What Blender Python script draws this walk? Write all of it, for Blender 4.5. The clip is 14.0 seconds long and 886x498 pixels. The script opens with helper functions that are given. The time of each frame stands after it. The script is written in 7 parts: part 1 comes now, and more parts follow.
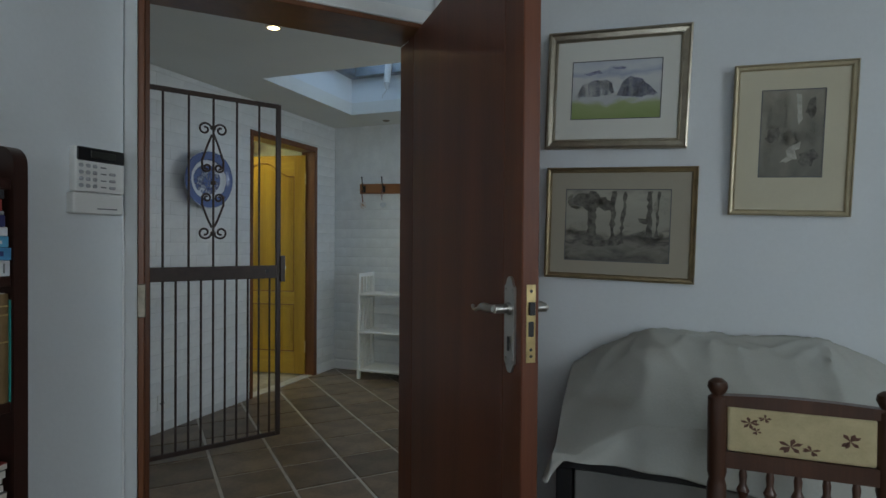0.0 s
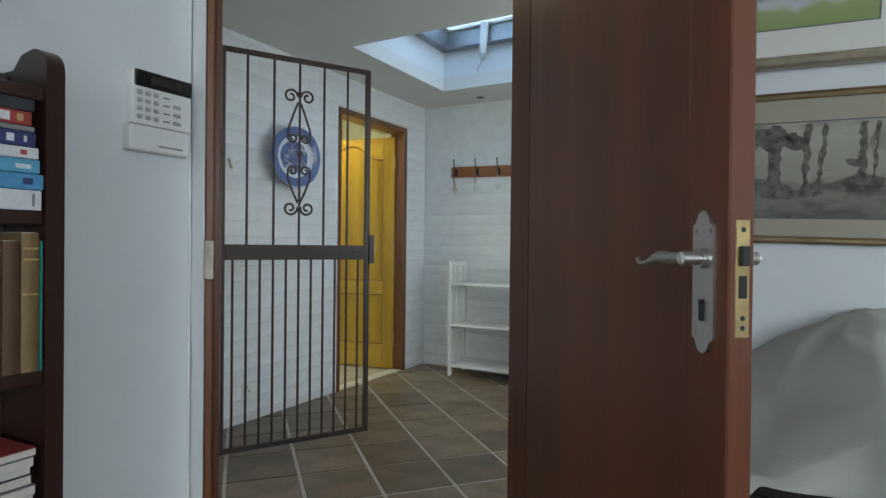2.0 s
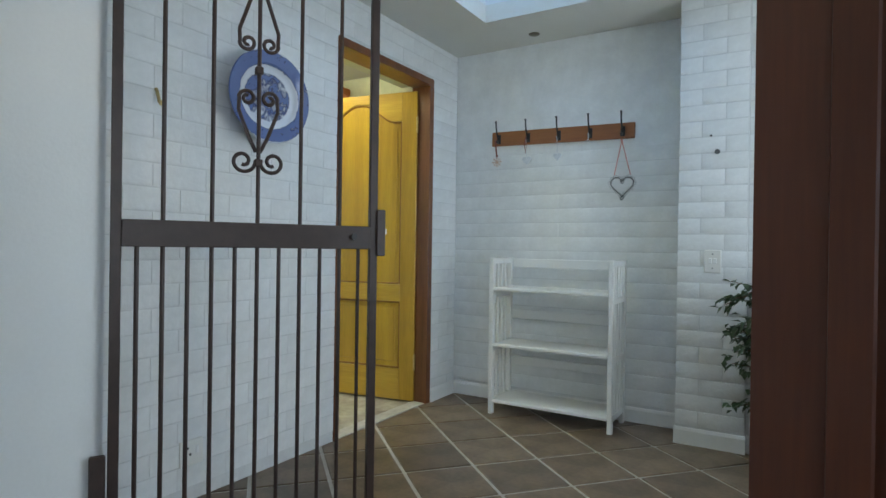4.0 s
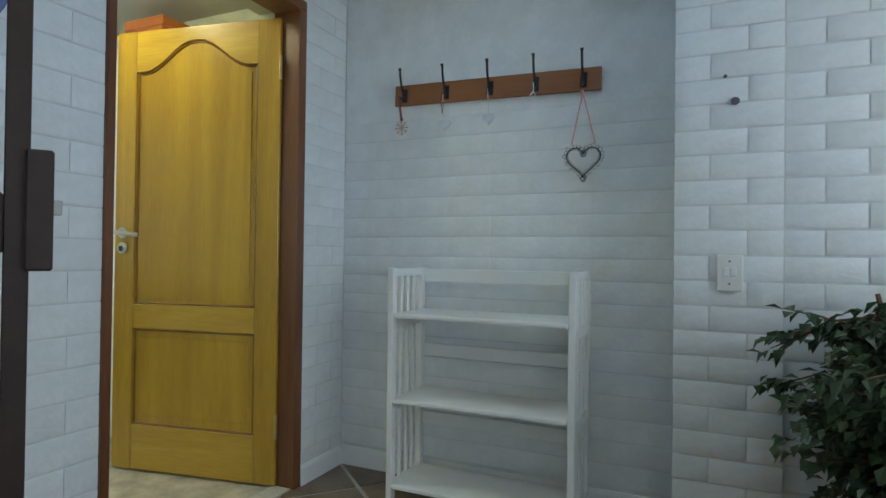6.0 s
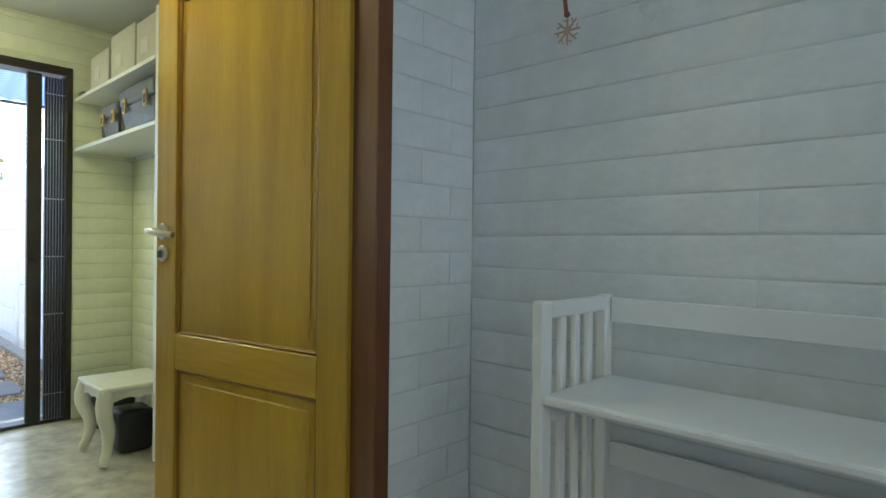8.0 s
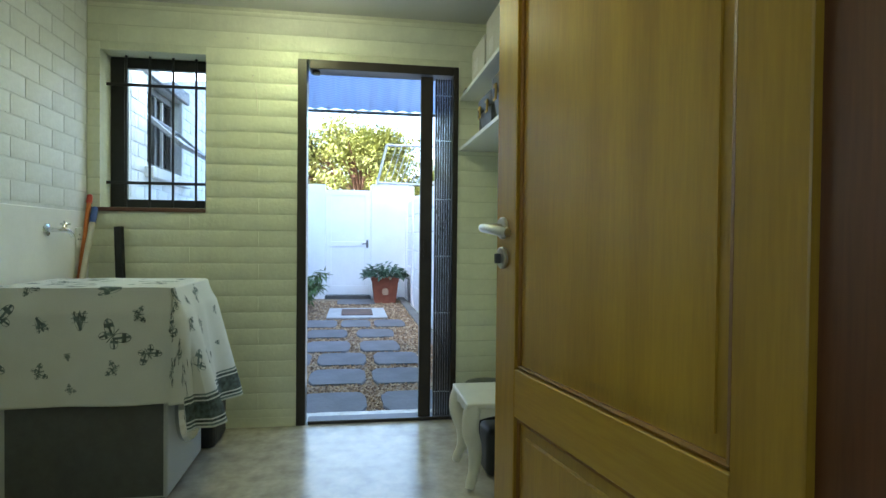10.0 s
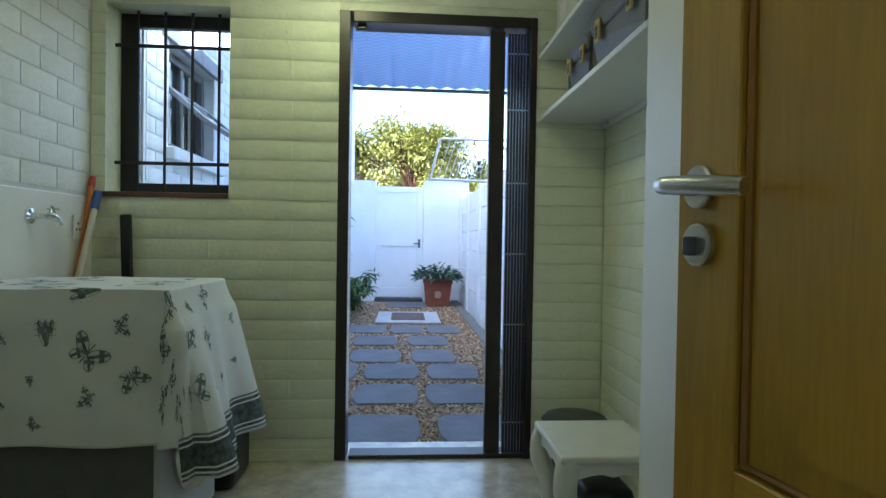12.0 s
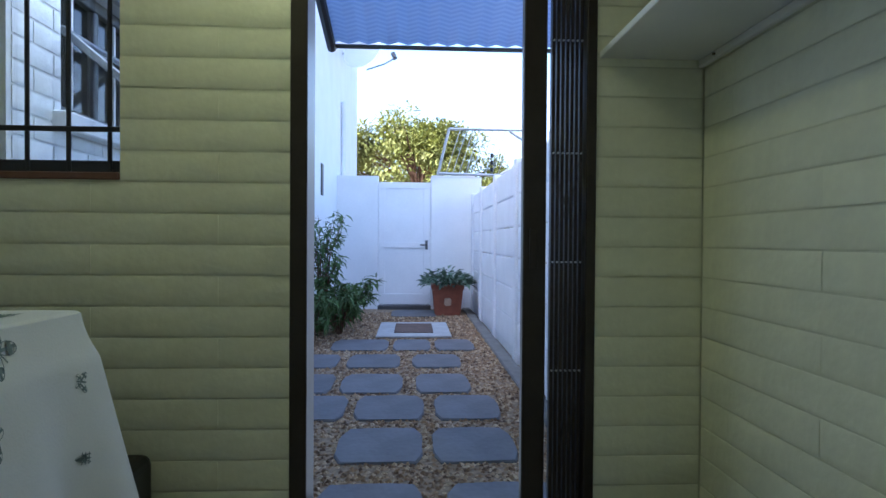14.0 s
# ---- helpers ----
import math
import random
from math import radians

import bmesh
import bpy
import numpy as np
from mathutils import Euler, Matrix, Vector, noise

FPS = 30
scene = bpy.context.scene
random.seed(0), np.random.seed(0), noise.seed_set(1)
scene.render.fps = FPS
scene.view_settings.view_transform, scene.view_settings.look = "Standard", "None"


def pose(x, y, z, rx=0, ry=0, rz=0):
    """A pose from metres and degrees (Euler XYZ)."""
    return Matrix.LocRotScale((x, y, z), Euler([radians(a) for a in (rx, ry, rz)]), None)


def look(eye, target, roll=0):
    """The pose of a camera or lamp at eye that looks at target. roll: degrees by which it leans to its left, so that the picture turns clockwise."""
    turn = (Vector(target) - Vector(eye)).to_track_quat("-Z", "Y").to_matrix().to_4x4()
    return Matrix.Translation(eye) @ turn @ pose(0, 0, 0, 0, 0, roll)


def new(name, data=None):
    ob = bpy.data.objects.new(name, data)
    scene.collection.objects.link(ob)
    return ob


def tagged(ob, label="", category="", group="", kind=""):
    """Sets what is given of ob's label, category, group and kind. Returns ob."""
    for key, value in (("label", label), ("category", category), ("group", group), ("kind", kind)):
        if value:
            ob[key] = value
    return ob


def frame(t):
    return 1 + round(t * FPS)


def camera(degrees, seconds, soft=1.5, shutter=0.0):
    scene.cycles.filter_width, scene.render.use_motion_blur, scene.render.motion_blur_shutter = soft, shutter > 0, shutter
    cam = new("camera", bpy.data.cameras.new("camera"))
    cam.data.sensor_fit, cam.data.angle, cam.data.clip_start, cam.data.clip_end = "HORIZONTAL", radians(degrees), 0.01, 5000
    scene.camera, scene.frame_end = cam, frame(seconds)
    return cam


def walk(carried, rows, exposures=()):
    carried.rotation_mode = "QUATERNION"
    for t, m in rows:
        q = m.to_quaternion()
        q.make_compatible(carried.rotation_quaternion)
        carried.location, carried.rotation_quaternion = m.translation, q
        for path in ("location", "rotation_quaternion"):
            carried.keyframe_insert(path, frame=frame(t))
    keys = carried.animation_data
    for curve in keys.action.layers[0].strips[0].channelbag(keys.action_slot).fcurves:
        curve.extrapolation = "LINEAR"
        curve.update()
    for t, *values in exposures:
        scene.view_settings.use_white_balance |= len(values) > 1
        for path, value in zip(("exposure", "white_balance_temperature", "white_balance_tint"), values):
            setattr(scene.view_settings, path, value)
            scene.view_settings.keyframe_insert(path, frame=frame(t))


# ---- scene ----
cam = camera(74.9, 14.0)
PATH = [
    (0, (0.618, 0.064, 1.212), (-0.098, 1.931, 1.19), 0.4),
    (0.5, (0.58, 0.082, 1.204), (-0.249, 1.902, 1.183), 0.5),
    (1, (0.532, 0.132, 1.184), (-0.373, 1.916, 1.165), 0.6),
    (1.5, (0.486, 0.185, 1.123), (-0.462, 1.946, 1.108), 0.6),
    (2, (0.364, 0.387, 1.074), (-0.612, 2.132, 1.06), 0.6),
    (2.5, (0.235, 0.628, 1.041), (-0.775, 2.354, 1.03), 0.7),
    (2.7, (0.145, 0.710, 1.028), (-0.852, 2.444, 1.017), 0.9),
    (4.8, (-0.553, 1.902, 0.992), (-1.607, 3.602, 0.986), 0.8),
    (5, (-0.590, 2.004, 0.989), (-1.637, 3.707, 0.983), 0.8),
    (5.5, (-0.688, 2.274, 0.997), (-1.65, 4.027, 1.001), 0.7),
    (6, (-0.781, 2.561, 0.993), (-1.602, 4.385, 1.013), 0.7),
    (6.5, (-0.872, 2.845, 1.021), (-1.633, 4.695, 1.026), 0.4),
    (7, (-0.991, 3.148, 1.019), (-1.764, 4.992, 1.035), 0.7),
    (7.5, (-1.111, 3.365, 1.038), (-2.111, 5.097, 1.027), 0.6),
    (8, (-1.282, 3.628, 1.045), (-2.649, 5.088, 1.03), 0.7),
    (8.5, (-1.42, 3.784, 1.039), (-3.061, 4.927, 1.016), 0.4),
    (9, (-1.577, 3.935, 1.045), (-3.424, 4.702, 1.022), 0.6),
    (9.2, (-1.625, 3.972, 1.05), (-3.522, 4.605, 1.022), 0.6),
    (11.3, (-2.336, 4.028, 1.022), (-4.328, 4.2, 0.994), 0.8),
    (11.5, (-2.402, 4.02, 1.015), (-4.395, 4.176, 0.985), 0.8),
    (12, (-2.517, 4.009, 1.006), (-4.513, 4.144, 0.978), 0.9),
    (12.5, (-2.652, 4.02, 0.991), (-4.648, 4.146, 0.965), 0.9),
    (13, (-2.892, 4.061, 0.999), (-4.889, 4.178, 0.97), 0.6),
    (13.5, (-3.141, 4.083, 0.996), (-5.138, 4.188, 0.971), 0.6),
    (14, (-3.457, 4.066, 1.01), (-5.454, 4.168, 0.984), 0.4),
]
EXPOSURES = [
    (0, 3.42, 6650, 8), (1.0, 3.72, 6650, 8), (2.5, 4.55, 6600, 8), (5.0, 4.45, 6270, 7), (6.0, 4.15, 6270, 6), (7.5, 4.0, 6700, 4),
    (8.5, 3.65, 6300, 3), (9.0, 3.5, 6100, 2), (11.5, 2.8, 5650, 6), (12.5, 2.65, 5550, 9), (14.0, 2.25, 5500, 13),
]
walk(cam, [(t, look(eye, target, roll)) for t, eye, target, roll in PATH], EXPOSURES)

# ---- world, sun, large lights ----
world = bpy.data.worlds.new("world")
scene.world = world
world.use_nodes = True
wn = world.node_tree.nodes
sky = wn.new("ShaderNodeTexSky")
sky.sky_type = "NISHITA"
sky.sun_disc = False
SUN_EL, SUN_AZ = radians(44), radians(150)
sky.sun_elevation, sky.sun_rotation = SUN_EL, SUN_AZ
sky.air_density, sky.dust_density = 1.0, 3.5
wn["Background"].inputs["Strength"].default_value = 0.15
world.node_tree.links.new(sky.outputs[0], wn["Background"].inputs[0])


def lamp(name, kind, place, energy, color, size=0.5, size_y=None, target=None):
    data = bpy.data.lights.new(name, kind)
    data.energy, data.color = energy, color
    ob = new(name, data)
    if kind == "AREA":
        data.size = size
        if size_y:
            data.shape, data.size_y = "RECTANGLE", size_y
    elif kind == "SUN":
        data.angle = radians(0.6)
    else:
        data.shadow_soft_size = size
    ob.matrix_basis = look(place, target) if target else Matrix.Translation(place)
    return ob


SUN_DIR = Vector((math.sin(SUN_AZ) * math.cos(SUN_EL), math.cos(SUN_AZ) * math.cos(SUN_EL), math.sin(SUN_EL)))
lamp("sun", "SUN", SUN_DIR * 30, 2.5, (1.0, 0.95, 0.86), target=(0, 0, 0))
# daylight in the openings
lamp("skylight_day", "AREA", (-1.35, 3.83, 2.765), 0.15, (0.55, 0.76, 1.0), 0.80, 0.85, (-1.35, 3.83, 0))
lamp("hall_window_day", "AREA", (1.23, 3.50, 1.35), 1.35, (0.84, 0.93, 1.0), 1.3, 1.4, (0, 3.6, 1.3))
lamp("study_east_window_day", "AREA", (3.26, -0.65, 1.5), 3.1, (0.86, 0.93, 1.0), 1.4, 1.1, (0.0, 0.3, 1.2))
lamp("study_window_day", "AREA", (1.2, -2.40, 1.5), 1.1, (0.86, 0.93, 1.0), 1.5, 1.1, (0.8, 0, 1.2))
lamp("back_door_day", "AREA", (-5.36, 4.06, 1.05), 0.42, (0.80, 0.90, 1.0), 0.6, 1.8, (-3, 4.06, 0.9))
lamp("laundry_window_day", "AREA", (-5.60, 3.05, 2.20), 1.15, (0.80, 0.90, 1.0), 0.8, 0.5, (-5.0, 2.88, 1.3))
# lamps
lamp("laundry_bulb", "AREA", (-4.72, 3.73, 2.20), 0.44, (0.98, 1.0, 0.46), 0.09, 0.09, (-4.72, 3.731, 0))
lamp("laundry_door_bulb", "AREA", (-3.02, 4.06, 2.20), 0.085, (0.98, 1.0, 0.42), 0.09, 0.09, (-3.02, 4.061, 0))
lamp("hall_downlight_bulb", "SPOT", (-1.247, 2.505, 2.265), 0.27, (1.0, 0.80, 0.5), 0.03, target=(-1.247, 2.505, 0))
bpy.data.lights["hall_downlight_bulb"].spot_size = radians(110)

# ---- materials ----
def node_mat(name):
    m = bpy.data.materials.new(name)
    m.use_nodes = True
    nt = m.node_tree
    return m, nt, nt.nodes["Principled BSDF"]


def surface(name, color, rough=0.6, metal=0.0, vary=0.12, scale=6.0, bump=0.15, grain=60.0, stretch=(1, 1, 1), random_value=0.0, dark=None, spec=0.5, depth=0.02):
    """A plain surface: two scales of noise in colour and relief, at real size."""
    m, nt, b = node_mat(name)
    n, l = nt.nodes, nt.links
    tc = n.new("ShaderNodeTexCoord")
    mp = n.new("ShaderNodeMapping")
    mp.inputs["Scale"].default_value = stretch
    l.new(tc.outputs["Object"], mp.inputs["Vector"])
    big = n.new("ShaderNodeTexNoise")
    big.inputs["Scale"].default_value, big.inputs["Detail"].default_value = scale, 5
    fine = n.new("ShaderNodeTexNoise")
    fine.inputs["Scale"].default_value, fine.inputs["Detail"].default_value = grain, 3
    l.new(mp.outputs[0], big.inputs["Vector"])
    l.new(mp.outputs[0], fine.inputs["Vector"])
    ramp = n.new("ShaderNodeValToRGB")
    c1 = dark or tuple(c * (1 - vary) for c in color)
    c2 = tuple(min(1, c * (1 + vary * 0.5)) for c in color)
    ramp.color_ramp.elements[0].position, ramp.color_ramp.elements[1].position = 0.3, 0.7
    ramp.color_ramp.elements[0].color, ramp.color_ramp.elements[1].color = (*c1, 1), (*c2, 1)
    mix = n.new("ShaderNodeMath")
    mix.operation = "MULTIPLY_ADD"
    l.new(fine.outputs[0], mix.inputs[0])
    mix.inputs[1].default_value = 0.35
    l.new(big.outputs[0], mix.inputs[2])
    sub = n.new("ShaderNodeMath")
    sub.operation = "SUBTRACT"
    l.new(mix.outputs[0], sub.inputs[0])
    sub.inputs[1].default_value = 0.175
    l.new(sub.outputs[0], ramp.inputs[0])
    out = ramp.outputs[0]
    if random_value:
        info = n.new("ShaderNodeObjectInfo")
        hsv = n.new("ShaderNodeHueSaturation")
        ma = n.new("ShaderNodeMath")
        ma.operation = "MULTIPLY_ADD"
        l.new(info.outputs["Random"], ma.inputs[0])
        ma.inputs[1].default_value, ma.inputs[2].default_value = random_value, 1 - random_value / 2
        l.new(ma.outputs[0], hsv.inputs["Value"])
        l.new(out, hsv.inputs["Color"])
        out = hsv.outputs[0]
    l.new(out, b.inputs["Base Color"])
    b.inputs["Roughness"].default_value, b.inputs["Metallic"].default_value = rough, metal
    b.inputs["Specular IOR Level"].default_value = spec
    if bump:
        bp = n.new("ShaderNodeBump")
        bp.inputs["Strength"].default_value, bp.inputs["Distance"].default_value = bump, depth
        l.new(mix.outputs[0], bp.inputs["Height"])
        l.new(bp.outputs[0], b.inputs["Normal"])
    return m


def wood(name, light, dark, rough=0.35, axis=2, scale=9.0, coat=0.3):
    """Varnished wood with the grain along one axis."""
    m, nt, b = node_mat(name)
    n, l = nt.nodes, nt.links
    tc = n.new("ShaderNodeTexCoord")
    mp = n.new("ShaderNodeMapping")
    st = [1.0, 1.0, 1.0]
    st[axis] = 0.07
    mp.inputs["Scale"].default_value = st
    l.new(tc.outputs["Object"], mp.inputs["Vector"])
    a = n.new("ShaderNodeTexNoise")
    a.inputs["Scale"].default_value, a.inputs["Detail"].default_value, a.inputs["Distortion"].default_value = scale, 4, 0.6
    f = n.new("ShaderNodeTexNoise")
    f.inputs["Scale"].default_value, f.inputs["Detail"].default_value = scale * 18, 2
    l.new(mp.outputs[0], a.inputs["Vector"])
    l.new(mp.outputs[0], f.inputs["Vector"])
    s = n.new("ShaderNodeMath")
    s.operation = "MULTIPLY_ADD"
    l.new(f.outputs[0], s.inputs[0])
    s.inputs[1].default_value = 0.4
    l.new(a.outputs[0], s.inputs[2])
    r = n.new("ShaderNodeValToRGB")
    r.color_ramp.elements[0].position, r.color_ramp.elements[1].position = 0.45, 0.95
    r.color_ramp.elements[0].color, r.color_ramp.elements[1].color = (*dark, 1), (*light, 1)
    l.new(s.outputs[0], r.inputs[0])
    l.new(r.outputs[0], b.inputs["Base Color"])
    b.inputs["Roughness"].default_value = rough
    b.inputs["Coat Weight"].default_value, b.inputs["Coat Roughness"].default_value = coat, 0.25
    bp = n.new("ShaderNodeBump")
    bp.inputs["Strength"].default_value, bp.inputs["Distance"].default_value = 0.08, 0.004
    l.new(s.outputs[0], bp.inputs["Height"])
    l.new(bp.outputs[0], b.inputs["Normal"])
    return m


def glass(name, tint=(1, 1, 1), rough=0.0):
    m, nt, b = node_mat(name)
    b.inputs["Base Color"].default_value = (*tint, 1)
    b.inputs["Transmission Weight"].default_value, b.inputs["Roughness"].default_value, b.inputs["IOR"].default_value = 1, rough, 1.45
    return m


def emitter(name, color, strength):
    m, nt, b = node_mat(name)
    b.inputs["Base Color"].default_value = (0.8, 0.8, 0.8, 1)
    b.inputs["Emission Color"].default_value, b.inputs["Emission Strength"].default_value = (*color, 1), strength
    return m


M_WALL = surface("wall_paint", (0.68, 0.71, 0.72), 0.7, vary=0.05, scale=2.0, bump=0.08, grain=90)
M_CEIL = surface("ceiling_paint", (0.66, 0.66, 0.62), 0.8, vary=0.05, scale=2.0, bump=0.05, grain=70)
M_BRICK = surface("painted_brick", (0.76, 0.78, 0.78), 0.55, vary=0.08, scale=9.0, bump=0.35, grain=45, random_value=0.06, depth=0.012)
M_BRICK_CREAM = surface("cream_painted_brick", (0.72, 0.74, 0.57), 0.5, vary=0.08, scale=9.0, bump=0.35, grain=45, random_value=0.06, depth=0.012)
M_MORTAR = surface("painted_joint", (0.66, 0.68, 0.68), 0.7, vary=0.08, scale=12.0, bump=0.3, grain=60)
M_MORTAR_CREAM = surface("cream_painted_joint", (0.62, 0.64, 0.48), 0.7, vary=0.08, scale=12.0, bump=0.3, grain=60)
M_WHITE = surface("white_gloss_paint", (0.78, 0.79, 0.78), 0.35, vary=0.04, scale=5.0, bump=0.05, grain=40)
M_TILE = surface("slate_tile", (0.165, 0.120, 0.080), 0.40, vary=0.45, scale=6.0, bump=0.25, grain=40, random_value=0.6, depth=0.008)
M_GROUT = surface("tile_grout", (0.50, 0.47, 0.42), 0.85, vary=0.15, scale=15, bump=0.2)
M_VINYL = surface("beige_vinyl", (0.50, 0.46, 0.37), 0.22, vary=0.28, scale=9.0, bump=0.04, grain=30, random_value=0.12)
M_CARPET = surface("study_carpet", (0.22, 0.19, 0.16), 0.95, vary=0.2, scale=20, bump=0.4, grain=200)
M_DOOR_RED = wood("red_brown_veneer", (0.150, 0.036, 0.010), (0.075, 0.016, 0.005), 0.5, 2, 6.0, 0.12)
M_DOOR_EDGE = wood("red_brown_solid", (0.18, 0.048, 0.014), (0.10, 0.024, 0.007), 0.5, 2, 8.0, 0.12)
M_FRAME_BROWN = wood("brown_frame_wood", (0.21, 0.075, 0.025), (0.11, 0.034, 0.012), 0.35, 2, 9.0)
M_DOOR_YELLOW = wood("yellow_varnished_wood", (0.56, 0.345, 0.028), (0.36, 0.20, 0.014), 0.3, 2, 9.0, 0.5)
M_DOOR_YELLOW_X = wood("yellow_varnished_rail", (0.62, 0.40, 0.045), (0.42, 0.24, 0.022), 0.3, 0, 9.0, 0.5)
# darker copy of the door's wood: recess shade put into the colour
M_MOULD_SHADE = wood("shade_toned_moulding", (0.34, 0.16, 0.014), (0.20, 0.085, 0.008), 0.35, 2, 9.0, 0.4)
M_RACK = wood("rack_pine", (0.36, 0.145, 0.050), (0.24, 0.085, 0.028), 0.4, 0, 9.0)
M_BOOKCASE = wood("dark_bookcase_wood", (0.045, 0.018, 0.012), (0.022, 0.009, 0.007), 0.35, 2, 8.0)
M_CHAIR = wood("dark_chair_wood", (0.085, 0.035, 0.018), (0.04, 0.016, 0.009), 0.35, 2, 9.0)
M_IRON = surface("brown_painted_iron", (0.035, 0.020, 0.017), 0.45, 0.0, vary=0.25, scale=25, bump=0.15, grain=120, depth=0.003)
M_BLACK_IRON = surface("black_painted_iron", (0.012, 0.012, 0.014), 0.4, 0.0, vary=0.3, scale=25, bump=0.1, grain=120, depth=0.003)
M_BRONZE = surface("bronze_aluminium", (0.040, 0.033, 0.026), 0.38, 0.4, vary=0.2, scale=8, bump=0.03, grain=80)
M_STEEL = surface("brushed_steel", (0.55, 0.54, 0.51), 0.33, 1.0, vary=0.08, scale=20, bump=0.03, grain=150)
M_CHROME = surface("chrome", (0.75, 0.76, 0.77), 0.12, 1.0, vary=0.03, scale=20, bump=0)
M_BRASS = surface("worn_brass", (0.55, 0.42, 0.20), 0.35, 1.0, vary=0.2, scale=40, bump=0.05)
M_PEWTER = surface("antique_pewter", (0.26, 0.23, 0.18), 0.35, 0.9, vary=0.3, scale=30, bump=0.08, grain=100)
M_GLASS = glass("clear_glass")
M_PLASTIC = surface("white_plastic", (0.74, 0.74, 0.71), 0.4, vary=0.03, scale=10, bump=0)
M_BLACK = surface("black_plastic", (0.012, 0.013, 0.015), 0.4, vary=0.2, scale=20, bump=0.02)
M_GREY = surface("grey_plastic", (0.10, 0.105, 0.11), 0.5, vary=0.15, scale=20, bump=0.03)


# ---- mesh helpers ----
def add_box(bm, x0, y0, z0, x1, y1, z1, bev=0.0, seg=1, m=None):
    c = Matrix.Translation(((x0 + x1) / 2, (y0 + y1) / 2, (z0 + z1) / 2)) @ Matrix.Diagonal((x1 - x0, y1 - y0, z1 - z0, 1))
    r = bmesh.ops.create_cube(bm, size=1, matrix=(m or Matrix()) @ c)
    if bev:
        es = list({e for v in r["verts"] for e in v.link_edges})
        bmesh.ops.bevel(bm, geom=es, offset=bev, segments=seg, affect="EDGES", profile=0.5)
    return bm


def add_rod(bm, p0, p1, r0, r1=None, seg=12):
    p0, p1 = Vector(p0), Vector(p1)
    d = p1 - p0
    m = Matrix.Translation((p0 + p1) / 2) @ d.to_track_quat("Z", "Y").to_matrix().to_4x4()
    bmesh.ops.create_cone(bm, cap_ends=True, segments=seg, radius1=r0, radius2=r0 if r1 is None else r1, depth=d.length, matrix=m)
    return bm


def add_tube(bm, pts, r, seg=8, flat=1.0):
    """A swept tube along points; r is one radius or one for each point."""
    pts = [Vector(p) for p in pts]
    rs = r if isinstance(r, (list, tuple)) else [r] * len(pts)
    rings, up = [], None
    for i, p in enumerate(pts):
        d = (pts[min(i + 1, len(pts) - 1)] - pts[max(i - 1, 0)]).normalized()
        if up is None:
            up = d.orthogonal().normalized()
        up = (up - d * up.dot(d)).normalized()
        side = d.cross(up)
        rings.append([bm.verts.new(p + (up * math.cos(a) + side * math.sin(a) * flat) * rs[i]) for a in [2 * math.pi * k / seg for k in range(seg)]])
    for a, b in zip(rings, rings[1:]):
        for k in range(seg):
            bm.faces.new((a[k], a[(k + 1) % seg], b[(k + 1) % seg], b[k]))
    bm.faces.new(rings[0][::-1])
    bm.faces.new(rings[-1])
    return bm


def add_lathe(bm, prof, seg=24, m=None, sx=1.0, sy=1.0):
    """Turns a profile of (radius, height) round the z axis."""
    m = m or Matrix()
    rings = []
    for r, z in prof:
        if r < 1e-5:
            rings.append([bm.verts.new(m @ Vector((0, 0, z)))])
        else:
            rings.append([bm.verts.new(m @ Vector((r * sx * math.cos(2 * math.pi * k / seg), r * sy * math.sin(2 * math.pi * k / seg), z))) for k in range(seg)])
    for a, b in zip(rings, rings[1:]):
        for k in range(seg):
            k2 = (k + 1) % seg
            vs = [a[0], b[k2], b[k]] if len(a) == 1 else [a[k], a[k2], b[0]] if len(b) == 1 else [a[k], a[k2], b[k2], b[k]]
            if len(a) > 1 or len(b) > 1:
                bm.faces.new(vs)
    return bm


def add_poly(bm, pts, ext):
    """A flat outline drawn out along the vector ext."""
    a = [bm.verts.new(p) for p in pts]
    b = [bm.verts.new(Vector(p) + Vector(ext)) for p in pts]
    bm.faces.new(a[::-1])
    bm.faces.new(b)
    for i in range(len(a)):
        j = (i + 1) % len(a)
        bm.faces.new((a[i], a[j], b[j], b[i]))
    return bm


def mesh_of(name, bm, material, smooth=False):
    bmesh.ops.recalc_face_normals(bm, faces=bm.faces[:])
    me = bpy.data.meshes.new(name)
    bm.to_mesh(me)
    bm.free()
    for mt in material if isinstance(material, (list, tuple)) else [material]:
        me.materials.append(mt)
    if smooth:
        me.polygons.foreach_set("use_smooth", [True] * len(me.polygons))
        me.set_sharp_from_angle(angle=radians(40))
    return me


def part(name, bm, material, parent, label="", smooth=False):
    ob = new(name, mesh_of(name, bm, material, smooth))
    ob.parent = parent
    return tagged(ob, label)


def structure(name, bm, material, label, category, smooth=False):
    return tagged(new(name, mesh_of(name, bm, material, smooth)), label, category, kind="structure")


def thing(name, m, label, category, group=""):
    ob = new(name)
    ob.empty_display_size = 0.05
    ob.matrix_basis = m if isinstance(m, Matrix) else Matrix.Translation(m)
    return tagged(ob, label, category, group)


def single(name, bm, material, m, label, category, group="", smooth=False):
    """A thing that is one mesh."""
    ob = new(name, mesh_of(name, bm, material, smooth))
    ob.matrix_basis = m if isinstance(m, Matrix) else Matrix.Translation(m)
    return tagged(ob, label, category, group)


def B():
    return bmesh.new()


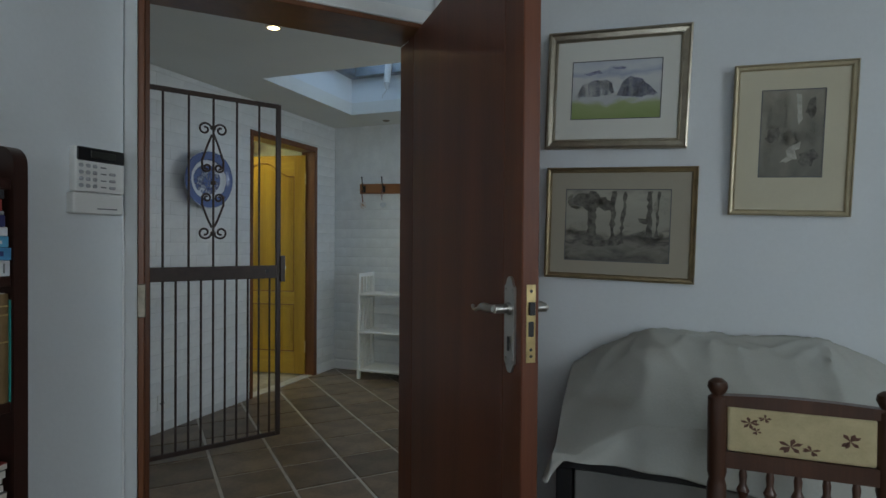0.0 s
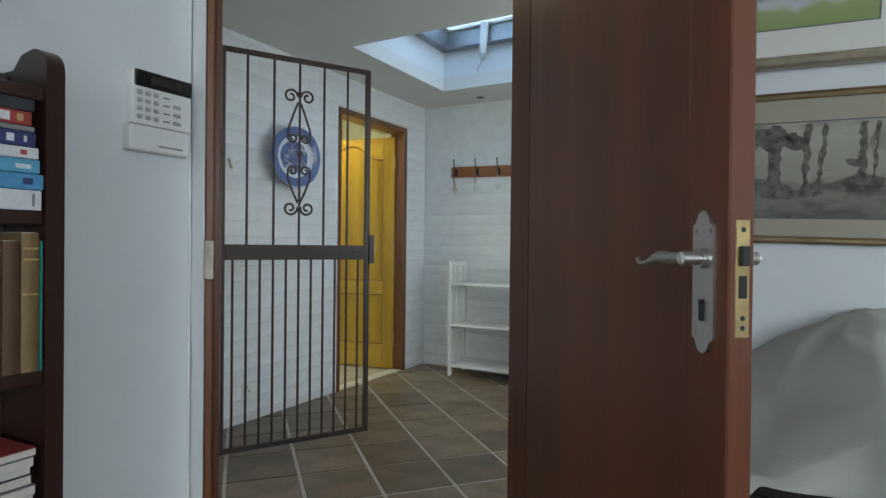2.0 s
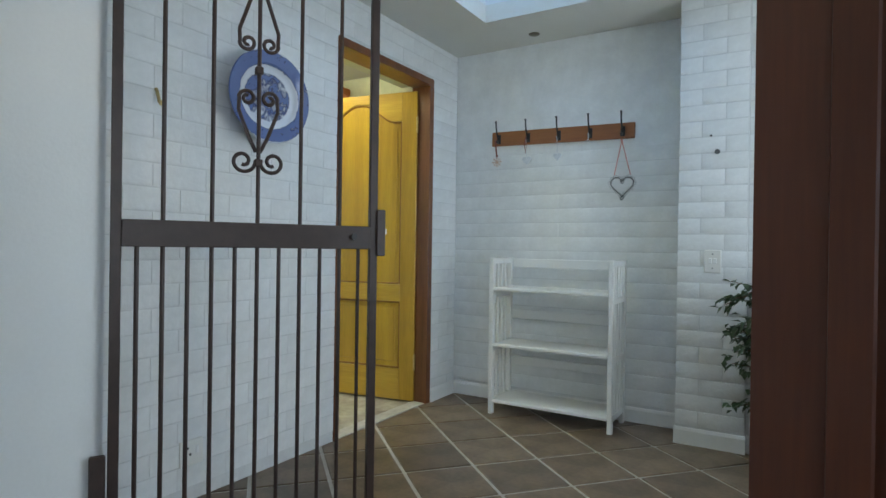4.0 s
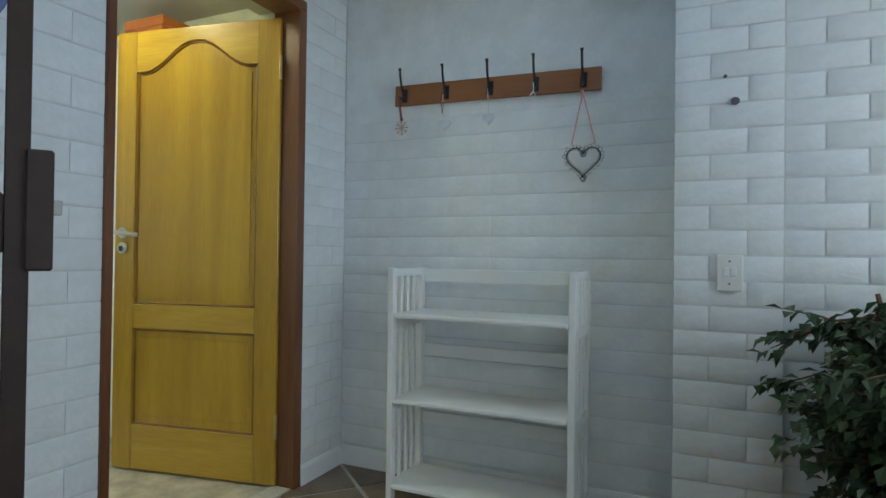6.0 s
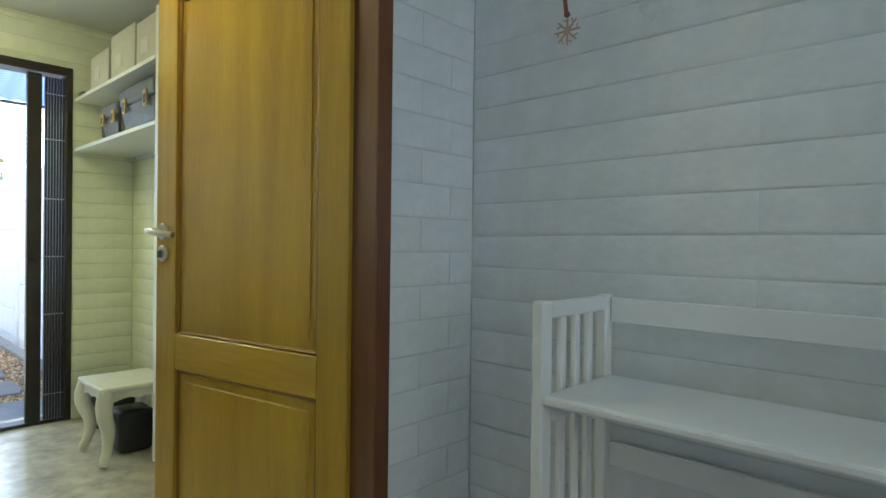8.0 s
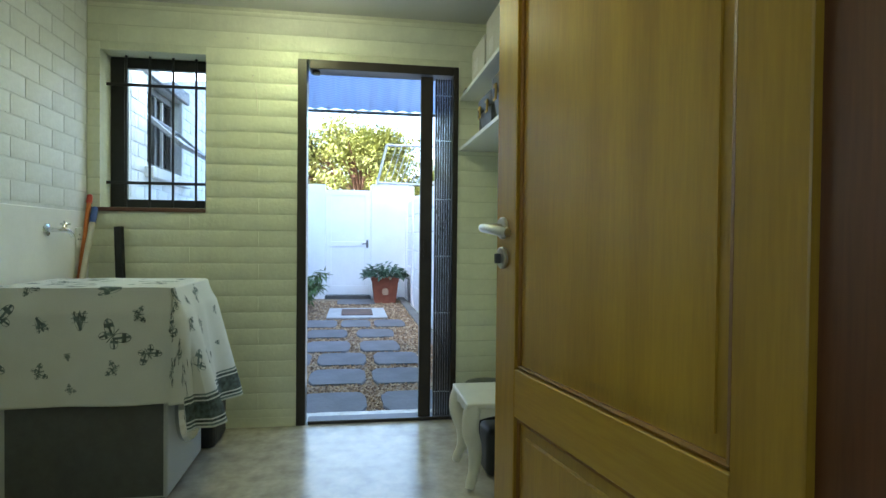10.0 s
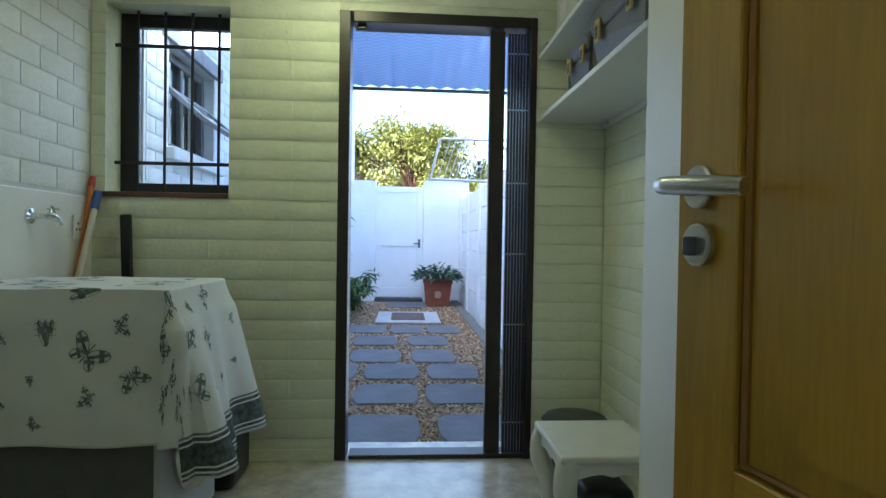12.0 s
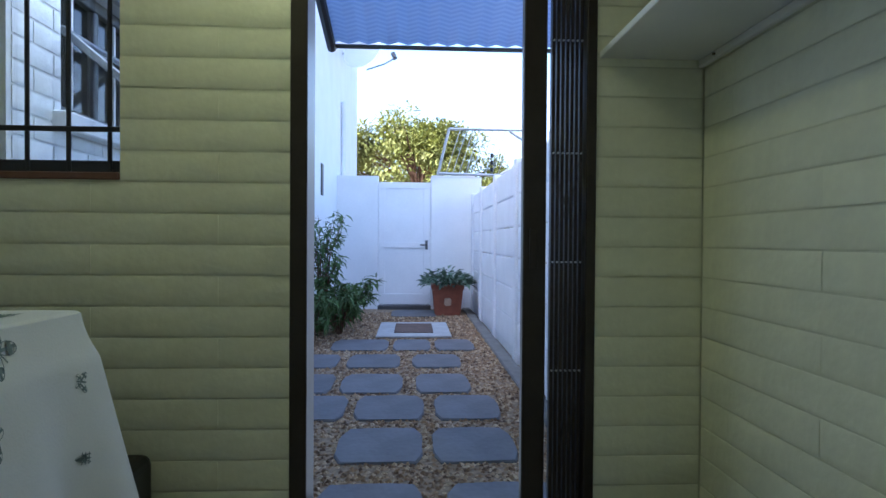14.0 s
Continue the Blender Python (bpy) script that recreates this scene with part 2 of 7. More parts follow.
def slab(bm, m, u0, u1, z0, z1, th, holes=()):
    """A wall in its own frame (u along it, thickness in +y) with rectangular holes (u0, u1, z0, z1) cut right through."""
    us = sorted({u0, u1, *[h[0] for h in holes], *[h[1] for h in holes]})
    for a, b in zip(us, us[1:]):
        if a < u0 or b > u1:
            continue
        cuts = sorted((h[2], h[3]) for h in holes if h[0] <= a and h[1] >= b)
        z = z0
        for c0, c1 in cuts:
            if c0 > z:
                add_box(bm, a, 0, z, b, th, c0, m=m)
            z = c1
        if z < z1:
            add_box(bm, a, 0, z, b, th, z1, m=m)
    return bm


BRICK_MESH = {}


def brick_mesh(length, height, material, ch, depth, chx):
    key = (round(length, 3), round(height, 3), material.name, depth, chx)
    if key not in BRICK_MESH:
        bm = B()
        x, z = length / 2, height / 2
        back = [bm.verts.new((sx * x, 0, sz * z)) for sx, sz in ((-1, -1), (1, -1), (1, 1), (-1, 1))]
        mid = [bm.verts.new((sx * x, -depth * 0.5, sz * z)) for sx, sz in ((-1, -1), (1, -1), (1, 1), (-1, 1))]
        front = [bm.verts.new((sx * (x - chx), -depth, sz * (z - ch))) for sx, sz in ((-1, -1), (1, -1), (1, 1), (-1, 1))]
        bm.faces.new(front)
        for p, q in ((back, mid), (mid, front)):
            for i in range(4):
                bm.faces.new((p[i], p[(i + 1) % 4], q[(i + 1) % 4], q[i]))
        BRICK_MESH[key] = mesh_of("brick", bm, material, True)
    return BRICK_MESH[key]


def bricks(wall, m, u0, u1, z0, z1, material, holes=(), length=0.222, course=0.0825, bed=0.009, perp=0.009, phase=0.0, depth=0.005, ch=0.006, chx=0.005, joined=False):
    """Bricks on the face of a wall, in the frame m (u along x, face towards -y), each an object of its own under the wall, or all in one mesh."""
    rnd = random.Random(int((u0 + 50) * 1000))
    k, z, batch = 0, z0, B() if joined else None
    while z < z1 - 0.02:
        h = min(course, z1 - z) - bed
        u = u0 - (length / 2 if k % 2 else 0) - phase
        while u < u1:
            segs = [(max(u, u0), min(u + length, u1))]
            for a, b, c, d in holes:
                if z + h > c + 0.012 and z < d - 0.012:
                    segs = [s for p, q in segs for s in ((p, min(q, a)), (max(p, b), q)) if s[1] - s[0] > 0]
            for p, q in segs:
                if q - p > 0.03:
                    mm = m @ Matrix.Translation(((p + q) / 2, -rnd.random() * 0.25 * depth, z + bed + h / 2)) @ Euler((rnd.uniform(-0.004, 0.004), 0, rnd.uniform(-0.004, 0.004))).to_matrix().to_4x4()
                    if joined:
                        add_box(batch, -(q - p - perp) / 2, -0.005, -h / 2, (q - p - perp) / 2, 0.01, h / 2, m=mm)
                    else:
                        ob = new("brick", brick_mesh(q - p - perp, h, material, ch, depth, chx))
                        ob.parent = wall
                        ob.matrix_basis = mm
            u += length
        z += course
        k += 1
    if joined:
        tagged(part("brickwork", batch, material, wall), kind="stuff")


def wall_frame(x, y, deg, z=0.0):
    """The frame of a wall's face: u along the direction deg, the seen face towards the right-hand side of it (-y of the frame)."""
    return pose(x, y, z, 0, 0, deg)

# ---- large structure ----
CEIL = 2.30

bm = B()
add_box(bm, -2.50, 1.2, -0.12, 2.42, 5.0, -0.006)
floor_hall = structure("floor_hall", bm, M_GROUT, "brown slate tiled hall floor laid diagonally with pale grout", "floor")
bm = B()
add_poly(bm, [(-0.94, -2.5, -0.10), (3.3, -2.5, -0.10), (3.3, 2.15, -0.10), (-0.23, 2.15, -0.10), (-0.94, 1.38, -0.10)], (0, 0, 0.105))
floor_study = structure("floor_study", bm, M_CARPET, "plain brown study carpet", "floor")
bm = B()
add_box(bm, -5.40, 2.45, -0.12, -2.38, 5.0, -0.002)
floor_laundry = structure("floor_laundry", bm, M_VINYL, "glossy beige marbled vinyl laundry floor", "floor")

# hall: wall on the laundry's side, with its doorway
F_LEFT = wall_frame(-2.35, 0, 90)
LD0, LD1, LDH = 3.668, 4.570, 2.068
bm = slab(B(), F_LEFT, 1.60, 4.90, 0, CEIL, 0.11, [(LD0, LD1, 0, LDH)])
wall_left = structure("wall_hall_west", bm, M_MORTAR, "white painted brick hall wall with a doorway", "wall")
bm = slab(B(), wall_frame(-2.461, 0, 90), 2.45, 5.0, 0, CEIL, 0.11, [(LD0 - 0.08, LD1 - 0.03, 0, LDH - 0.03)])
structure("wall_laundry_east", bm, M_MORTAR_CREAM, "cream painted laundry wall beside the door", "wall")
# rack wall with the pier in front of its end
F_RACK = wall_frame(0, 4.89, 0)
bm = slab(B(), F_RACK, -2.46, -0.80, 0, CEIL, 0.12)
wall_rack = structure("wall_hall_north", bm, M_MORTAR, "white painted brick wall behind the coat rack", "wall")
F_PIER = wall_frame(0, 4.650, 0)
bm = slab(B(), F_PIER, -0.873, -0.550, 0, CEIL, 0.33)
wall_pier = structure("wall_pier", bm, M_MORTAR, "white painted brick pier with a light switch", "wall")
F_DEEP = wall_frame(0, 4.675, 0)
bm = slab(B(), F_DEEP, -0.550, 2.42, 0, CEIL, 0.12)
wall_deep = structure("wall_hall_north_2", bm, M_MORTAR, "white painted brick wall behind the plant", "wall")
# hall: the rest, closing it
bm = slab(B(), wall_frame(1.30, 0, -90), -4.67, -2.28, 0, CEIL, 0.12, [(-4.2, -2.8, 0.6, 2.1)])
structure("wall_hall_east", bm, M_WALL, "plain white hall wall with a window", "wall")
bm = add_box(B(), -2.35, 1.50, 0, -2.035, 2.345, CEIL)
structure("wall_gate_pier", bm, M_WALL, "white plastered pier that carries the gate", "wall")
bm = add_poly(B(), [(-2.05, 1.52, 0), (-2.05, 1.38, 0), (-1.065, 1.38, 0), (-0.96, 1.395, 0), (-1.05, 1.48, 0)], (0, 0, CEIL))
structure("wall_hall_south", bm, M_WALL, "plain white hall wall beside the study door", "wall")

# study
F_KEY = wall_frame(-0.94, 0, 90)
bm = slab(B(), F_KEY, -2.5, 1.375, 0, 2.75, 0.12)
structure("wall_study_west", bm, M_WALL, "pale grey-white plastered study wall", "wall")
DIAG = 48.0
F_DIAG = wall_frame(-0.94, 1.38, DIAG)
D0, D1, DH = 0.055, 0.985, 2.010
bm = slab(B(), F_DIAG, 0.0, 1.10, 0, 2.75, 0.155, [(D0 - 0.02, D1 + 0.02, 0, DH + 0.02)])
structure("wall_study_corner", bm, M_WALL, "white plastered corner wall with the study doorway", "wall")
PIC_Y = 2.15
bm = slab(B(), wall_frame(0, PIC_Y, 0), -0.225, 3.3, 0, 2.75, 0.12)
structure("wall_study_north", bm, M_WALL, "pale grey-white study wall with pictures", "wall")
bm = slab(B(), wall_frame(0, -2.5, 180), -3.3, 0.94, 0, 2.75, 0.12, [(-2.0, -0.4, 0.9, 2.1)])
structure("wall_study_south", bm, M_WALL, "plain white study wall with a window", "wall")
bm = slab(B(), wall_frame(3.3, 0, -90), -2.27, 2.62, 0, 2.75, 0.12, [(-0.1, 1.4, 0.9, 2.1)])
structure("wall_study_east", bm, M_WALL, "plain white study wall with a window to the east", "wall")
bm = add_box(B(), -1.06, -2.62, 2.75, 3.42, 2.27, 2.85)
structure("ceiling_study", bm, M_CEIL, "white study ceiling", "ceiling")

# laundry
F_BACK = wall_frame(-5.17, 0, 90)
BD0, BD1, BDH = 3.706, 4.610, 2.04
W0, W1, WZ0, WZ1 = 2.690, 3.222, 1.203, 2.035
bm = slab(B(), F_BACK, 2.34, 5.06, 0, 2.95, 0.22, [(BD0, BD1, 0, BDH), (W0, W1, WZ0, WZ1)])
wall_back = structure("wall_laundry_west", bm, M_MORTAR_CREAM, "cream painted brick wall with back door and window", "wall")
F_LL = wall_frame(0, 2.625, 180)
bm = slab(B(), F_LL, 2.45, 5.17, 0, CEIL, 0.22)
wall_ll = structure("wall_laundry_south", bm, M_MORTAR, "white painted brick laundry wall with a smooth lower band", "wall")
F_LR = wall_frame(0, 4.942, 0)
bm = slab(B(), F_LR, -5.17, -2.46, 0, CEIL, 0.12)
wall_lr = structure("wall_laundry_north", bm, M_MORTAR_CREAM, "cream painted brick laundry wall under the shelves", "wall")

# ceilings: hall with the skylight's shaft, laundry
SX0, SX1, SY0, SY1 = -1.90, -0.80, 3.25, 4.42
bm = B()
add_box(bm, -2.47, 1.3, CEIL, SX0, 5.01, CEIL + 0.1)
add_box(bm, SX1, 1.3, CEIL, 2.52, 5.01, CEIL + 0.1)
add_box(bm, SX0, 1.3, CEIL, SX1, SY0, CEIL + 0.1)
add_box(bm, SX0, SY1, CEIL, SX1, 5.01, CEIL + 0.1)
structure("ceiling_hall", bm, M_CEIL, "white plastered hall ceiling with a skylight opening", "ceiling")
bm = B()
SH = 0.30
add_box(bm, SX0 - 0.06, SY0 - 0.06, CEIL + 0.1, SX0, SY1 + 0.06, CEIL + SH + 0.07)
add_box(bm, SX1, SY0 - 0.06, CEIL + 0.1, SX1 + 0.06, SY1 + 0.06, CEIL + SH + 0.07)
add_box(bm, SX0, SY0 - 0.06, CEIL + 0.1, SX1, SY0, CEIL + SH + 0.07)
add_box(bm, SX0, SY1, CEIL + 0.1, SX1, SY1 + 0.06, CEIL + SH + 0.07)
structure("skylight_shaft", bm, M_WALL, "white plastered skylight shaft", "ceiling")
bm = add_box(B(), -5.40, 2.30, CEIL, -2.471, 5.06, CEIL + 0.1)
structure("ceiling_laundry", bm, M_CEIL, "white laundry ceiling", "ceiling")

# outside
M_GROUND = surface("garden_soil", (0.13, 0.10, 0.07), 0.95, vary=0.4, scale=3.0, bump=0.5, grain=60)
bm = B()
for x0, x1, y0, y1 in ((-400, -5.39, -400, 400), (-5.39, 400, 5.07, 400), (-5.39, 400, -400, -2.63), (3.43, 400, -2.63, 5.07)):
    vs = [bm.verts.new(p) for p in ((x0, y0, -0.05), (x1, y0, -0.05), (x1, y1, -0.05), (x0, y1, -0.05))]
    bm.faces.new(vs)
structure("ground", bm, M_GROUND, "bare garden ground that runs to the horizon", "ground")
M_YARD = surface("white_wall_paint", (0.80, 0.81, 0.82), 0.65, vary=0.05, scale=2.5, bump=0.15, grain=40)
F_WING = wall_frame(0, 2.75, 180)
WW = (5.69, 6.42, 1.48, 2.04)
bm = slab(B(), F_WING, 5.40, 9.4, -0.1, 4.6, 0.25, [WW])
wall_wing = structure("wall_house_wing", bm, M_MORTAR, "white painted brick outside wall of the house", "wall")
bm = slab(B(), wall_frame(0, 2.905, 180), 9.4, 15.3, -0.1, 5.2, 0.6)
structure("wall_house_wing_2", bm, M_YARD, "tall white plastered outside wall of the house", "wall")
# unseen blocks over and beside the laundry, added against sun streaks on the pavers
bm = add_box(B(), -5.397, 2.02, 2.62, -5.15, 5.0, 4.4)
add_box(bm, -5.397, 1.90, -0.1, -4.90, 2.54, 2.615)
structure("wall_sun_block", bm, M_YARD, "unseen white wall blocks added to keep sun off the yard", "wall")
YB = -12.3
bm = slab(B(), wall_frame(YB, 0, 90), 2.70, 5.1, -0.1, 2.0, 0.2, [(3.525, 4.335, 0.03, 2.0)])
wall_yard = structure("wall_yard_end", bm, M_YARD, "white painted brick garden wall with a gateway", "wall")
bm = add_box(B(), -12.3, 4.815, -0.1, -5.40, 4.935, 0.0, 0.01)
structure("kerb", bm, surface("damp_concrete", (0.17, 0.17, 0.16), 0.85, vary=0.3, scale=5, bump=0.3), "grey concrete gutter strip along the wall", "kerb")


# ---- doors ----
def lever_handle(parent, x, z, side, d, mat, plate=None):
    """A lever handle on the face side (-1 or 1) of a leaf, at its place along the leaf; d is the way that the lever points."""
    bm = B()
    y = -0.001 if side < 0 else 0.045
    s = side
    add_rod(bm, (x, y, z), (x, y + s * 0.045, z), 0.011, seg=16)
    if plate:
        # a short round neck, then a thin wavy lever with a curled tip
        pts = [(x, y + s * 0.045, z), (x + d * 0.02, y + s * 0.050, z), (x + d * 0.042, y + s * 0.053, z + 0.001), (x + d * 0.055, y + s * 0.054, z), (x + d * 0.075, y + s * 0.054, z - 0.006), (x + d * 0.095, y + s * 0.053, z - 0.011), (x + d * 0.110, y + s * 0.052, z - 0.011), (x + d * 0.119, y + s * 0.051, z - 0.007), (x + d * 0.122, y + s * 0.050, z - 0.003)]
        add_tube(bm, pts, [0.009, 0.0095, 0.0105, 0.0085, 0.0052, 0.0042, 0.0040, 0.0042, 0.0045], 12)
    else:
        pts = [(x - d * 0.012, y + s * 0.040, z), (x - d * 0.004, y + s * 0.051, z), (x + d * 0.015, y + s * 0.055, z - 0.001), (x + d * 0.06, y + s * 0.056, z - 0.005), (x + d * 0.11, y + s * 0.055, z - 0.010), (x + d * 0.128, y + s * 0.050, z - 0.012)]
        add_tube(bm, pts, [0.010, 0.0105, 0.0105, 0.0105, 0.0105, 0.0095], 14)
    h = part("handle", bm, mat, parent, "silver lever handle", True)
    if plate:
        add = B()
        half = [(0.026, 0.052), (0.019, 0.056), (0.016, 0.063), (0.012, 0.071), (0.004, 0.076)]
        rim = [(a, b) for a, b in half] + [(-a, b) for a, b in half[::-1]]
        rim += [(-a, -b - 0.076) for a, b in half] + [(a, -b - 0.076) for a, b in half[::-1]]
        add_poly(add, [(x + a, min(y, y + s * 0.006), z + b) for a, b in rim], (0, 0.006, 0))
        add_rod(add, (x, y + s * 0.005, z), (x, y + s * 0.014, z), 0.016, seg=18)
        for b in (0.044, -0.120):
            for a in (-0.018, 0.018):
                add_rod(add, (x + a, y + s * 0.005, z + b), (x + a, y + s * 0.008, z + b), 0.004, seg=8)
        part("handle_plate", add, mat, h, "long silver handle plate with a keyhole", True)
        k = B()
        add_box(k, x - 0.005, min(y + s * 0.008, y + s * 0.0095), z - 0.100, x + 0.005, max(y + s * 0.008, y + s * 0.0095), z - 0.066, 0.001)
        part("keyhole", k, M_BLACK, h)
    else:
        for dz in (0, -0.070):
            r = B()
            m = Matrix.Translation((x, y, z + dz)) @ Matrix.Rotation(radians(90 if s < 0 else -90), 4, "X")
            add_lathe(r, [(0, 0.0), (0.026, 0.0), (0.026, 0.006), (0.023, 0.009), (0.0, 0.009)], 24, m)
            part("rose", r, mat, h, smooth=True)
        r = B()
        add_box(r, x - 0.005, min(y + s * 0.006, y + s * 0.022), z - 0.083, x + 0.005, max(y + s * 0.006, y + s * 0.022), z - 0.060, 0.002)
        part("key_cylinder", r, mat if s < 0 else M_GREY, h)
    return h


# study door, open towards the room
DOOR_H, DOOR_ANG, DOOR_W = (-0.235, 2.02), -50.1, 0.858
door_1 = tagged(thing("door_1", pose(DOOR_H[0], DOOR_H[1], 0.012, 0, 0, DOOR_ANG), "open red-brown veneered study door", "door"), kind="structure")
bm = add_box(B(), -0.062, 0, 0, DOOR_W - 0.105, 0.042, 1.985, 0.002)
part("leaf", bm, M_DOOR_RED, door_1)
bm = add_box(B(), DOOR_W - 0.103, -0.001, 0, DOOR_W, 0.043, 1.985, 0.003)
stile = part("lock_stile", bm, M_DOOR_EDGE, door_1, "lighter red-brown lock stile")
bm = add_box(B(), DOOR_W - 0.001, 0.010, 0.925, DOOR_W + 0.0015, 0.034, 1.105, 0.001)
plate = part("lock_plate", bm, M_BRASS, door_1, "worn brass lock plate")
for z0, z1 in ((0.985, 1.02), (1.035, 1.065)):
    part("latch", add_box(B(), DOOR_W + 0.001, 0.015, z0, DOOR_W + (0.010 if z1 > 1.05 else 0.002), 0.029, z1, 0.001), M_BLACK, plate)
for z in (0.94, 0.955, 1.09):
    part("screw", add_rod(B(), (DOOR_W + 0.001, 0.022, z), (DOOR_W + 0.0025, 0.022, z), 0.004, seg=8), M_BLACK, plate)
lever_handle(door_1, DOOR_W - 0.055, 1.045, -1, -1, M_STEEL, True)
lever_handle(door_1, DOOR_W - 0.055, 1.045, 1, -1, M_STEEL, True)
for z in (0.22, 1.0, 1.78):
    part("hinge", add_rod(B(), (-0.066, 0.020, z), (-0.066, 0.020, z + 0.1), 0.006, seg=10), M_STEEL, door_1)

# its frame: brown jambs and head, white architrave
dfr = tagged(thing("door_frame_1", F_DIAG, "brown door frame with white painted architrave", "door frame"), kind="structure")
for u in (D0 - 0.018, D1):
    part("jamb", add_box(B(), u, -0.065 if u < 0.3 else 0.006, 0, u + 0.018, 0.16, DH, 0.002), M_FRAME_BROWN if u < 0.3 else M_DOOR_RED, dfr)
    part("stop", add_box(B(), u + (0.018 if u < 0.3 else -0.014), 0.0, 0, u + (0.032 if u < 0.3 else 0), 0.05, DH, 0.002), M_FRAME_BROWN if u < 0.3 else M_DOOR_RED, dfr)
part("head", add_box(B(), D0, -0.065, DH, D1, 0.16, DH + 0.018, 0.002), M_FRAME_BROWN, dfr)
part("architrave", add_poly(B(), [(-0.001, -0.002, 0), (0.035, -0.066, 0), (0.036, -0.001, 0), (0.0, 0.0, 0)], (0, 0, DH + 0.072)), M_WHITE, dfr, "white painted architrave")
for u in (D1 + 0.052,):
    part("architrave", add_box(B(), u, -0.069, 0, u + 0.054, -0.001, DH + 0.072, 0.006, 2), M_WHITE, dfr, "white painted architrave")
part("architrave", add_box(B(), D0 - 0.018, -0.069, DH + 0.019, D1 + 0.051, -0.001, DH + 0.072, 0.006, 2), M_WHITE, dfr, "white painted architrave")
part("strike_plate", add_box(B(), D0 - 0.020, -0.078, 0.98, D0 + 0.004, -0.066, 1.08, 0.002), M_PEWTER, dfr, "small dark metal strike plate")


# laundry door
def arch_z(x, x0, x1, zs, rise):
    """The line of an arched rail between two stiles: flat shoulders, a swept rise and a round crown."""
    t = abs((x - (x0 + x1) / 2) / ((x1 - x0) / 2))
    return zs + rise * (0.5 + 0.5 * math.cos(math.pi * min(1, max(0, (t - 0.05) / 0.82))))


def panelled_door(name, m, w, h, label):
    d = tagged(thing(name, m, label, "door"), kind="structure")
    th, st = 0.040, 0.105
    for x in (0, w - st):
        part("stile", add_box(B(), x, 0, 0, x + st, th, h, 0.002), M_DOOR_YELLOW, d)
    part("bottom_rail", add_box(B(), st, 0.0005, 0, w - st, th - 0.0005, 0.20, 0.002), M_DOOR_YELLOW_X, d)
    part("middle_rail", add_box(B(), st, 0.0005, 0.635, w - st, th - 0.0005, 0.745, 0.002), M_DOOR_YELLOW_X, d)
    n = 28
    xs = [st + (w - 2 * st) * i / n for i in range(n + 1)]
    top = [(x, 0.0005, arch_z(x, st, w - st, 1.80, 0.125)) for x in xs]
    part("arched_top_rail", add_poly(B(), top + [(w - st, 0.0005, h), (st, 0.0005, h)], (0, th - 0.001, 0)), M_DOOR_YELLOW_X, d)
    # mouldings that follow the panels' edges, coloured darker to imitate shade in the recess
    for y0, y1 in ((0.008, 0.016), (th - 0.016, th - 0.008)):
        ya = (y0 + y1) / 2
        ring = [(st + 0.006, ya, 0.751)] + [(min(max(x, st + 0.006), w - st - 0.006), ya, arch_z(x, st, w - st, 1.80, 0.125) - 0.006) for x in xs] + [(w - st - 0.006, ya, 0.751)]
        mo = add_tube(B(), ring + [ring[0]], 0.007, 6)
        part("moulding", mo, M_MOULD_SHADE, d, smooth=True)
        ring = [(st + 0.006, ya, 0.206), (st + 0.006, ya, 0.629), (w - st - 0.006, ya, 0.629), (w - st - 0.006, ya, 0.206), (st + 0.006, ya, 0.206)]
        part("moulding", add_tube(B(), ring, 0.007, 6), M_MOULD_SHADE, d, smooth=True)
    # panels: thin field, raised in the middle
    pan = B()
    add_poly(pan, [(st, 0.013, 0.745)] + [(x, 0.013, arch_z(x, st, w - st, 1.80, 0.125)) for x in xs] + [(w - st, 0.013, 0.745)], (0, th - 0.026, 0))
    xi = [st + 0.035 + (w - 2 * st - 0.07) * i / n for i in range(n + 1)]
    add_poly(pan, [(xi[0], 0.009, 0.785)] + [(x, 0.009, arch_z(x, xi[0], xi[-1], 1.765, 0.12)) for x in xi] + [(xi[-1], 0.009, 0.785)], (0, th - 0.018, 0))
    part("upper_panel", pan, M_DOOR_YELLOW, d)
    pan = add_box(B(), st, 0.013, 0.20, w - st, th - 0.013, 0.635)
    add_box(pan, st + 0.035, 0.009, 0.24, w - st - 0.035, th - 0.009, 0.60, 0.006)
    part("lower_panel", pan, M_DOOR_YELLOW, d)
    return d


LH, LW = (-2.425, 4.505), 0.832
L_ANG = math.degrees(math.atan2(4.361 - LH[1], -3.245 - LH[0]))
door_2 = panelled_door("door_2", pose(LH[0], LH[1], 0.008, 0, 0, L_ANG) @ Matrix.Translation((0, -0.042, 0)), LW, 1.985, "open yellow varnished panelled door with an arched top panel")
lever_handle(door_2, LW - 0.050, 1.068, 1, -1, M_STEEL)
lever_handle(door_2, LW - 0.050, 1.068, -1, -1, M_STEEL)
for z in (0.2, 1.72):
    part("hinge", add_rod(B(), (-0.006, 0.045, z), (-0.006, 0.045, z + 0.1), 0.007, seg=10), M_BRASS, door_2)

lfr = tagged(thing("door_frame_2", F_LEFT, "red-brown varnished wooden door frame", "door frame"), kind="structure")
for u, s in ((LD0, 1), (LD1 - 0.048, -1)):
    part("jamb", add_box(B(), u, -0.014, 0, u + (0.028 if s > 0 else 0.048), 0.050 if s > 0 else 0.125, LDH - 0.045, 0.003), M_FRAME_BROWN, lfr)
part("head", add_box(B(), LD0, -0.014, LDH - 0.045, LD1, 0.125, LDH, 0.003), M_FRAME_BROWN, lfr)
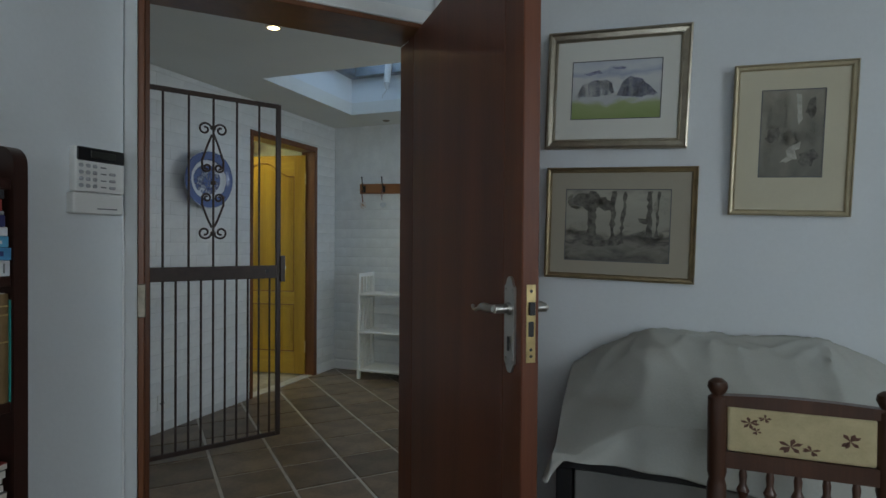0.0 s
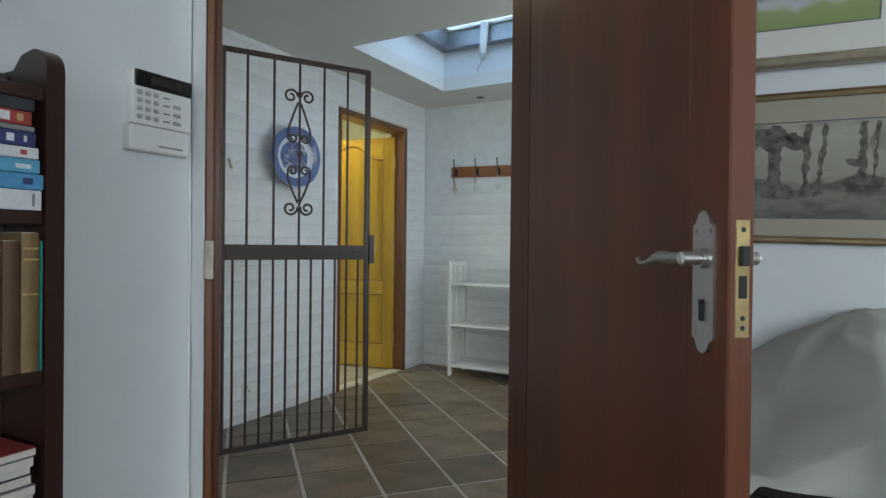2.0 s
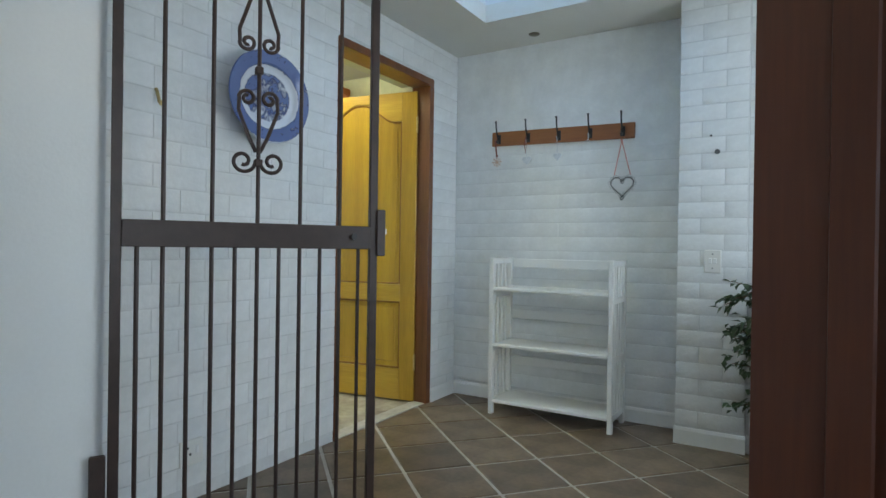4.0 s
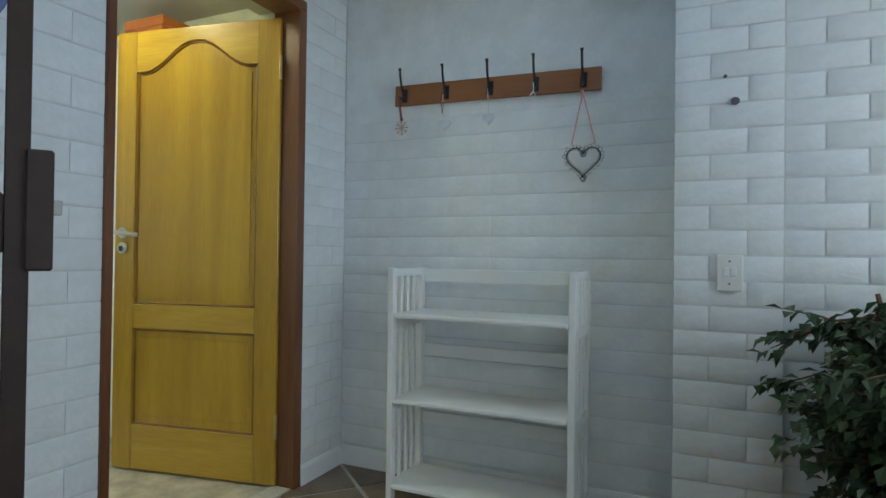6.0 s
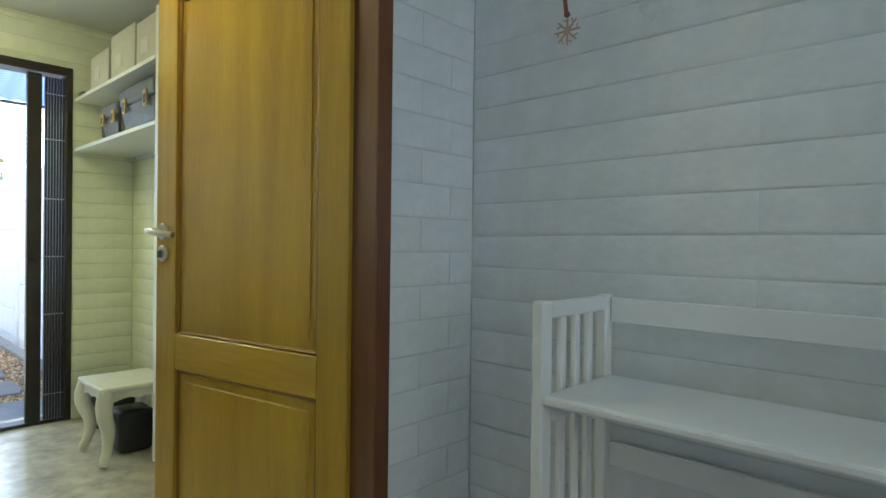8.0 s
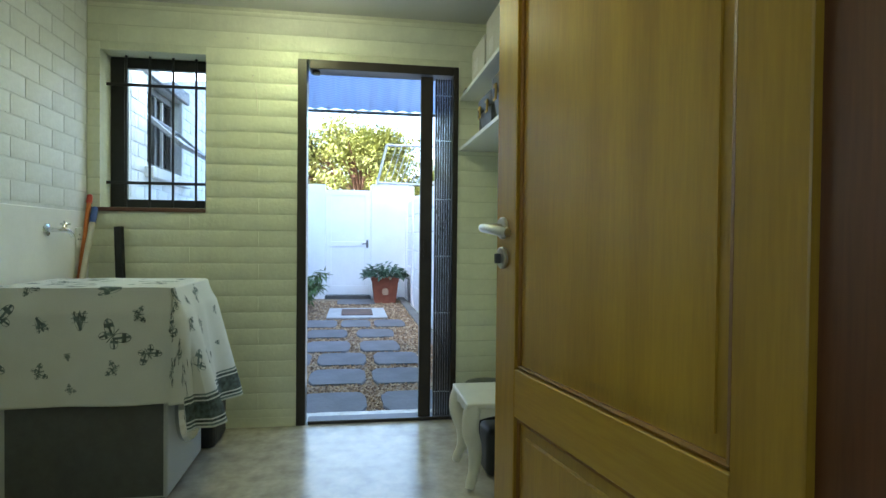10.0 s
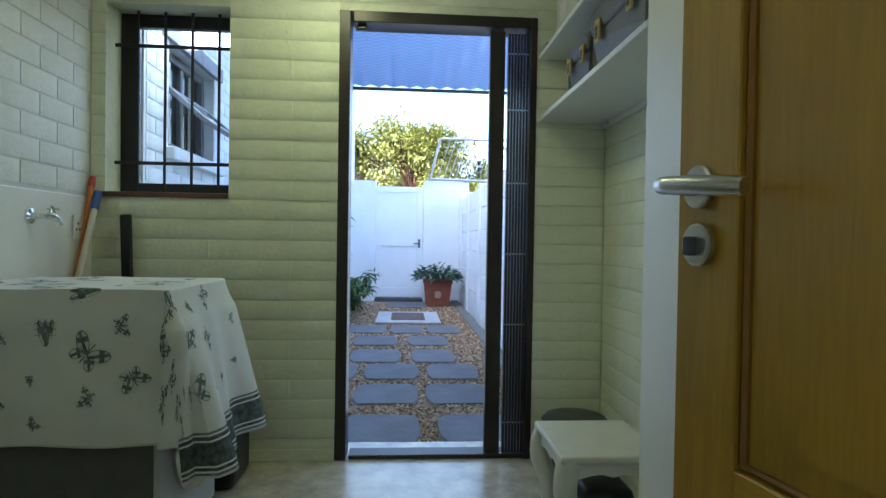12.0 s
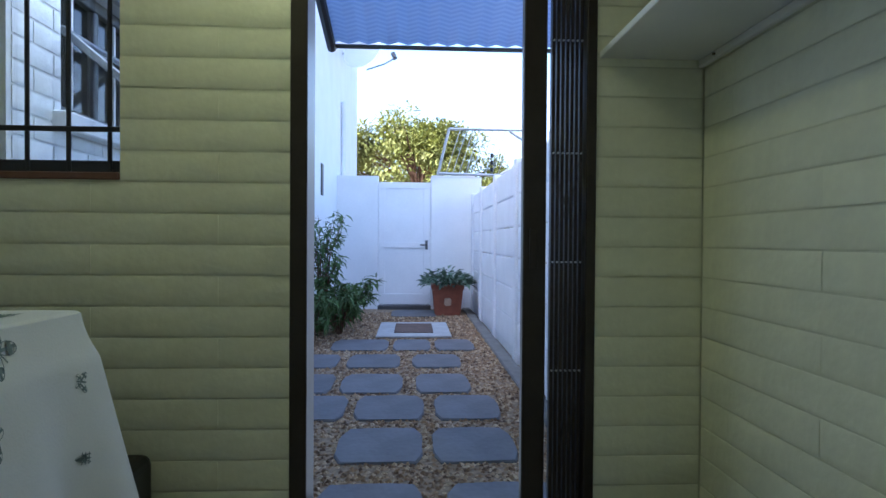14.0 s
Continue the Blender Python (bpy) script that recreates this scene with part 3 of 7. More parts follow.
part("threshold", add_box(B(), LD0 + 0.048, 0.0, -0.002, LD1 - 0.048, 0.09, 0.006, 0.002), M_GROUT, lfr, "worn stone threshold strip")


# ---- hall things ----
def scroll(bm, cx, cz, r0, a0, turns, sgn, y=0.0, r=0.006):
    """A flat spiral of bar in the xz plane."""
    pts = []
    n = int(26 * turns)
    for i in range(n + 1):
        t = i / n
        rr = r0 * (1 - 0.72 * t)
        a = a0 + sgn * turns * 2 * math.pi * t
        pts.append((cx + rr * math.cos(a), y, cz + rr * math.sin(a)))
    return add_tube(bm, pts, r, 6)


G0, G1 = Vector((-2.00, 2.34)), Vector((-1.598, 3.036))
GW = (G1 - G0).length
gate = thing("security_gate", pose(G0.x, G0.y, 0.02, 0, 0, math.degrees(math.atan2(G1.y - G0.y, G1.x - G0.x))), "open brown wrought iron security gate with scrollwork", "gate")
GH = 2.03
for x in (0, GW - 0.028):
    part("stile", add_box(B(), x, -0.010, 0, x + 0.028, 0.010, GH, 0.002), M_IRON, gate)
part("top_rail", add_box(B(), 0.028, -0.010, GH - 0.025, GW - 0.028, 0.010, GH, 0.002), M_IRON, gate)
part("bottom_rail", add_box(B(), 0.028, -0.010, 0, GW - 0.028, 0.010, 0.025, 0.002), M_IRON, gate)
part("lock_rail", add_box(B(), 0.028, -0.016, 0.968, GW - 0.028, 0.016, 1.046, 0.002), M_IRON, gate)
for i in range(1, 6):
    x = GW * i / 6
    part("upper_bar", add_rod(B(), (x, 0, 1.046), (x, 0, GH - 0.025), 0.0065, seg=8), M_IRON, gate)
for i in range(1, 12):
    x = GW * i / 12
    part("lower_bar", add_rod(B(), (x, 0, 0.025), (x, 0, 0.968), 0.0065, seg=8), M_IRON, gate)
gx = GW * 0.5
for s in (-1, 1):
    for zc, zt, sg in ((1.62, 1.83, 1), (1.43, 1.24, -1)):
        bm = B()
        z_in, z_out = zc, zt
        # straight leg from the scroll inside to the middle bar at the tip, ending in scrolls
        leg = [(gx + s * 0.058, 0.009, z_in + sg * -0.01), (gx + s * 0.060, 0.009, z_in + sg * 0.03), (gx + s * 0.028, 0.009, (z_in + z_out) / 2 + sg * 0.02), (gx + s * 0.006, 0.009, z_out - sg * 0.03)]
        add_tube(bm, leg, 0.006, 6)
        scroll(bm, gx + s * 0.034, z_in - sg * 0.008, 0.026, 0 if s > 0 else math.pi, 1.3, -s * sg, 0.009)
        scroll(bm, gx + s * 0.045, z_out, 0.038, math.pi + sg * s * 0.0 if s > 0 else 0, 1.3, -s * sg, 0.009)
        part("scroll", bm, M_IRON, gate, smooth=True)
for z in (1.235, 1.84, 1.525):
    part("collar", add_box(B(), gx - 0.012, -0.009, z - 0.012, gx + 0.012, 0.016, z + 0.012, 0.003), M_IRON, gate)
lock = part("lock_box", add_box(B(), GW - 0.006, -0.020, 0.945, GW + 0.026, 0.020, 1.105, 0.003), M_IRON, gate)
part("lock_bolt", add_box(B(), GW + 0.024, -0.006, 1.02, GW + 0.036, 0.006, 1.04, 0.001), M_STEEL, lock)
part("key_boss", add_rod(B(), (GW - 0.09, -0.016, 1.01), (GW - 0.09, -0.026, 1.01), 0.011, seg=12), M_BLACK_IRON, gate)
for z in (0.22, 1.70):
    h = part("hinge", add_box(B(), -0.045, -0.012, z, -0.004, 0.012, z + 0.16, 0.004), M_IRON, gate)
    part("hinge_pin", add_rod(B(), (-0.004, -0.018, z + 0.02), (0.012, -0.018, z + 0.02), 0.006, seg=8), M_IRON, h)


# white slatted shelf unit
def shelf_unit(m, w, d, h):
    u = thing("shelf_unit", m, "white painted folding wooden shelf unit with slatted sides", "shelf unit")
    for x in (0, w - 0.026):
        side = part("side_frame", add_box(B(), x, 0, 0, x + 0.026, 0.034, h, 0.003), M_WHITE, u)
        part("back_post", add_box(B(), x, d - 0.034, 0, x + 0.026, d, h, 0.003), M_WHITE, side)
        for z in (h - 0.035, 0.70, 0.375, 0.06):
            part("side_rail", add_box(B(), x + 0.002, 0.034, z, x + 0.024, d - 0.034, z + 0.032, 0.003), M_WHITE, side)
        for k in range(3):
            y = 0.034 + (d - 0.068) * (k + 1) / 4
            for z0, z1 in ((0.732, h - 0.035), (0.407, 0.70), (0.092, 0.375)):
                part("slat", add_box(B(), x + 0.007, y - 0.010, z0, x + 0.019, y + 0.010, z1, 0.002), M_WHITE, side)
    for z in (0.745, 0.41, 0.075):
        part("shelf", add_box(B(), 0.027, -0.004, z - 0.004, w - 0.027, d - 0.02, z + 0.016, 0.006, 2), M_WHITE, u)
    for z in (h - 0.062, 0.555, 0.26):
        part("back_slat", add_box(B(), 0.027, d - 0.016, z, w - 0.027, d - 0.002, z + 0.055, 0.002), M_WHITE, u)
    return u


shelf_unit(pose(-1.919, 4.562, 0, 0, 0, 0), 0.741, 0.285, 0.938)

# coat rack
RX0, RX1 = -2.067, -1.150
rack = thing("coat_rack", pose(RX0, 4.882, 1.666, 0, 1.2, 0), "brown wooden wall rack with five black coat hooks", "coat rack")
part("board", add_box(B(), 0, -0.018, 0, RX1 - RX0, 0, 0.092, 0.004, 2), M_RACK, rack)
HOOKS = [-2.015, -1.810, -1.607, -1.410, -1.217]
for hx in HOOKS:
    x = hx - RX0
    hk = part("hook", add_tube(B(), [(x, -0.024, 0.030), (x, -0.030, 0.040), (x, -0.042, 0.052), (x, -0.060, 0.085), (x, -0.070, 0.118), (x, -0.072, 0.138), (x, -0.078, 0.150)], [0.006, 0.006, 0.0055, 0.005, 0.005, 0.005, 0.0075], 8), M_BLACK_IRON, rack, smooth=True)
    part("hook_plate", add_box(B(), x - 0.013, -0.024, 0.012, x + 0.013, -0.018, 0.072, 0.002), M_BLACK_IRON, hk)
    part("lower_hook", add_tube(B(), [(x, -0.026, 0.032), (x, -0.040, 0.018), (x, -0.056, 0.016), (x, -0.060, 0.030)], 0.005, 8), M_BLACK_IRON, hk, smooth=True)

# light switch on the pier
sw = thing("light_switch", (-0.703, 4.641, 0.887), "white double light switch on the brick pier", "light switch")
part("plate", add_box(B(), -0.038, -0.009, 0, 0.038, 0.002, 0.117, 0.004, 2), M_PLASTIC, sw)
for x in (-0.018, 0.004):
    part("rocker", add_box(B(), x, -0.014, 0.048, x + 0.015, -0.008, 0.076, 0.002), M_WHITE, sw)
for z in (0.024, 0.096):
    part("screw", add_rod(B(), (-0.001, -0.0105, z), (-0.001, -0.008, z), 0.0035, seg=8), M_GREY, sw)


# ---- hall: small things ----
# skylight window and its chain opener
M_ALU = surface("grey_aluminium", (0.30, 0.32, 0.34), 0.45, 0.6, vary=0.12, scale=12, bump=0.03)
sl = tagged(thing("window_1", (SX0, SY0, CEIL + SH), "grey aluminium roof window in the skylight shaft", "window"), kind="structure")
sw_, sd_ = SX1 - SX0, SY1 - SY0
for n_, b_ in (("frame_side", (0, 0, 0, 0.07, sd_, 0.13)), ("frame_side", (sw_ - 0.07, 0, 0, sw_, sd_, 0.13)), ("frame_end", (0.07, 0, 0, sw_ - 0.07, 0.07, 0.13)), ("frame_end", (0.07, sd_ - 0.07, 0, sw_ - 0.07, sd_, 0.13))):
    part(n_, add_box(B(), *b_, 0.006), M_ALU, sl)
for b_ in ((0.03, 0.03, 0.1305, 0.10, sd_ - 0.03, 0.175), (sw_ - 0.10, 0.03, 0.1305, sw_ - 0.03, sd_ - 0.03, 0.175), (0.10, 0.03, 0.1305, sw_ - 0.10, 0.10, 0.175), (0.10, sd_ - 0.10, 0.1305, sw_ - 0.10, sd_ - 0.03, 0.175)):
    part("sash", add_box(B(), *b_, 0.004), M_WHITE, sl)
M_OPAL, nt_, b_ = node_mat("opal_glazing")
tr_ = nt_.nodes.new("ShaderNodeBsdfTranslucent")
tr_.inputs[0].default_value = (0.20, 0.25, 0.30, 1)
nt_.links.new(tr_.outputs[0], nt_.nodes["Material Output"].inputs[0])
part("pane", add_box(B(), 0.08, 0.08, 0.150, sw_ - 0.08, sd_ - 0.08, 0.156), M_OPAL, sl, "pale obscured roof glazing")
# windows out of view; dim panes added to hold back sun and sky
for nm_, m_, w_, z0_, z1_ in (("window_4", wall_frame(1.36, 0, -90), (-4.2, -2.8), 0.6, 2.1), ("window_5", wall_frame(0, -2.56, 180), (-2.0, -0.4), 0.9, 2.1), ("window_6", wall_frame(3.36, 0, -90), (-0.1, 1.4), 0.9, 2.1)):
    ow = tagged(thing(nm_, m_, "unseen white framed window with a pane added to cut daylight", "window"), kind="structure")
    part("pane", add_box(B(), w_[0] + 0.04, 0.0, z0_ + 0.04, w_[1] - 0.04, 0.006, z1_ - 0.04), M_OPAL, ow)
    for b_ in ((w_[0], -0.02, z0_, w_[0] + 0.04, 0.03, z1_), (w_[1] - 0.04, -0.02, z0_, w_[1], 0.03, z1_), (w_[0] + 0.04, -0.02, z0_, w_[1] - 0.04, 0.03, z0_ + 0.04), (w_[0] + 0.04, -0.02, z1_ - 0.04, w_[1] - 0.04, 0.03, z1_)):
        part("window_frame", add_box(B(), *b_, 0.004), M_WHITE, ow)
op = thing("window_opener", (-1.52, SY1 - 0.09, 2.50), "white chain window opener with a loose cable in the skylight", "window opener")
part("motor", add_rod(B(), (0, 0.0, 0.02), (0.03, -0.02, 0.24), 0.026, 0.030, 16), M_PLASTIC, op, smooth=True)
part("end_cap", add_rod(B(), (0.0, 0, -0.03), (0.0, 0, 0.02), 0.017, 0.024, 16), M_STEEL, op, smooth=True)
part("cable", add_tube(B(), [(0, 0, -0.03), (-0.01, -0.005, -0.06), (-0.03, -0.01, -0.08), (-0.035, -0.012, -0.11)], 0.004, 6), M_STEEL, op, smooth=True)
part("bracket", add_box(B(), 0.02, -0.01, 0.2, 0.055, 0.08, 0.25, 0.004), M_ALU, op)

dl = thing("downlight", (-1.247, 2.505, CEIL), "glowing round recessed downlight in the hall ceiling", "downlight")
part("ring", add_lathe(B(), [(0.028, -0.002), (0.030, -0.008), (0.042, -0.006), (0.044, 0.001), (0.028, 0.001)], 28), M_STEEL, dl, smooth=True)
part("bulb", add_lathe(B(), [(0, -0.0045), (0.018, -0.0045), (0.0275, -0.003), (0.0275, 0.0), (0, 0.0)], 24), emitter("warm_bulb", (1.0, 0.74, 0.40), 4), dl, smooth=True)
single("ceiling_hook_plate", add_lathe(B(), [(0, -0.012), (0.012, -0.012), (0.03, -0.006), (0.034, 0.0), (0, 0.0)], 18), M_PEWTER, (-1.72, 4.72, CEIL), "small dark metal fixture on the ceiling", "ceiling fixture", smooth=True)

# decorative plate
def plate_material():
    m, nt, b = node_mat("blue_white_china")
    n, l = nt.nodes, nt.links
    tc = n.new("ShaderNodeTexCoord")
    sep = n.new("ShaderNodeVectorMath")
    sep.operation = "MULTIPLY"
    sep.inputs[1].default_value = (1 / 0.235, 0, 1 / 0.195)
    l.new(tc.outputs["Object"], sep.inputs[0])
    ln = n.new("ShaderNodeVectorMath")
    ln.operation = "LENGTH"
    l.new(sep.outputs[0], ln.inputs[0])
    noise_a = n.new("ShaderNodeTexNoise")
    noise_a.inputs["Scale"].default_value, noise_a.inputs["Detail"].default_value, noise_a.inputs["Distortion"].default_value = 26, 6, 1.2
    l.new(tc.outputs["Object"], noise_a.inputs["Vector"])
    amount = n.new("ShaderNodeValToRGB")
    e = amount.color_ramp.elements
    e[0].position, e[0].color = 0.0, (0.74, 0.74, 0.74, 1)
    e[1].position, e[1].color = 0.50, (0.72, 0.72, 0.72, 1)
    for p_, v_ in ((0.55, 0.32), (0.66, 0.30), (0.70, 0.90), (0.95, 0.86), (0.985, 0.15)):
        k = e.new(p_)
        k.color = (v_, v_, v_, 1)
    l.new(ln.outputs["Value"], amount.inputs[0])
    add = n.new("ShaderNodeMath")
    add.operation = "ADD"
    l.new(noise_a.outputs[0], add.inputs[0])
    l.new(amount.outputs[0], add.inputs[1])
    r = n.new("ShaderNodeValToRGB")
    r.color_ramp.elements[0].position, r.color_ramp.elements[0].color = 0.88, (0.66, 0.70, 0.76, 1)
    r.color_ramp.elements[1].position, r.color_ramp.elements[1].color = 1.10, (0.02, 0.035, 0.13, 1)
    mid = r.color_ramp.elements.new(1.0)
    r.color_ramp.elements[0].position = 0.78
    mid.position, mid.color = 0.93, (0.13, 0.18, 0.37, 1)
    half = n.new("ShaderNodeMath")
    half.operation = "MULTIPLY"
    half.inputs[1].default_value = 0.80
    l.new(add.outputs[0], half.inputs[0])
    l.new(half.outputs[0], r.inputs[0])
    l.new(r.outputs[0], b.inputs["Base Color"])
    b.inputs["Roughness"].default_value = 0.15
    return m


pl = thing("wall_plate", pose(-2.295, 3.155, 1.628, 3, 0, 90), "oval blue and white patterned china platter hung on the brick wall", "plate")
rot = Matrix.Rotation(radians(90), 4, "X")
part("hanger", add_rod(B(), (0, 0.0, 0.19), (0, 0.055, 0.20), 0.003, seg=6), M_STEEL, pl)
part("platter", add_lathe(B(), [(0, 0.012), (0.60, 0.012), (0.68, 0.02), (0.72, 0.030), (0.98, 0.040), (1.0, 0.036), (0.74, 0.020), (0.66, 0.004), (0.3, 0.0), (0, 0.0)], 48, rot, 0.220, 0.195), plate_material(), pl, smooth=True)
hk = single("brass_wall_hook", add_tube(B(), [(0, 0, 0.03), (0.0, -0.006, 0.02), (0, -0.02, -0.02), (0, -0.028, -0.03), (0, -0.03, -0.015)], 0.006, 8), M_BRASS, pose(-2.345, 2.69, 1.53, 0, 0, 90), "small brass hook screwed to the brick wall", "hook", smooth=True)
so = thing("wall_socket", pose(-2.346, 2.85, 0.14, 0, 0, 90), "white electrical socket low on the brick wall", "socket")
part("plate", add_box(B(), -0.05, -0.010, 0, 0.05, 0.002, 0.10, 0.004, 2), M_PLASTIC, so)
part("rocker", add_box(B(), 0.015, -0.014, 0.045, 0.03, -0.009, 0.075, 0.002), M_WHITE, so)
for x_, z_ in ((-0.02, 0.07), (-0.032, 0.045), (-0.008, 0.045)):
    part("pin_hole", add_rod(B(), (x_, -0.0115, z_), (x_, -0.009, z_), 0.005, seg=10), M_BLACK, so)

# ornaments on the hooks
M_RIBBON = surface("pink_ribbon", (0.62, 0.30, 0.27), 0.7, vary=0.1, scale=40, bump=0.1)
M_DARK_RIBBON = surface("dark_red_ribbon", (0.22, 0.07, 0.05), 0.7, vary=0.1, scale=40, bump=0.1)
M_WIRE = surface("black_wire", (0.02, 0.02, 0.02), 0.45, 0.4, vary=0.1, scale=40, bump=0)
M_PALE = surface("pale_wood_ornament", (0.55, 0.38, 0.28), 0.6, vary=0.15, scale=30, bump=0.1)
M_PORCELAIN = surface("grey_white_porcelain", (0.62, 0.66, 0.70), 0.35, vary=0.1, scale=30, bump=0.03)


def heart_xy(a, s):
    return (s * 0.0625 * 16 * math.sin(a) ** 3, s * 0.0625 * (13 * math.cos(a) - 5 * math.cos(2 * a) - 2 * math.cos(3 * a) - math.cos(4 * a)))


OY = 4.835
wh = thing("wire_heart", (-1.212, OY + 0.01, 1.365), "black curled wire heart hung on pink ribbons", "ornament")
N_ = 60
ring = [heart_xy(2 * math.pi * i / N_, 0.066) for i in range(N_ + 1)]
part("outline", add_tube(B(), [(x, 0, z + 0.005) for x, z in ring], 0.0022, 6), M_WIRE, wh, smooth=True)
curl = []
for i in range(N_ * 8 + 1):
    t = i / (N_ * 8)
    x, z = heart_xy(2 * math.pi * t, 0.070)
    a = 2 * math.pi * t * 34
    curl.append((x + 0.010 * math.cos(a), 0.006 * math.sin(a * 0.5), z + 0.005 + 0.010 * math.sin(a)))
part("curl_wire", add_tube(B(), curl, 0.0009, 4), M_WIRE, wh)
for x0, x1 in ((-0.002, -0.045), (0.004, 0.047)):
    part("ribbon", add_tube(B(), [(x0 - 0.003, -0.02, 0.275), (x0, -0.022, 0.25), (x1, -0.004, 0.068)], 0.0035, 6, 0.35), M_RIBBON, wh, "pink ribbon", True)
sn = thing("snowflake_ornament", (-2.012, OY - 0.005, 1.556), "pale wooden snowflake ornament on a dark red ribbon", "ornament")
bm = B()
for k in range(8):
    a = k * math.pi / 4
    add_rod(bm, (0, 0, 0), (0.034 * math.cos(a), 0, 0.034 * math.sin(a)), 0.0032, 0.0022, 6)
    add_rod(bm, (0.022 * math.cos(a), 0, 0.022 * math.sin(a)), (0.030 * math.cos(a + 0.4), 0, 0.030 * math.sin(a + 0.4)), 0.002, seg=5)
part("star", bm, M_PALE, sn)
part("ribbon", add_tube(B(), [(0, -0.025, 0.135), (0, -0.022, 0.11), (0.001, -0.006, 0.034)], 0.005, 6, 0.35), M_DARK_RIBBON, sn, "dark red ribbon", True)
part("bead", add_lathe(B(), [(0, -0.008), (0.007, -0.004), (0.008, 0), (0.006, 0.005), (0, 0.008)], 12, Matrix.Translation((0, -0.002, 0.038))), M_DARK_RIBBON, sn, smooth=True)


def hanging(name, x, z, s, label, loop):
    o = thing(name, (x, OY, z), label, "ornament", "ornaments on the coat rack")
    bm = B()
    pts = [heart_xy(2 * math.pi * i / 28, s) for i in range(28)]
    add_poly(bm, [(px, -0.006, pz) for px, pz in pts], (0, 0.010, 0))
    part("heart", bm, M_PORCELAIN, o, smooth=True)
    part("loop", add_tube(B(), [(0, -0.022, loop), (0.003, -0.02, loop - 0.03), (0.001, -0.003, s * 0.4)], 0.002, 6), M_PORCELAIN, o, smooth=True)
    return o


hanging("porcelain_heart_ornament", -1.805, 1.555, 0.030, "pale grey porcelain heart on a thin loop", 0.125)
hanging("porcelain_heart_ornament", -1.603, 1.565, 0.026, "pale grey porcelain heart on a thin loop", 0.12)
rb = single("ribbon_loop", add_tube(B(), [(0, -0.02, 0.05), (-0.008, -0.022, 0.0), (-0.001, -0.02, -0.06), (0.006, -0.021, 0.0), (0, -0.02, 0.05)], 0.0032, 6, 0.5), M_DARK_RIBBON, (-1.806, OY, 1.655), "dark brown ribbon loop on a hook", "ribbon", smooth=True)
bw = single("ribbon_bow", add_tube(B(), [(0, 0, 0.05), (0.0, 0, 0.012), (-0.014, -0.003, -0.004), (-0.006, 0, 0.006), (0, 0, 0.008), (0.008, -0.003, 0.004), (0.014, -0.004, -0.010), (0.004, 0, 0.0)], 0.003, 6, 0.5), M_PORCELAIN, (-1.407, OY - 0.02, 1.640), "small pale ribbon bow on a hook", "ribbon", smooth=True)
for x_, z_, r_ in ((-0.72, 1.583, 0.006), (-0.69, 1.50, 0.013)):
    single("wall_plug", add_lathe(B(), [(0, -0.003), (r_ * 0.7, -0.003), (r_, 0.0), (r_, 0.004), (0, 0.004)], 14, Matrix.Rotation(radians(90), 4, "X")), M_GREY, (x_, 4.642, z_), "small grey wall plug in the brick pier", "wall plug", "plugs in the pier", smooth=True)

# skirtings
for nm, fr, u0, u1 in (("baseboard_1", F_RACK, -2.34, -0.875), ("baseboard_2", F_PIER, -0.878, -0.545), ("baseboard_3", F_LEFT, LD1 + 0.001, 4.875), ("baseboard_4", F_DEEP, -0.54, 1.1)):
    bm = B()
    add_poly(bm, [(u0, -0.018, 0), (u0, 0, 0), (u0, 0, 0.085), (u0, -0.006, 0.085), (u0, -0.012, 0.07)], (u1 - u0, 0, 0))
    ob = structure(nm, bm, M_WHITE, "white painted plaster skirting", "baseboard")
    ob.matrix_basis = fr

# leafy plant in a dark pot
M_LEAF = surface("ficus_leaf", (0.045, 0.085, 0.035), 0.38, vary=0.35, scale=14, bump=0.1, grain=80)
M_STEM = surface("brown_stem", (0.16, 0.085, 0.05), 0.8, vary=0.3, scale=20, bump=0.3)


def leaf_cloud(bm, spots, rnd, length, width, droop=0.5):
    """Leaves of four faces each, at the spots (place, outward way)."""
    for p, d in spots:
        d = (Vector(d) + Vector((rnd.uniform(-0.6, 0.6), rnd.uniform(-0.6, 0.6), rnd.uniform(-0.9, 0.5) - droop * 0.4))).normalized()
        s = d.cross(Vector((rnd.uniform(-0.4, 0.4), rnd.uniform(-0.4, 0.4), 1))).normalized()
        n = s.cross(d)
        L, W = length * rnd.uniform(0.7, 1.25), width * rnd.uniform(0.7, 1.2)
        p = Vector(p)
        a = bm.verts.new(p)
        m1 = bm.verts.new(p + d * L * 0.5 - n * L * 0.06)
        t = bm.verts.new(p + d * L - n * L * 0.2)
        l1, r1 = bm.verts.new(p + d * L * 0.45 + s * W / 2 + n * W * 0.15), bm.verts.new(p + d * L * 0.45 - s * W / 2 + n * W * 0.15)
        for f in ((a, l1, m1), (a, m1, r1), (m1, l1, t), (m1, t, r1)):
            bm.faces.new(f)


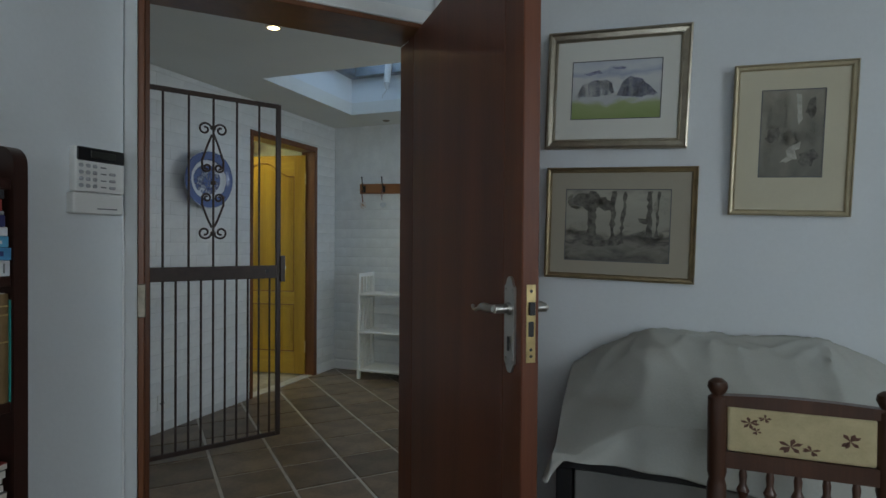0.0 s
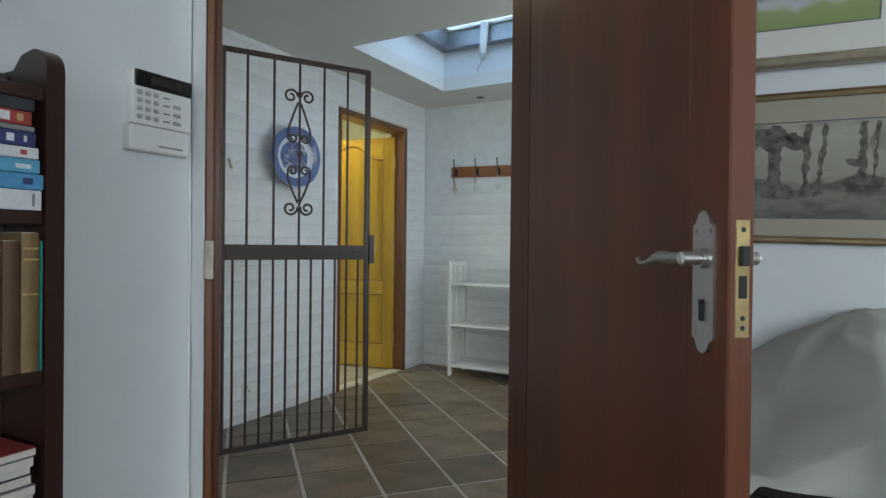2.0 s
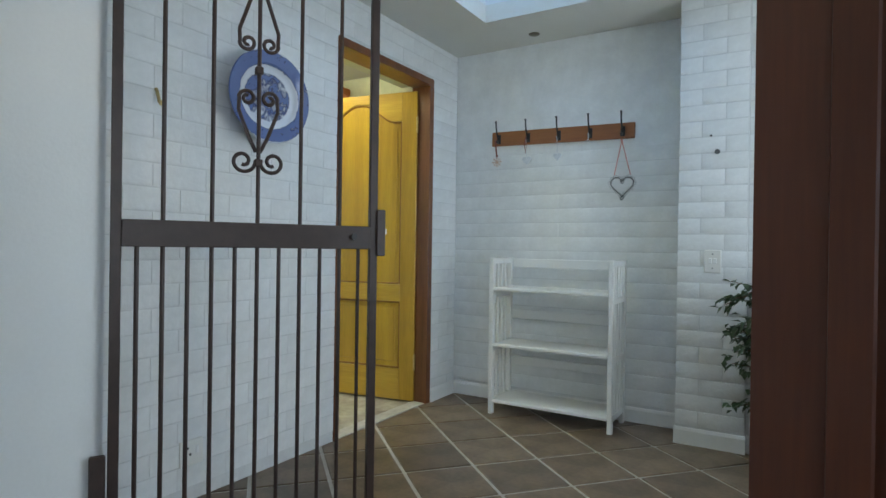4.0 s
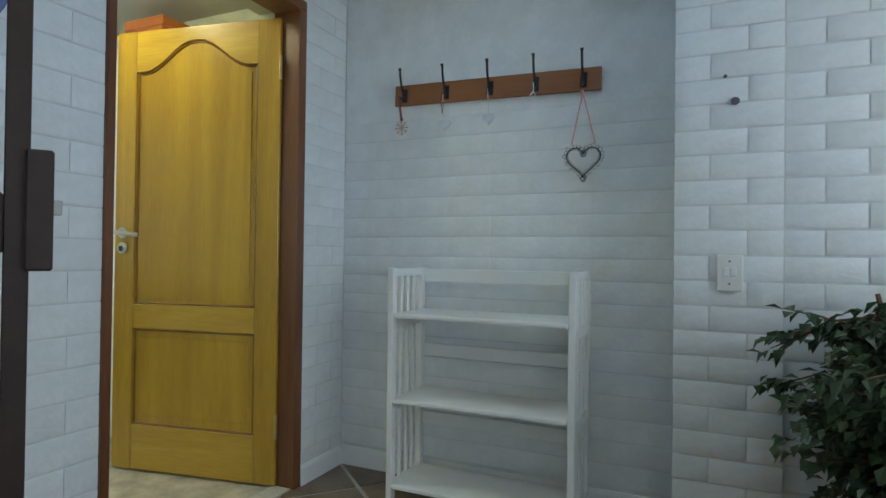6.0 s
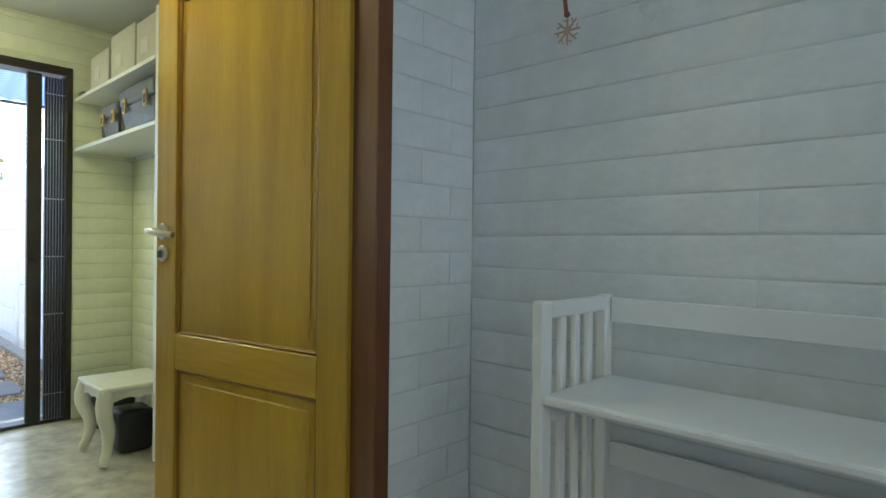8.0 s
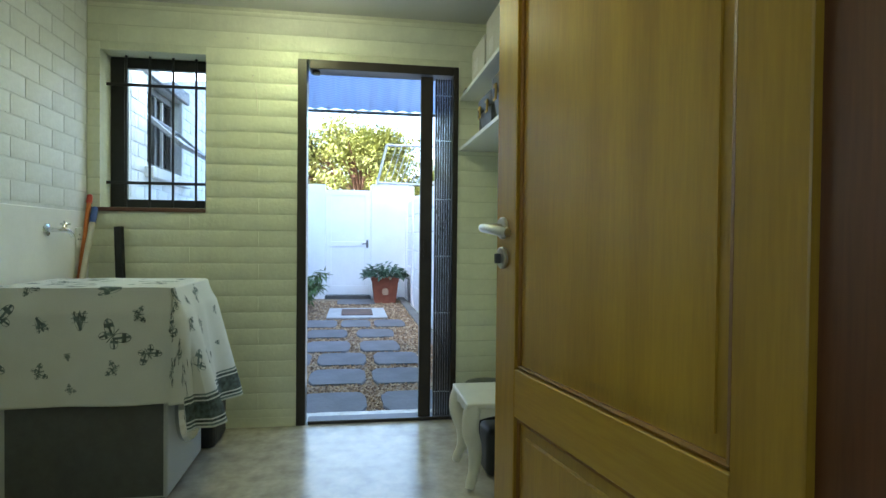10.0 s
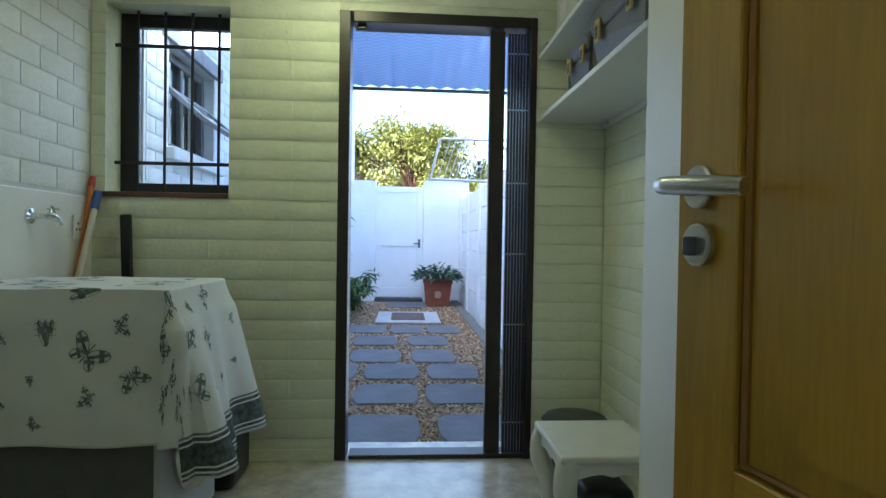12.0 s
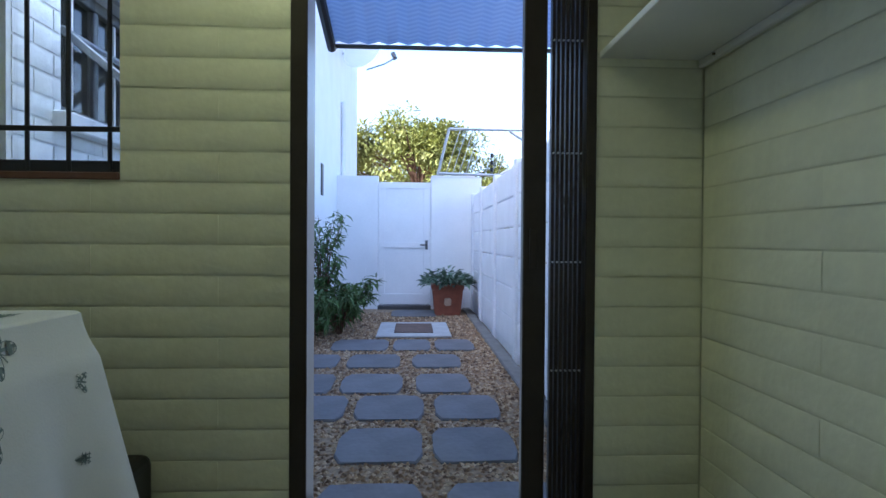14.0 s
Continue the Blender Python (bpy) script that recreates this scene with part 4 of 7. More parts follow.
rnd = random.Random(11)
pt = thing("potted_ficus", (-0.21, 4.37, 0.0), "bushy dark green leafy plant with woody stems in a dark pot", "plant")
part("pot", add_lathe(B(), [(0, 0), (0.10, 0), (0.12, 0.13), (0.13, 0.135), (0.13, 0.16), (0.118, 0.16), (0.112, 0.145), (0, 0.145)], 28), surface("dark_glazed_pot", (0.03, 0.028, 0.03), 0.3, vary=0.3, scale=10, bump=0.05), pt, "dark glazed pot", True)
stems, spots = B(), []
for k in range(13):
    a = 2 * math.pi * k / 13 + rnd.uniform(-0.3, 0.3)
    r = rnd.uniform(0.02, 0.07)
    base = Vector((r * math.cos(a), r * math.sin(a), 0.14))
    top = Vector((rnd.uniform(0.10, 0.25) * math.cos(a), rnd.uniform(0.10, 0.2) * math.sin(a), rnd.uniform(0.68, 0.93)))
    mid = (base + top) / 2 + Vector((rnd.uniform(-0.03, 0.03), rnd.uniform(-0.03, 0.03), 0.02))
    add_tube(stems, [base, mid, top], [0.016, 0.012, 0.006], 7)
    for j in range(28):
        t0 = rnd.uniform(0.08, 1.0)
        p0 = base.lerp(top, t0)
        b2 = rnd.uniform(0, 2 * math.pi)
        reach = rnd.uniform(0.08, 0.27)
        p1 = p0 + Vector((reach * math.cos(b2), reach * math.sin(b2), rnd.uniform(-0.10, 0.15)))
        p1.z = min(p1.z, 0.985)
        add_tube(stems, [p0, (p0 + p1) / 2 + Vector((0, 0, 0.02)), p1], [0.004, 0.003, 0.0015], 5)
        for q in range(36):
            t1 = rnd.uniform(0.2, 1.05)
            spots.append((p0.lerp(p1, t1) + Vector((rnd.uniform(-0.03, 0.03), rnd.uniform(-0.03, 0.03), rnd.uniform(-0.02, 0.03))), (math.cos(b2) * 0.7, math.sin(b2) * 0.7, 0.0)))
# two twigs that stick out over the pier
for z_, y_ in ((0.615, -0.02), (0.865, -0.05)):
    p0, p1 = Vector((-0.12, y_, z_ - 0.06)), Vector((-0.38, y_ - 0.02, z_))
    add_tube(stems, [p0, (p0 + p1) / 2, p1], [0.005, 0.003, 0.0015], 5)
    for q in range(16):
        spots.append((p0.lerp(p1, 0.3 + 0.7 * q / 15) + Vector((0, rnd.uniform(-0.01, 0.01), rnd.uniform(-0.005, 0.01))), (-0.5, rnd.uniform(-1, 1), 0.2)))
part("stems", stems, M_STEM, pt, smooth=True)
bm = B()
leaf_cloud(bm, spots, rnd, 0.042, 0.033)
part("foliage", bm, M_LEAF, pt)


# ---- study ----
# alarm keypad
kp = thing("alarm_keypad", F_KEY @ Matrix.Translation((1.274, 0, 1.287)), "white wall alarm keypad with black display and lower flap", "keypad")
part("body", add_box(B(), -0.074, -0.026, 0.062, 0.084, 0, 0.190, 0.005, 2), M_PLASTIC, kp)
part("display", add_box(B(), -0.070, -0.030, 0.150, 0.082, -0.024, 0.189, 0.003), M_BLACK, kp, "black glossy display")
part("screen", add_box(B(), -0.030, -0.0315, 0.160, 0.050, -0.029, 0.180, 0.002), surface("dim_screen", (0.035, 0.04, 0.035), 0.3, vary=0.1, bump=0), kp)
part("flap", add_box(B(), -0.083, -0.030, 0.0, 0.076, 0, 0.060, 0.005, 2), M_PLASTIC, kp)
for r_ in range(4):
    for c_ in range(3):
        part("key", add_box(B(), -0.064 + c_ * 0.021, -0.030, 0.074 + r_ * 0.019, -0.050 + c_ * 0.021, -0.025, 0.085 + r_ * 0.019, 0.003), M_GREY if c_ > 9 else surface("key_grey", (0.42, 0.43, 0.44), 0.5, bump=0) if "key_grey" not in bpy.data.materials else bpy.data.materials["key_grey"], kp)
for r_ in range(3):
    part("function_key", add_box(B(), 0.030, -0.030, 0.074 + r_ * 0.020, 0.052, -0.025, 0.083 + r_ * 0.020, 0.003), bpy.data.materials["key_grey"], kp)
for r_ in range(4):
    part("print_line", add_box(B(), 0.004, -0.0268, 0.077 + r_ * 0.019, 0.022, -0.0255, 0.080 + r_ * 0.019), M_GREY, kp)
part("print_line", add_box(B(), -0.01, -0.0308, 0.014, 0.055, -0.0295, 0.017), M_GREY, kp)
single("wall_cable", add_tube(B(), [(0.070, -0.004, 0.055), (0.078, -0.004, 0.02), (0.080, -0.004, -0.1), (0.079, -0.004, -0.6), (0.080, -0.004, -1.28)], 0.003, 6), M_WHITE, F_KEY @ Matrix.Translation((1.292, 0, 1.287)), "thin white cable clipped down the wall", "cable", smooth=True)

# bookcase; its frame: along y, front towards +x
BCX, BC0, BC1 = -0.936, 0.22, 0.985
bc = thing("bookcase", (BCX, BC0, 0), "dark stained wooden bookcase with rounded side tops, full of books", "bookcase")
BW, BD = BC1 - BC0, 0.155
for y0 in (0, BW - 0.032):
    prof = [(0, 0), (BD, 0), (BD, 1.385)] + [(BD - 0.05 + 0.05 * math.cos(a), 1.385 + 0.045 * math.sin(a)) for a in [radians(10 * k) for k in range(1, 10)]] + [(BD - 0.09, 1.425), (BD - 0.12, 1.40), (0, 1.40)]
    part("side", add_poly(B(), [(x, y0, z) for x, z in prof], (0, 0.032, 0)), M_BOOKCASE, bc)
for z in (1.352, 1.128, 0.838, 0.552, 0.26, 0.03):
    part("shelf", add_box(B(), 0.004, 0.033, z - 0.026, BD - 0.006, BW - 0.033, z, 0.003), M_BOOKCASE, bc)
part("back", add_box(B(), 0.0005, 0.033, 0.03, 0.0035, BW - 0.033, 1.38), M_BOOKCASE, bc)
part("top_rail", add_box(B(), 0.004, 0.033, 1.353, 0.02, BW - 0.033, 1.395, 0.003), M_BOOKCASE, bc)


def cover(name, c, rough=0.5):
    return bpy.data.materials[name] if name in bpy.data.materials else surface(name, c, rough, vary=0.15, scale=30, bump=0.1, grain=150)


M_PAGES = surface("paper_pages", (0.60, 0.57, 0.50), 0.8, vary=0.15, scale=60, bump=0.2, stretch=(1, 1, 30))


def lying_book(y1, z0, h, length, depth, mat, bars=(), words=None, label=""):
    """A book that lies flat, its spine towards the room; y1 is where its end stands."""
    b = thing("book", (BCX + BD - 0.004, y1, z0), label or "paperback book lying flat in a stack", "book", "stacked books")
    part("cover", add_box(B(), -depth, -length, 0, 0, 0, h - 0.0008, 0.0015), mat, b)
    part("page_block", add_box(B(), -depth + 0.003, -length + 0.003, 0.002, -0.004, 0.0006, h - 0.003), M_PAGES, b)
    for (a, c, zz0, zz1, mt) in bars:
        part("print", add_box(B(), 0.0, -c, zz0 * h, 0.0007, -a, zz1 * h), mt, b)
    if words:
        for txt, at, size, mt in words:
            cu = bpy.data.curves.new("lettering", "FONT")
            cu.body, cu.size, cu.extrude = txt, size, 0.0002
            tmp = bpy.data.objects.new("lettering", cu)
            me = bpy.data.meshes.new_from_object(tmp)
            bpy.data.objects.remove(tmp)
            ob = new("lettering", me)
            me.materials.clear()
            me.materials.append(mt)
            ob.parent = b
            ob.matrix_basis = Matrix.Translation((0.0009, -at, h * 0.25)) @ Matrix.Rotation(radians(90), 4, "Z") @ Matrix.Rotation(radians(90), 4, "X")
    return b


C_WHITE, C_BLUE, C_LBLUE, C_NAVY = cover("cover_white", (0.62, 0.64, 0.66)), cover("cover_blue", (0.08, 0.28, 0.50)), cover("cover_light_blue", (0.10, 0.34, 0.52)), cover("cover_navy", (0.03, 0.04, 0.14))
C_RED, C_GREY, C_DARK = cover("cover_red", (0.32, 0.05, 0.04)), cover("cover_grey", (0.20, 0.21, 0.21)), cover("cover_charcoal", (0.035, 0.038, 0.045))
ZB = 1.128
lying_book(0.948, ZB, 0.037, 0.24, 0.13, C_WHITE, [(0.115, 0.190, 0.05, 0.95, C_BLUE), (0.012, 0.016, 0.2, 0.8, C_GREY)], [("BUSHVELD", 0.184, 0.015, C_WHITE)], "white paperback with a blue title block in a stack")
lying_book(0.951, ZB + 0.037, 0.029, 0.25, 0.13, C_BLUE, [(0.018, 0.034, 0.3, 0.7, C_NAVY)], [("BIRDS", 0.245, 0.024, C_WHITE), ("by colour", 0.140, 0.016, C_NAVY)], "blue paperback with pale lettering in a stack")
lying_book(0.945, ZB + 0.066, 0.026, 0.24, 0.125, C_LBLUE, [(0.17, 0.22, 0.3, 0.7, C_WHITE), (0.015, 0.04, 0.3, 0.6, C_WHITE)], label="light blue paperback in a stack")
lying_book(0.943, ZB + 0.092, 0.021, 0.24, 0.125, C_WHITE, [(0.11, 0.15, 0.3, 0.5, C_GREY), (0.02, 0.03, 0.3, 0.7, C_RED), (0.17, 0.22, 0.4, 0.6, C_GREY)], label="white paperback with small print in a stack")
lying_book(0.938, ZB + 0.113, 0.027, 0.24, 0.125, C_NAVY, [(0.185, 0.235, 0.3, 0.7, C_WHITE), (0.035, 0.047, 0.25, 0.75, C_WHITE), (0.015, 0.020, 0.3, 0.7, C_WHITE)], label="navy blue paperback in a stack")
lying_book(0.936, ZB + 0.140, 0.010, 0.24, 0.12, C_GREY, label="thin grey-green booklet in a stack")
lying_book(0.931, ZB + 0.150, 0.026, 0.24, 0.12, C_RED, [(0.10, 0.22, 0.35, 0.6, cover("cover_gold", (0.42, 0.30, 0.12))), (0.035, 0.052, 0.2, 0.8, C_WHITE), (0.014, 0.024, 0.25, 0.75, cover("cover_gold", (0.42, 0.30, 0.12)))], label="red paperback with gilt print in a stack")
lying_book(0.936, ZB + 0.176, 0.022, 0.25, 0.12, C_DARK, label="charcoal hardback on top of a stack")


def standing_book(y0, y1, z0, h, depth, mat, label, bands=()):
    b = thing("book", (BCX + BD - 0.008, y0, z0), label, "book", "standing books")
    w = y1 - y0 - 0.001
    bm = B()
    n = 8
    sp = [(0.004 * math.sin(math.pi * k / n), w * k / n, 0) for k in range(n + 1)]
    add_poly(bm, [(-depth, w, 0)] + [(x, y, 0) for x, y, _ in reversed(sp)] + [(-depth, 0, 0)], (0, 0, h))
    part("cover", bm, mat, b)
    part("page_block", add_box(B(), -depth + 0.002, 0.003, h - 0.0005, -0.004, w - 0.003, h + 0.0008), M_PAGES, b)
    for zz in bands:
        part("spine_band", add_box(B(), -0.002, 0.002, zz * h, 0.0045, w - 0.002, zz * h + 0.004, 0.001), cover("cover_gold", (0.42, 0.30, 0.12)), b)
    return b


C_BROWN, C_TAN, C_RUST, C_TEAL, C_OLD = cover("old_brown_cloth", (0.10, 0.050, 0.028), 0.7), cover("old_tan_cloth", (0.22, 0.12, 0.055), 0.7), cover("old_rust_cloth", (0.20, 0.050, 0.032), 0.7), cover("cover_teal", (0.02, 0.26, 0.22)), cover("worn_gilt_leather", (0.19, 0.12, 0.05), 0.6)
for y0, y1, h, mt, lb, bd in ((0.948, 0.9515, 0.235, C_TEAL, "thin teal paperback standing upright", ()), (0.917, 0.947, 0.250, C_OLD, "old worn gilt leather book standing upright", (0.55, 0.8, 0.88)), (0.888, 0.916, 0.235, C_BROWN, "old dark brown cloth book standing upright", ()), (0.860, 0.887, 0.240, C_RUST, "old faded red cloth book standing upright", (0.9,)), (0.829, 0.859, 0.225, C_TAN, "old brown cloth book standing upright", (0.85,)), (0.795, 0.828, 0.230, C_TAN, "old brown cloth book standing upright", (0.88,)), (0.757, 0.794, 0.215, C_RUST, "old faded red cloth book standing upright", (0.85,)), (0.715, 0.756, 0.22, C_RUST, "old faded red cloth book standing upright", ()), (0.68, 0.714, 0.23, C_BROWN, "old dark brown cloth book standing upright", ())):
    standing_book(y0, y1, 0.838, h, 0.12, mt, lb, bd)
# magazines on the lower shelf
rnd = random.Random(3)
z = 0.552
for k in range(9):
    t_ = rnd.uniform(0.011, 0.022)
    m = thing("magazine", pose(BCX + BD - 0.002 + rnd.uniform(-0.004, 0.004), 0.945 - rnd.uniform(0, 0.015), z, 0, 0, rnd.uniform(-3, 3)), "magazine with white page edges lying in a pile", "magazine", "pile of magazines")
    part("page_block", add_box(B(), -0.135, -0.20, 0.0012, 0, 0, t_ - 0.0015, 0.001), M_PAGES, m)
    part("cover", add_box(B(), -0.136, -0.201, t_ - 0.0014, 0.0005, 0.0008, t_ - 0.0004), C_RED if k == 8 else (C_WHITE, C_GREY, C_DARK)[k % 3], m)
    z += t_
for k, (mt, yy) in enumerate(((C_RED, 0.742), (C_WHITE, 0.728), (C_DARK, 0.714), (C_WHITE, 0.700))):
    m = thing("magazine", pose(BCX + BD - 0.004, yy - 0.06, 0.553, -28, 0, 0), "magazine leaning against the pile", "magazine", "leaning magazines")
    part("page_block", add_box(B(), -0.13, -0.004, 0.0, 0, 0.004, 0.215), M_PAGES, m)
    part("cover", add_box(B(), -0.131, 0.0045, 0.0, 0.0006, 0.0055, 0.216), mt, m)

# lantern on the bookcase
ln = thing("lantern", (BCX + 0.085, 0.835, 1.352), "antique pewter candle lantern with eight glass sides", "lantern")
part("base", add_lathe(B(), [(0, 0.0), (0.062, 0.0), (0.066, 0.006), (0.066, 0.014), (0.060, 0.020), (0, 0.020)], 32), M_PEWTER, ln, smooth=True)
for k in range(8):
    a = 2 * math.pi * (k + 0.5) / 8
    c, s = 0.058 * math.cos(a), 0.058 * math.sin(a)
    part("post", add_rod(B(), (c, s, 0.02), (c, s, 0.142), 0.0032, seg=6), M_PEWTER, ln)
    a2 = 2 * math.pi * (k + 1) / 8
    pg = add_box(B(), -0.020, -0.001, 0.022, 0.020, 0.001, 0.140)
    ob = part("glass_side", pg, M_GLASS, ln)
    ob.matrix_basis = Matrix.Rotation(a2, 4, "Z") @ Matrix.Translation((0.0535, 0, 0)) @ Matrix.Rotation(radians(90), 4, "Z")
    ob.visible_shadow = False
part("roof", add_lathe(B(), [(0.067, 0.140), (0.070, 0.146), (0.067, 0.152), (0.062, 0.160), (0.050, 0.178), (0.034, 0.190), (0.026, 0.194), (0.026, 0.198), (0.034, 0.206), (0.041, 0.220), (0.043, 0.228), (0.040, 0.232), (0.030, 0.236), (0.0, 0.240)], 36), M_PEWTER, ln, smooth=True)
part("ring", add_tube(B(), [(0.028 * math.cos(t), 0.028 * math.sin(t), 0.243) for t in [2 * math.pi * k / 20 for k in range(21)]], 0.003, 6), M_PEWTER, ln, smooth=True)
part("candle", add_lathe(B(), [(0, 0.02), (0.022, 0.02), (0.022, 0.075), (0.018, 0.078), (0, 0.074)], 20), surface("wax", (0.55, 0.55, 0.52), 0.5, vary=0.05, bump=0.02), ln, "pale wax candle", True)


# pictures
def painting(name, stops, scale, dist, zmix, h, streak=(1, 1, 1)):
    """Watercolour-like bands over the picture's height, broken up by noise."""
    m, nt, b = node_mat(name)
    n, l = nt.nodes, nt.links
    tc = n.new("ShaderNodeTexCoord")
    mp = n.new("ShaderNodeMapping")
    mp.inputs["Scale"].default_value = streak
    l.new(tc.outputs["Object"], mp.inputs[0])
    sx = n.new("ShaderNodeSeparateXYZ")
    l.new(tc.outputs["Object"], sx.inputs[0])
    nz = n.new("ShaderNodeTexNoise")
    nz.inputs["Scale"].default_value, nz.inputs["Detail"].default_value, nz.inputs["Distortion"].default_value = scale, 6, dist
    l.new(mp.outputs[0], nz.inputs["Vector"])
    a = n.new("ShaderNodeMath")
    a.operation = "MULTIPLY_ADD"
    l.new(sx.outputs["Z"], a.inputs[0])
    a.inputs[1].default_value, a.inputs[2].default_value = zmix / h, 0.5
    c = n.new("ShaderNodeMath")
    c.operation = "MULTIPLY_ADD"
    l.new(nz.outputs[0], c.inputs[0])
    c.inputs[1].default_value = 1 - zmix if zmix < 0.5 else 0.45
    l.new(a.outputs[0], c.inputs[2])
    s = n.new("ShaderNodeMath")
    s.operation = "SUBTRACT"
    l.new(c.outputs[0], s.inputs[0])
    s.inputs[1].default_value = 0.5 * c.inputs[1].default_value
    r = n.new("ShaderNodeValToRGB")
    e = r.color_ramp.elements
    e[0].position, e[0].color = stops[0][0], (*stops[0][1], 1)
    e[1].position, e[1].color = stops[-1][0], (*stops[-1][1], 1)
    for p_, col in stops[1:-1]:
        k = e.new(p_)
        k.color = (*col, 1)
    l.new(s.outputs[0], r.inputs[0])
    l.new(r.outputs[0], b.inputs["Base Color"])
    b.inputs["Roughness"].default_value = 0.7
    return m


M_SILVER = surface("silver_gilt_frame", (0.42, 0.38, 0.30), 0.32, 0.85, vary=0.15, scale=20, bump=0.06)
M_GOLD = surface("dull_gold_frame", (0.34, 0.27, 0.16), 0.38, 0.75, vary=0.2, scale=20, bump=0.06)
M_PALEGOLD = surface("pale_gold_frame", (0.46, 0.40, 0.27), 0.42, 0.5, vary=0.12, scale=20, bump=0.06)
M_MAT_CREAM = surface("cream_mount", (0.66, 0.66, 0.60), 0.85, vary=0.03, scale=4, bump=0.02)
M_MAT_TAUPE = surface("taupe_mount", (0.36, 0.33, 0.26), 0.85, vary=0.04, scale=4, bump=0.02)
M_MAT_BEIGE = surface("beige_mount", (0.55, 0.51, 0.38), 0.85, vary=0.04, scale=4, bump=0.02)
M_PANE = glass("picture_glass")


def picture(m, w, h, fw, fd, frame_mat, mount_mat, inner, art, label):
    """A framed picture: mitred moulding in steps, mount, thin line, painting, glass; its origin at the lower left corner on the wall."""
    p = thing("framed_picture", m, label, "picture", "pictures on the study wall")
    prof = [(0, 0), (0, fd), (fw * 0.18, fd * 1.12), (fw * 0.32, fd * 0.85), (fw * 0.72, fd * 0.72), (fw * 0.82, fd * 0.88), (fw, fd * 0.55), (fw, 0.004)]
    corners = [((0, 0), (1, 1)), ((w, 0), (-1, 1)), ((w, h), (-1, -1)), ((0, h), (1, -1))]
    for i in range(4):
        (c0, s0), (c1, s1) = corners[i], corners[(i + 1) % 4]
        bm = B()
        r0 = [bm.verts.new((c0[0] + s0[0] * a, -d, c0[1] + s0[1] * a)) for a, d in prof]
        r1 = [bm.verts.new((c1[0] + s1[0] * a, -d, c1[1] + s1[1] * a)) for a, d in prof]
        for k in range(len(prof)):
            j = (k + 1) % len(prof)
            bm.faces.new((r0[k], r0[j], r1[j], r1[k]))
        bm.faces.new(r0)
        bm.faces.new(r1[::-1])
        part("frame_side", bm, frame_mat, p)
    x0, x1, z0, z1 = inner
    bm = B()
    rings = []
    for y_ in (-0.0085, -0.0065):
        for a0, a1, b0, b1 in ((fw, w - fw, fw, h - fw), (x0, x1, z0, z1)):
            rings.append([bm.verts.new((a, y_, b)) for a, b in ((a0, b0), (a1, b0), (a1, b1), (a0, b1))])
    for ra, rb in ((0, 1), (1, 3), (3, 2), (2, 0)):
        for k in range(4):
            bm.faces.new((rings[ra][k], rings[ra][(k + 1) % 4], rings[rb][(k + 1) % 4], rings[rb][k]))
    part("mount", bm, mount_mat, p)
    part("backing", add_box(B(), fw * 0.5, -0.004, fw * 0.5, w - fw * 0.5, -0.001, h - fw * 0.5), M_GREY, p)
    ob = part("art", add_box(B(), -(x1 - x0) / 2 - 0.004, -0.001, -(z1 - z0) / 2 - 0.004, (x1 - x0) / 2 + 0.004, 0.001, (z1 - z0) / 2 + 0.004), art, p, "faded painting")
    ob.matrix_basis = Matrix.Translation(((x0 + x1) / 2, -0.0058, (z0 + z1) / 2))
    for a0, b0, a1, b1 in ((x0 - 0.003, z0 - 0.003, x1 + 0.003, z0), (x0 - 0.003, z1, x1 + 0.003, z1 + 0.003), (x0 - 0.003, z0, x0, z1), (x1, z0, x1 + 0.003, z1)):
        part("mount_line", add_box(B(), a0, -0.0092, b0, a1, -0.0084, b1), M_GREY, p)
    return p


ART1 = painting("mountain_watercolour", [(0.0, (0.22, 0.30, 0.10)), (0.28, (0.30, 0.36, 0.16)), (0.34, (0.40, 0.44, 0.34)), (0.38, (0.46, 0.49, 0.50)), (0.66, (0.56, 0.58, 0.57)), (0.74, (0.36, 0.40, 0.50)), (0.84, (0.54, 0.57, 0.58)), (1.0, (0.44, 0.48, 0.55))], 9, 0.4, 0.75, 0.17, (1, 1, 2.2))
ART2 = painting("woodland_watercolour", [(0.10, (0.06, 0.06, 0.05)), (0.28, (0.20, 0.19, 0.16)), (0.36, (0.09, 0.085, 0.075)), (0.46, (0.29, 0.28, 0.23)), (0.80, (0.36, 0.35, 0.29)), (0.95, (0.18, 0.18, 0.16))], 16, 0.6, 0.7, 0.24, (0.8, 1, 2.0))
ART3 = painting("waterfall_watercolour", [(0.2, (0.10, 0.10, 0.085)), (0.42, (0.17, 0.165, 0.135)), (0.58, (0.22, 0.21, 0.17)), (0.80, (0.36, 0.34, 0.28))], 9, 0.6, 0.3, 0.24, (1.4, 1, 0.8))
PIC1 = picture(pose(0.213, PIC_Y - 0.004, 1.549, 1.5, 2.3, 0), 0.470, 0.405, 0.034, 0.022, M_SILVER, M_MAT_CREAM, (0.088, 0.380, 0.105, 0.300), ART1, "silver framed mountain watercolour hung slightly askew")
PIC2 = picture(pose(0.215, PIC_Y - 0.004, 1.094, 1.5, 1.6, 0), 0.494, 0.387, 0.018, 0.020, M_GOLD, M_MAT_TAUPE, (0.070, 0.412, 0.066, 0.310), ART2, "gold framed grey woodland watercolour with a taupe mount")
PIC3 = picture(pose(0.806, PIC_Y - 0.004, 1.309, 2.0, 1.8, 0), 0.334, 0.470, 0.018, 0.020, M_PALEGOLD, M_MAT_BEIGE, (0.083, 0.252, 0.122, 0.388), ART3, "pale gold framed waterfall picture with a wide beige mount")

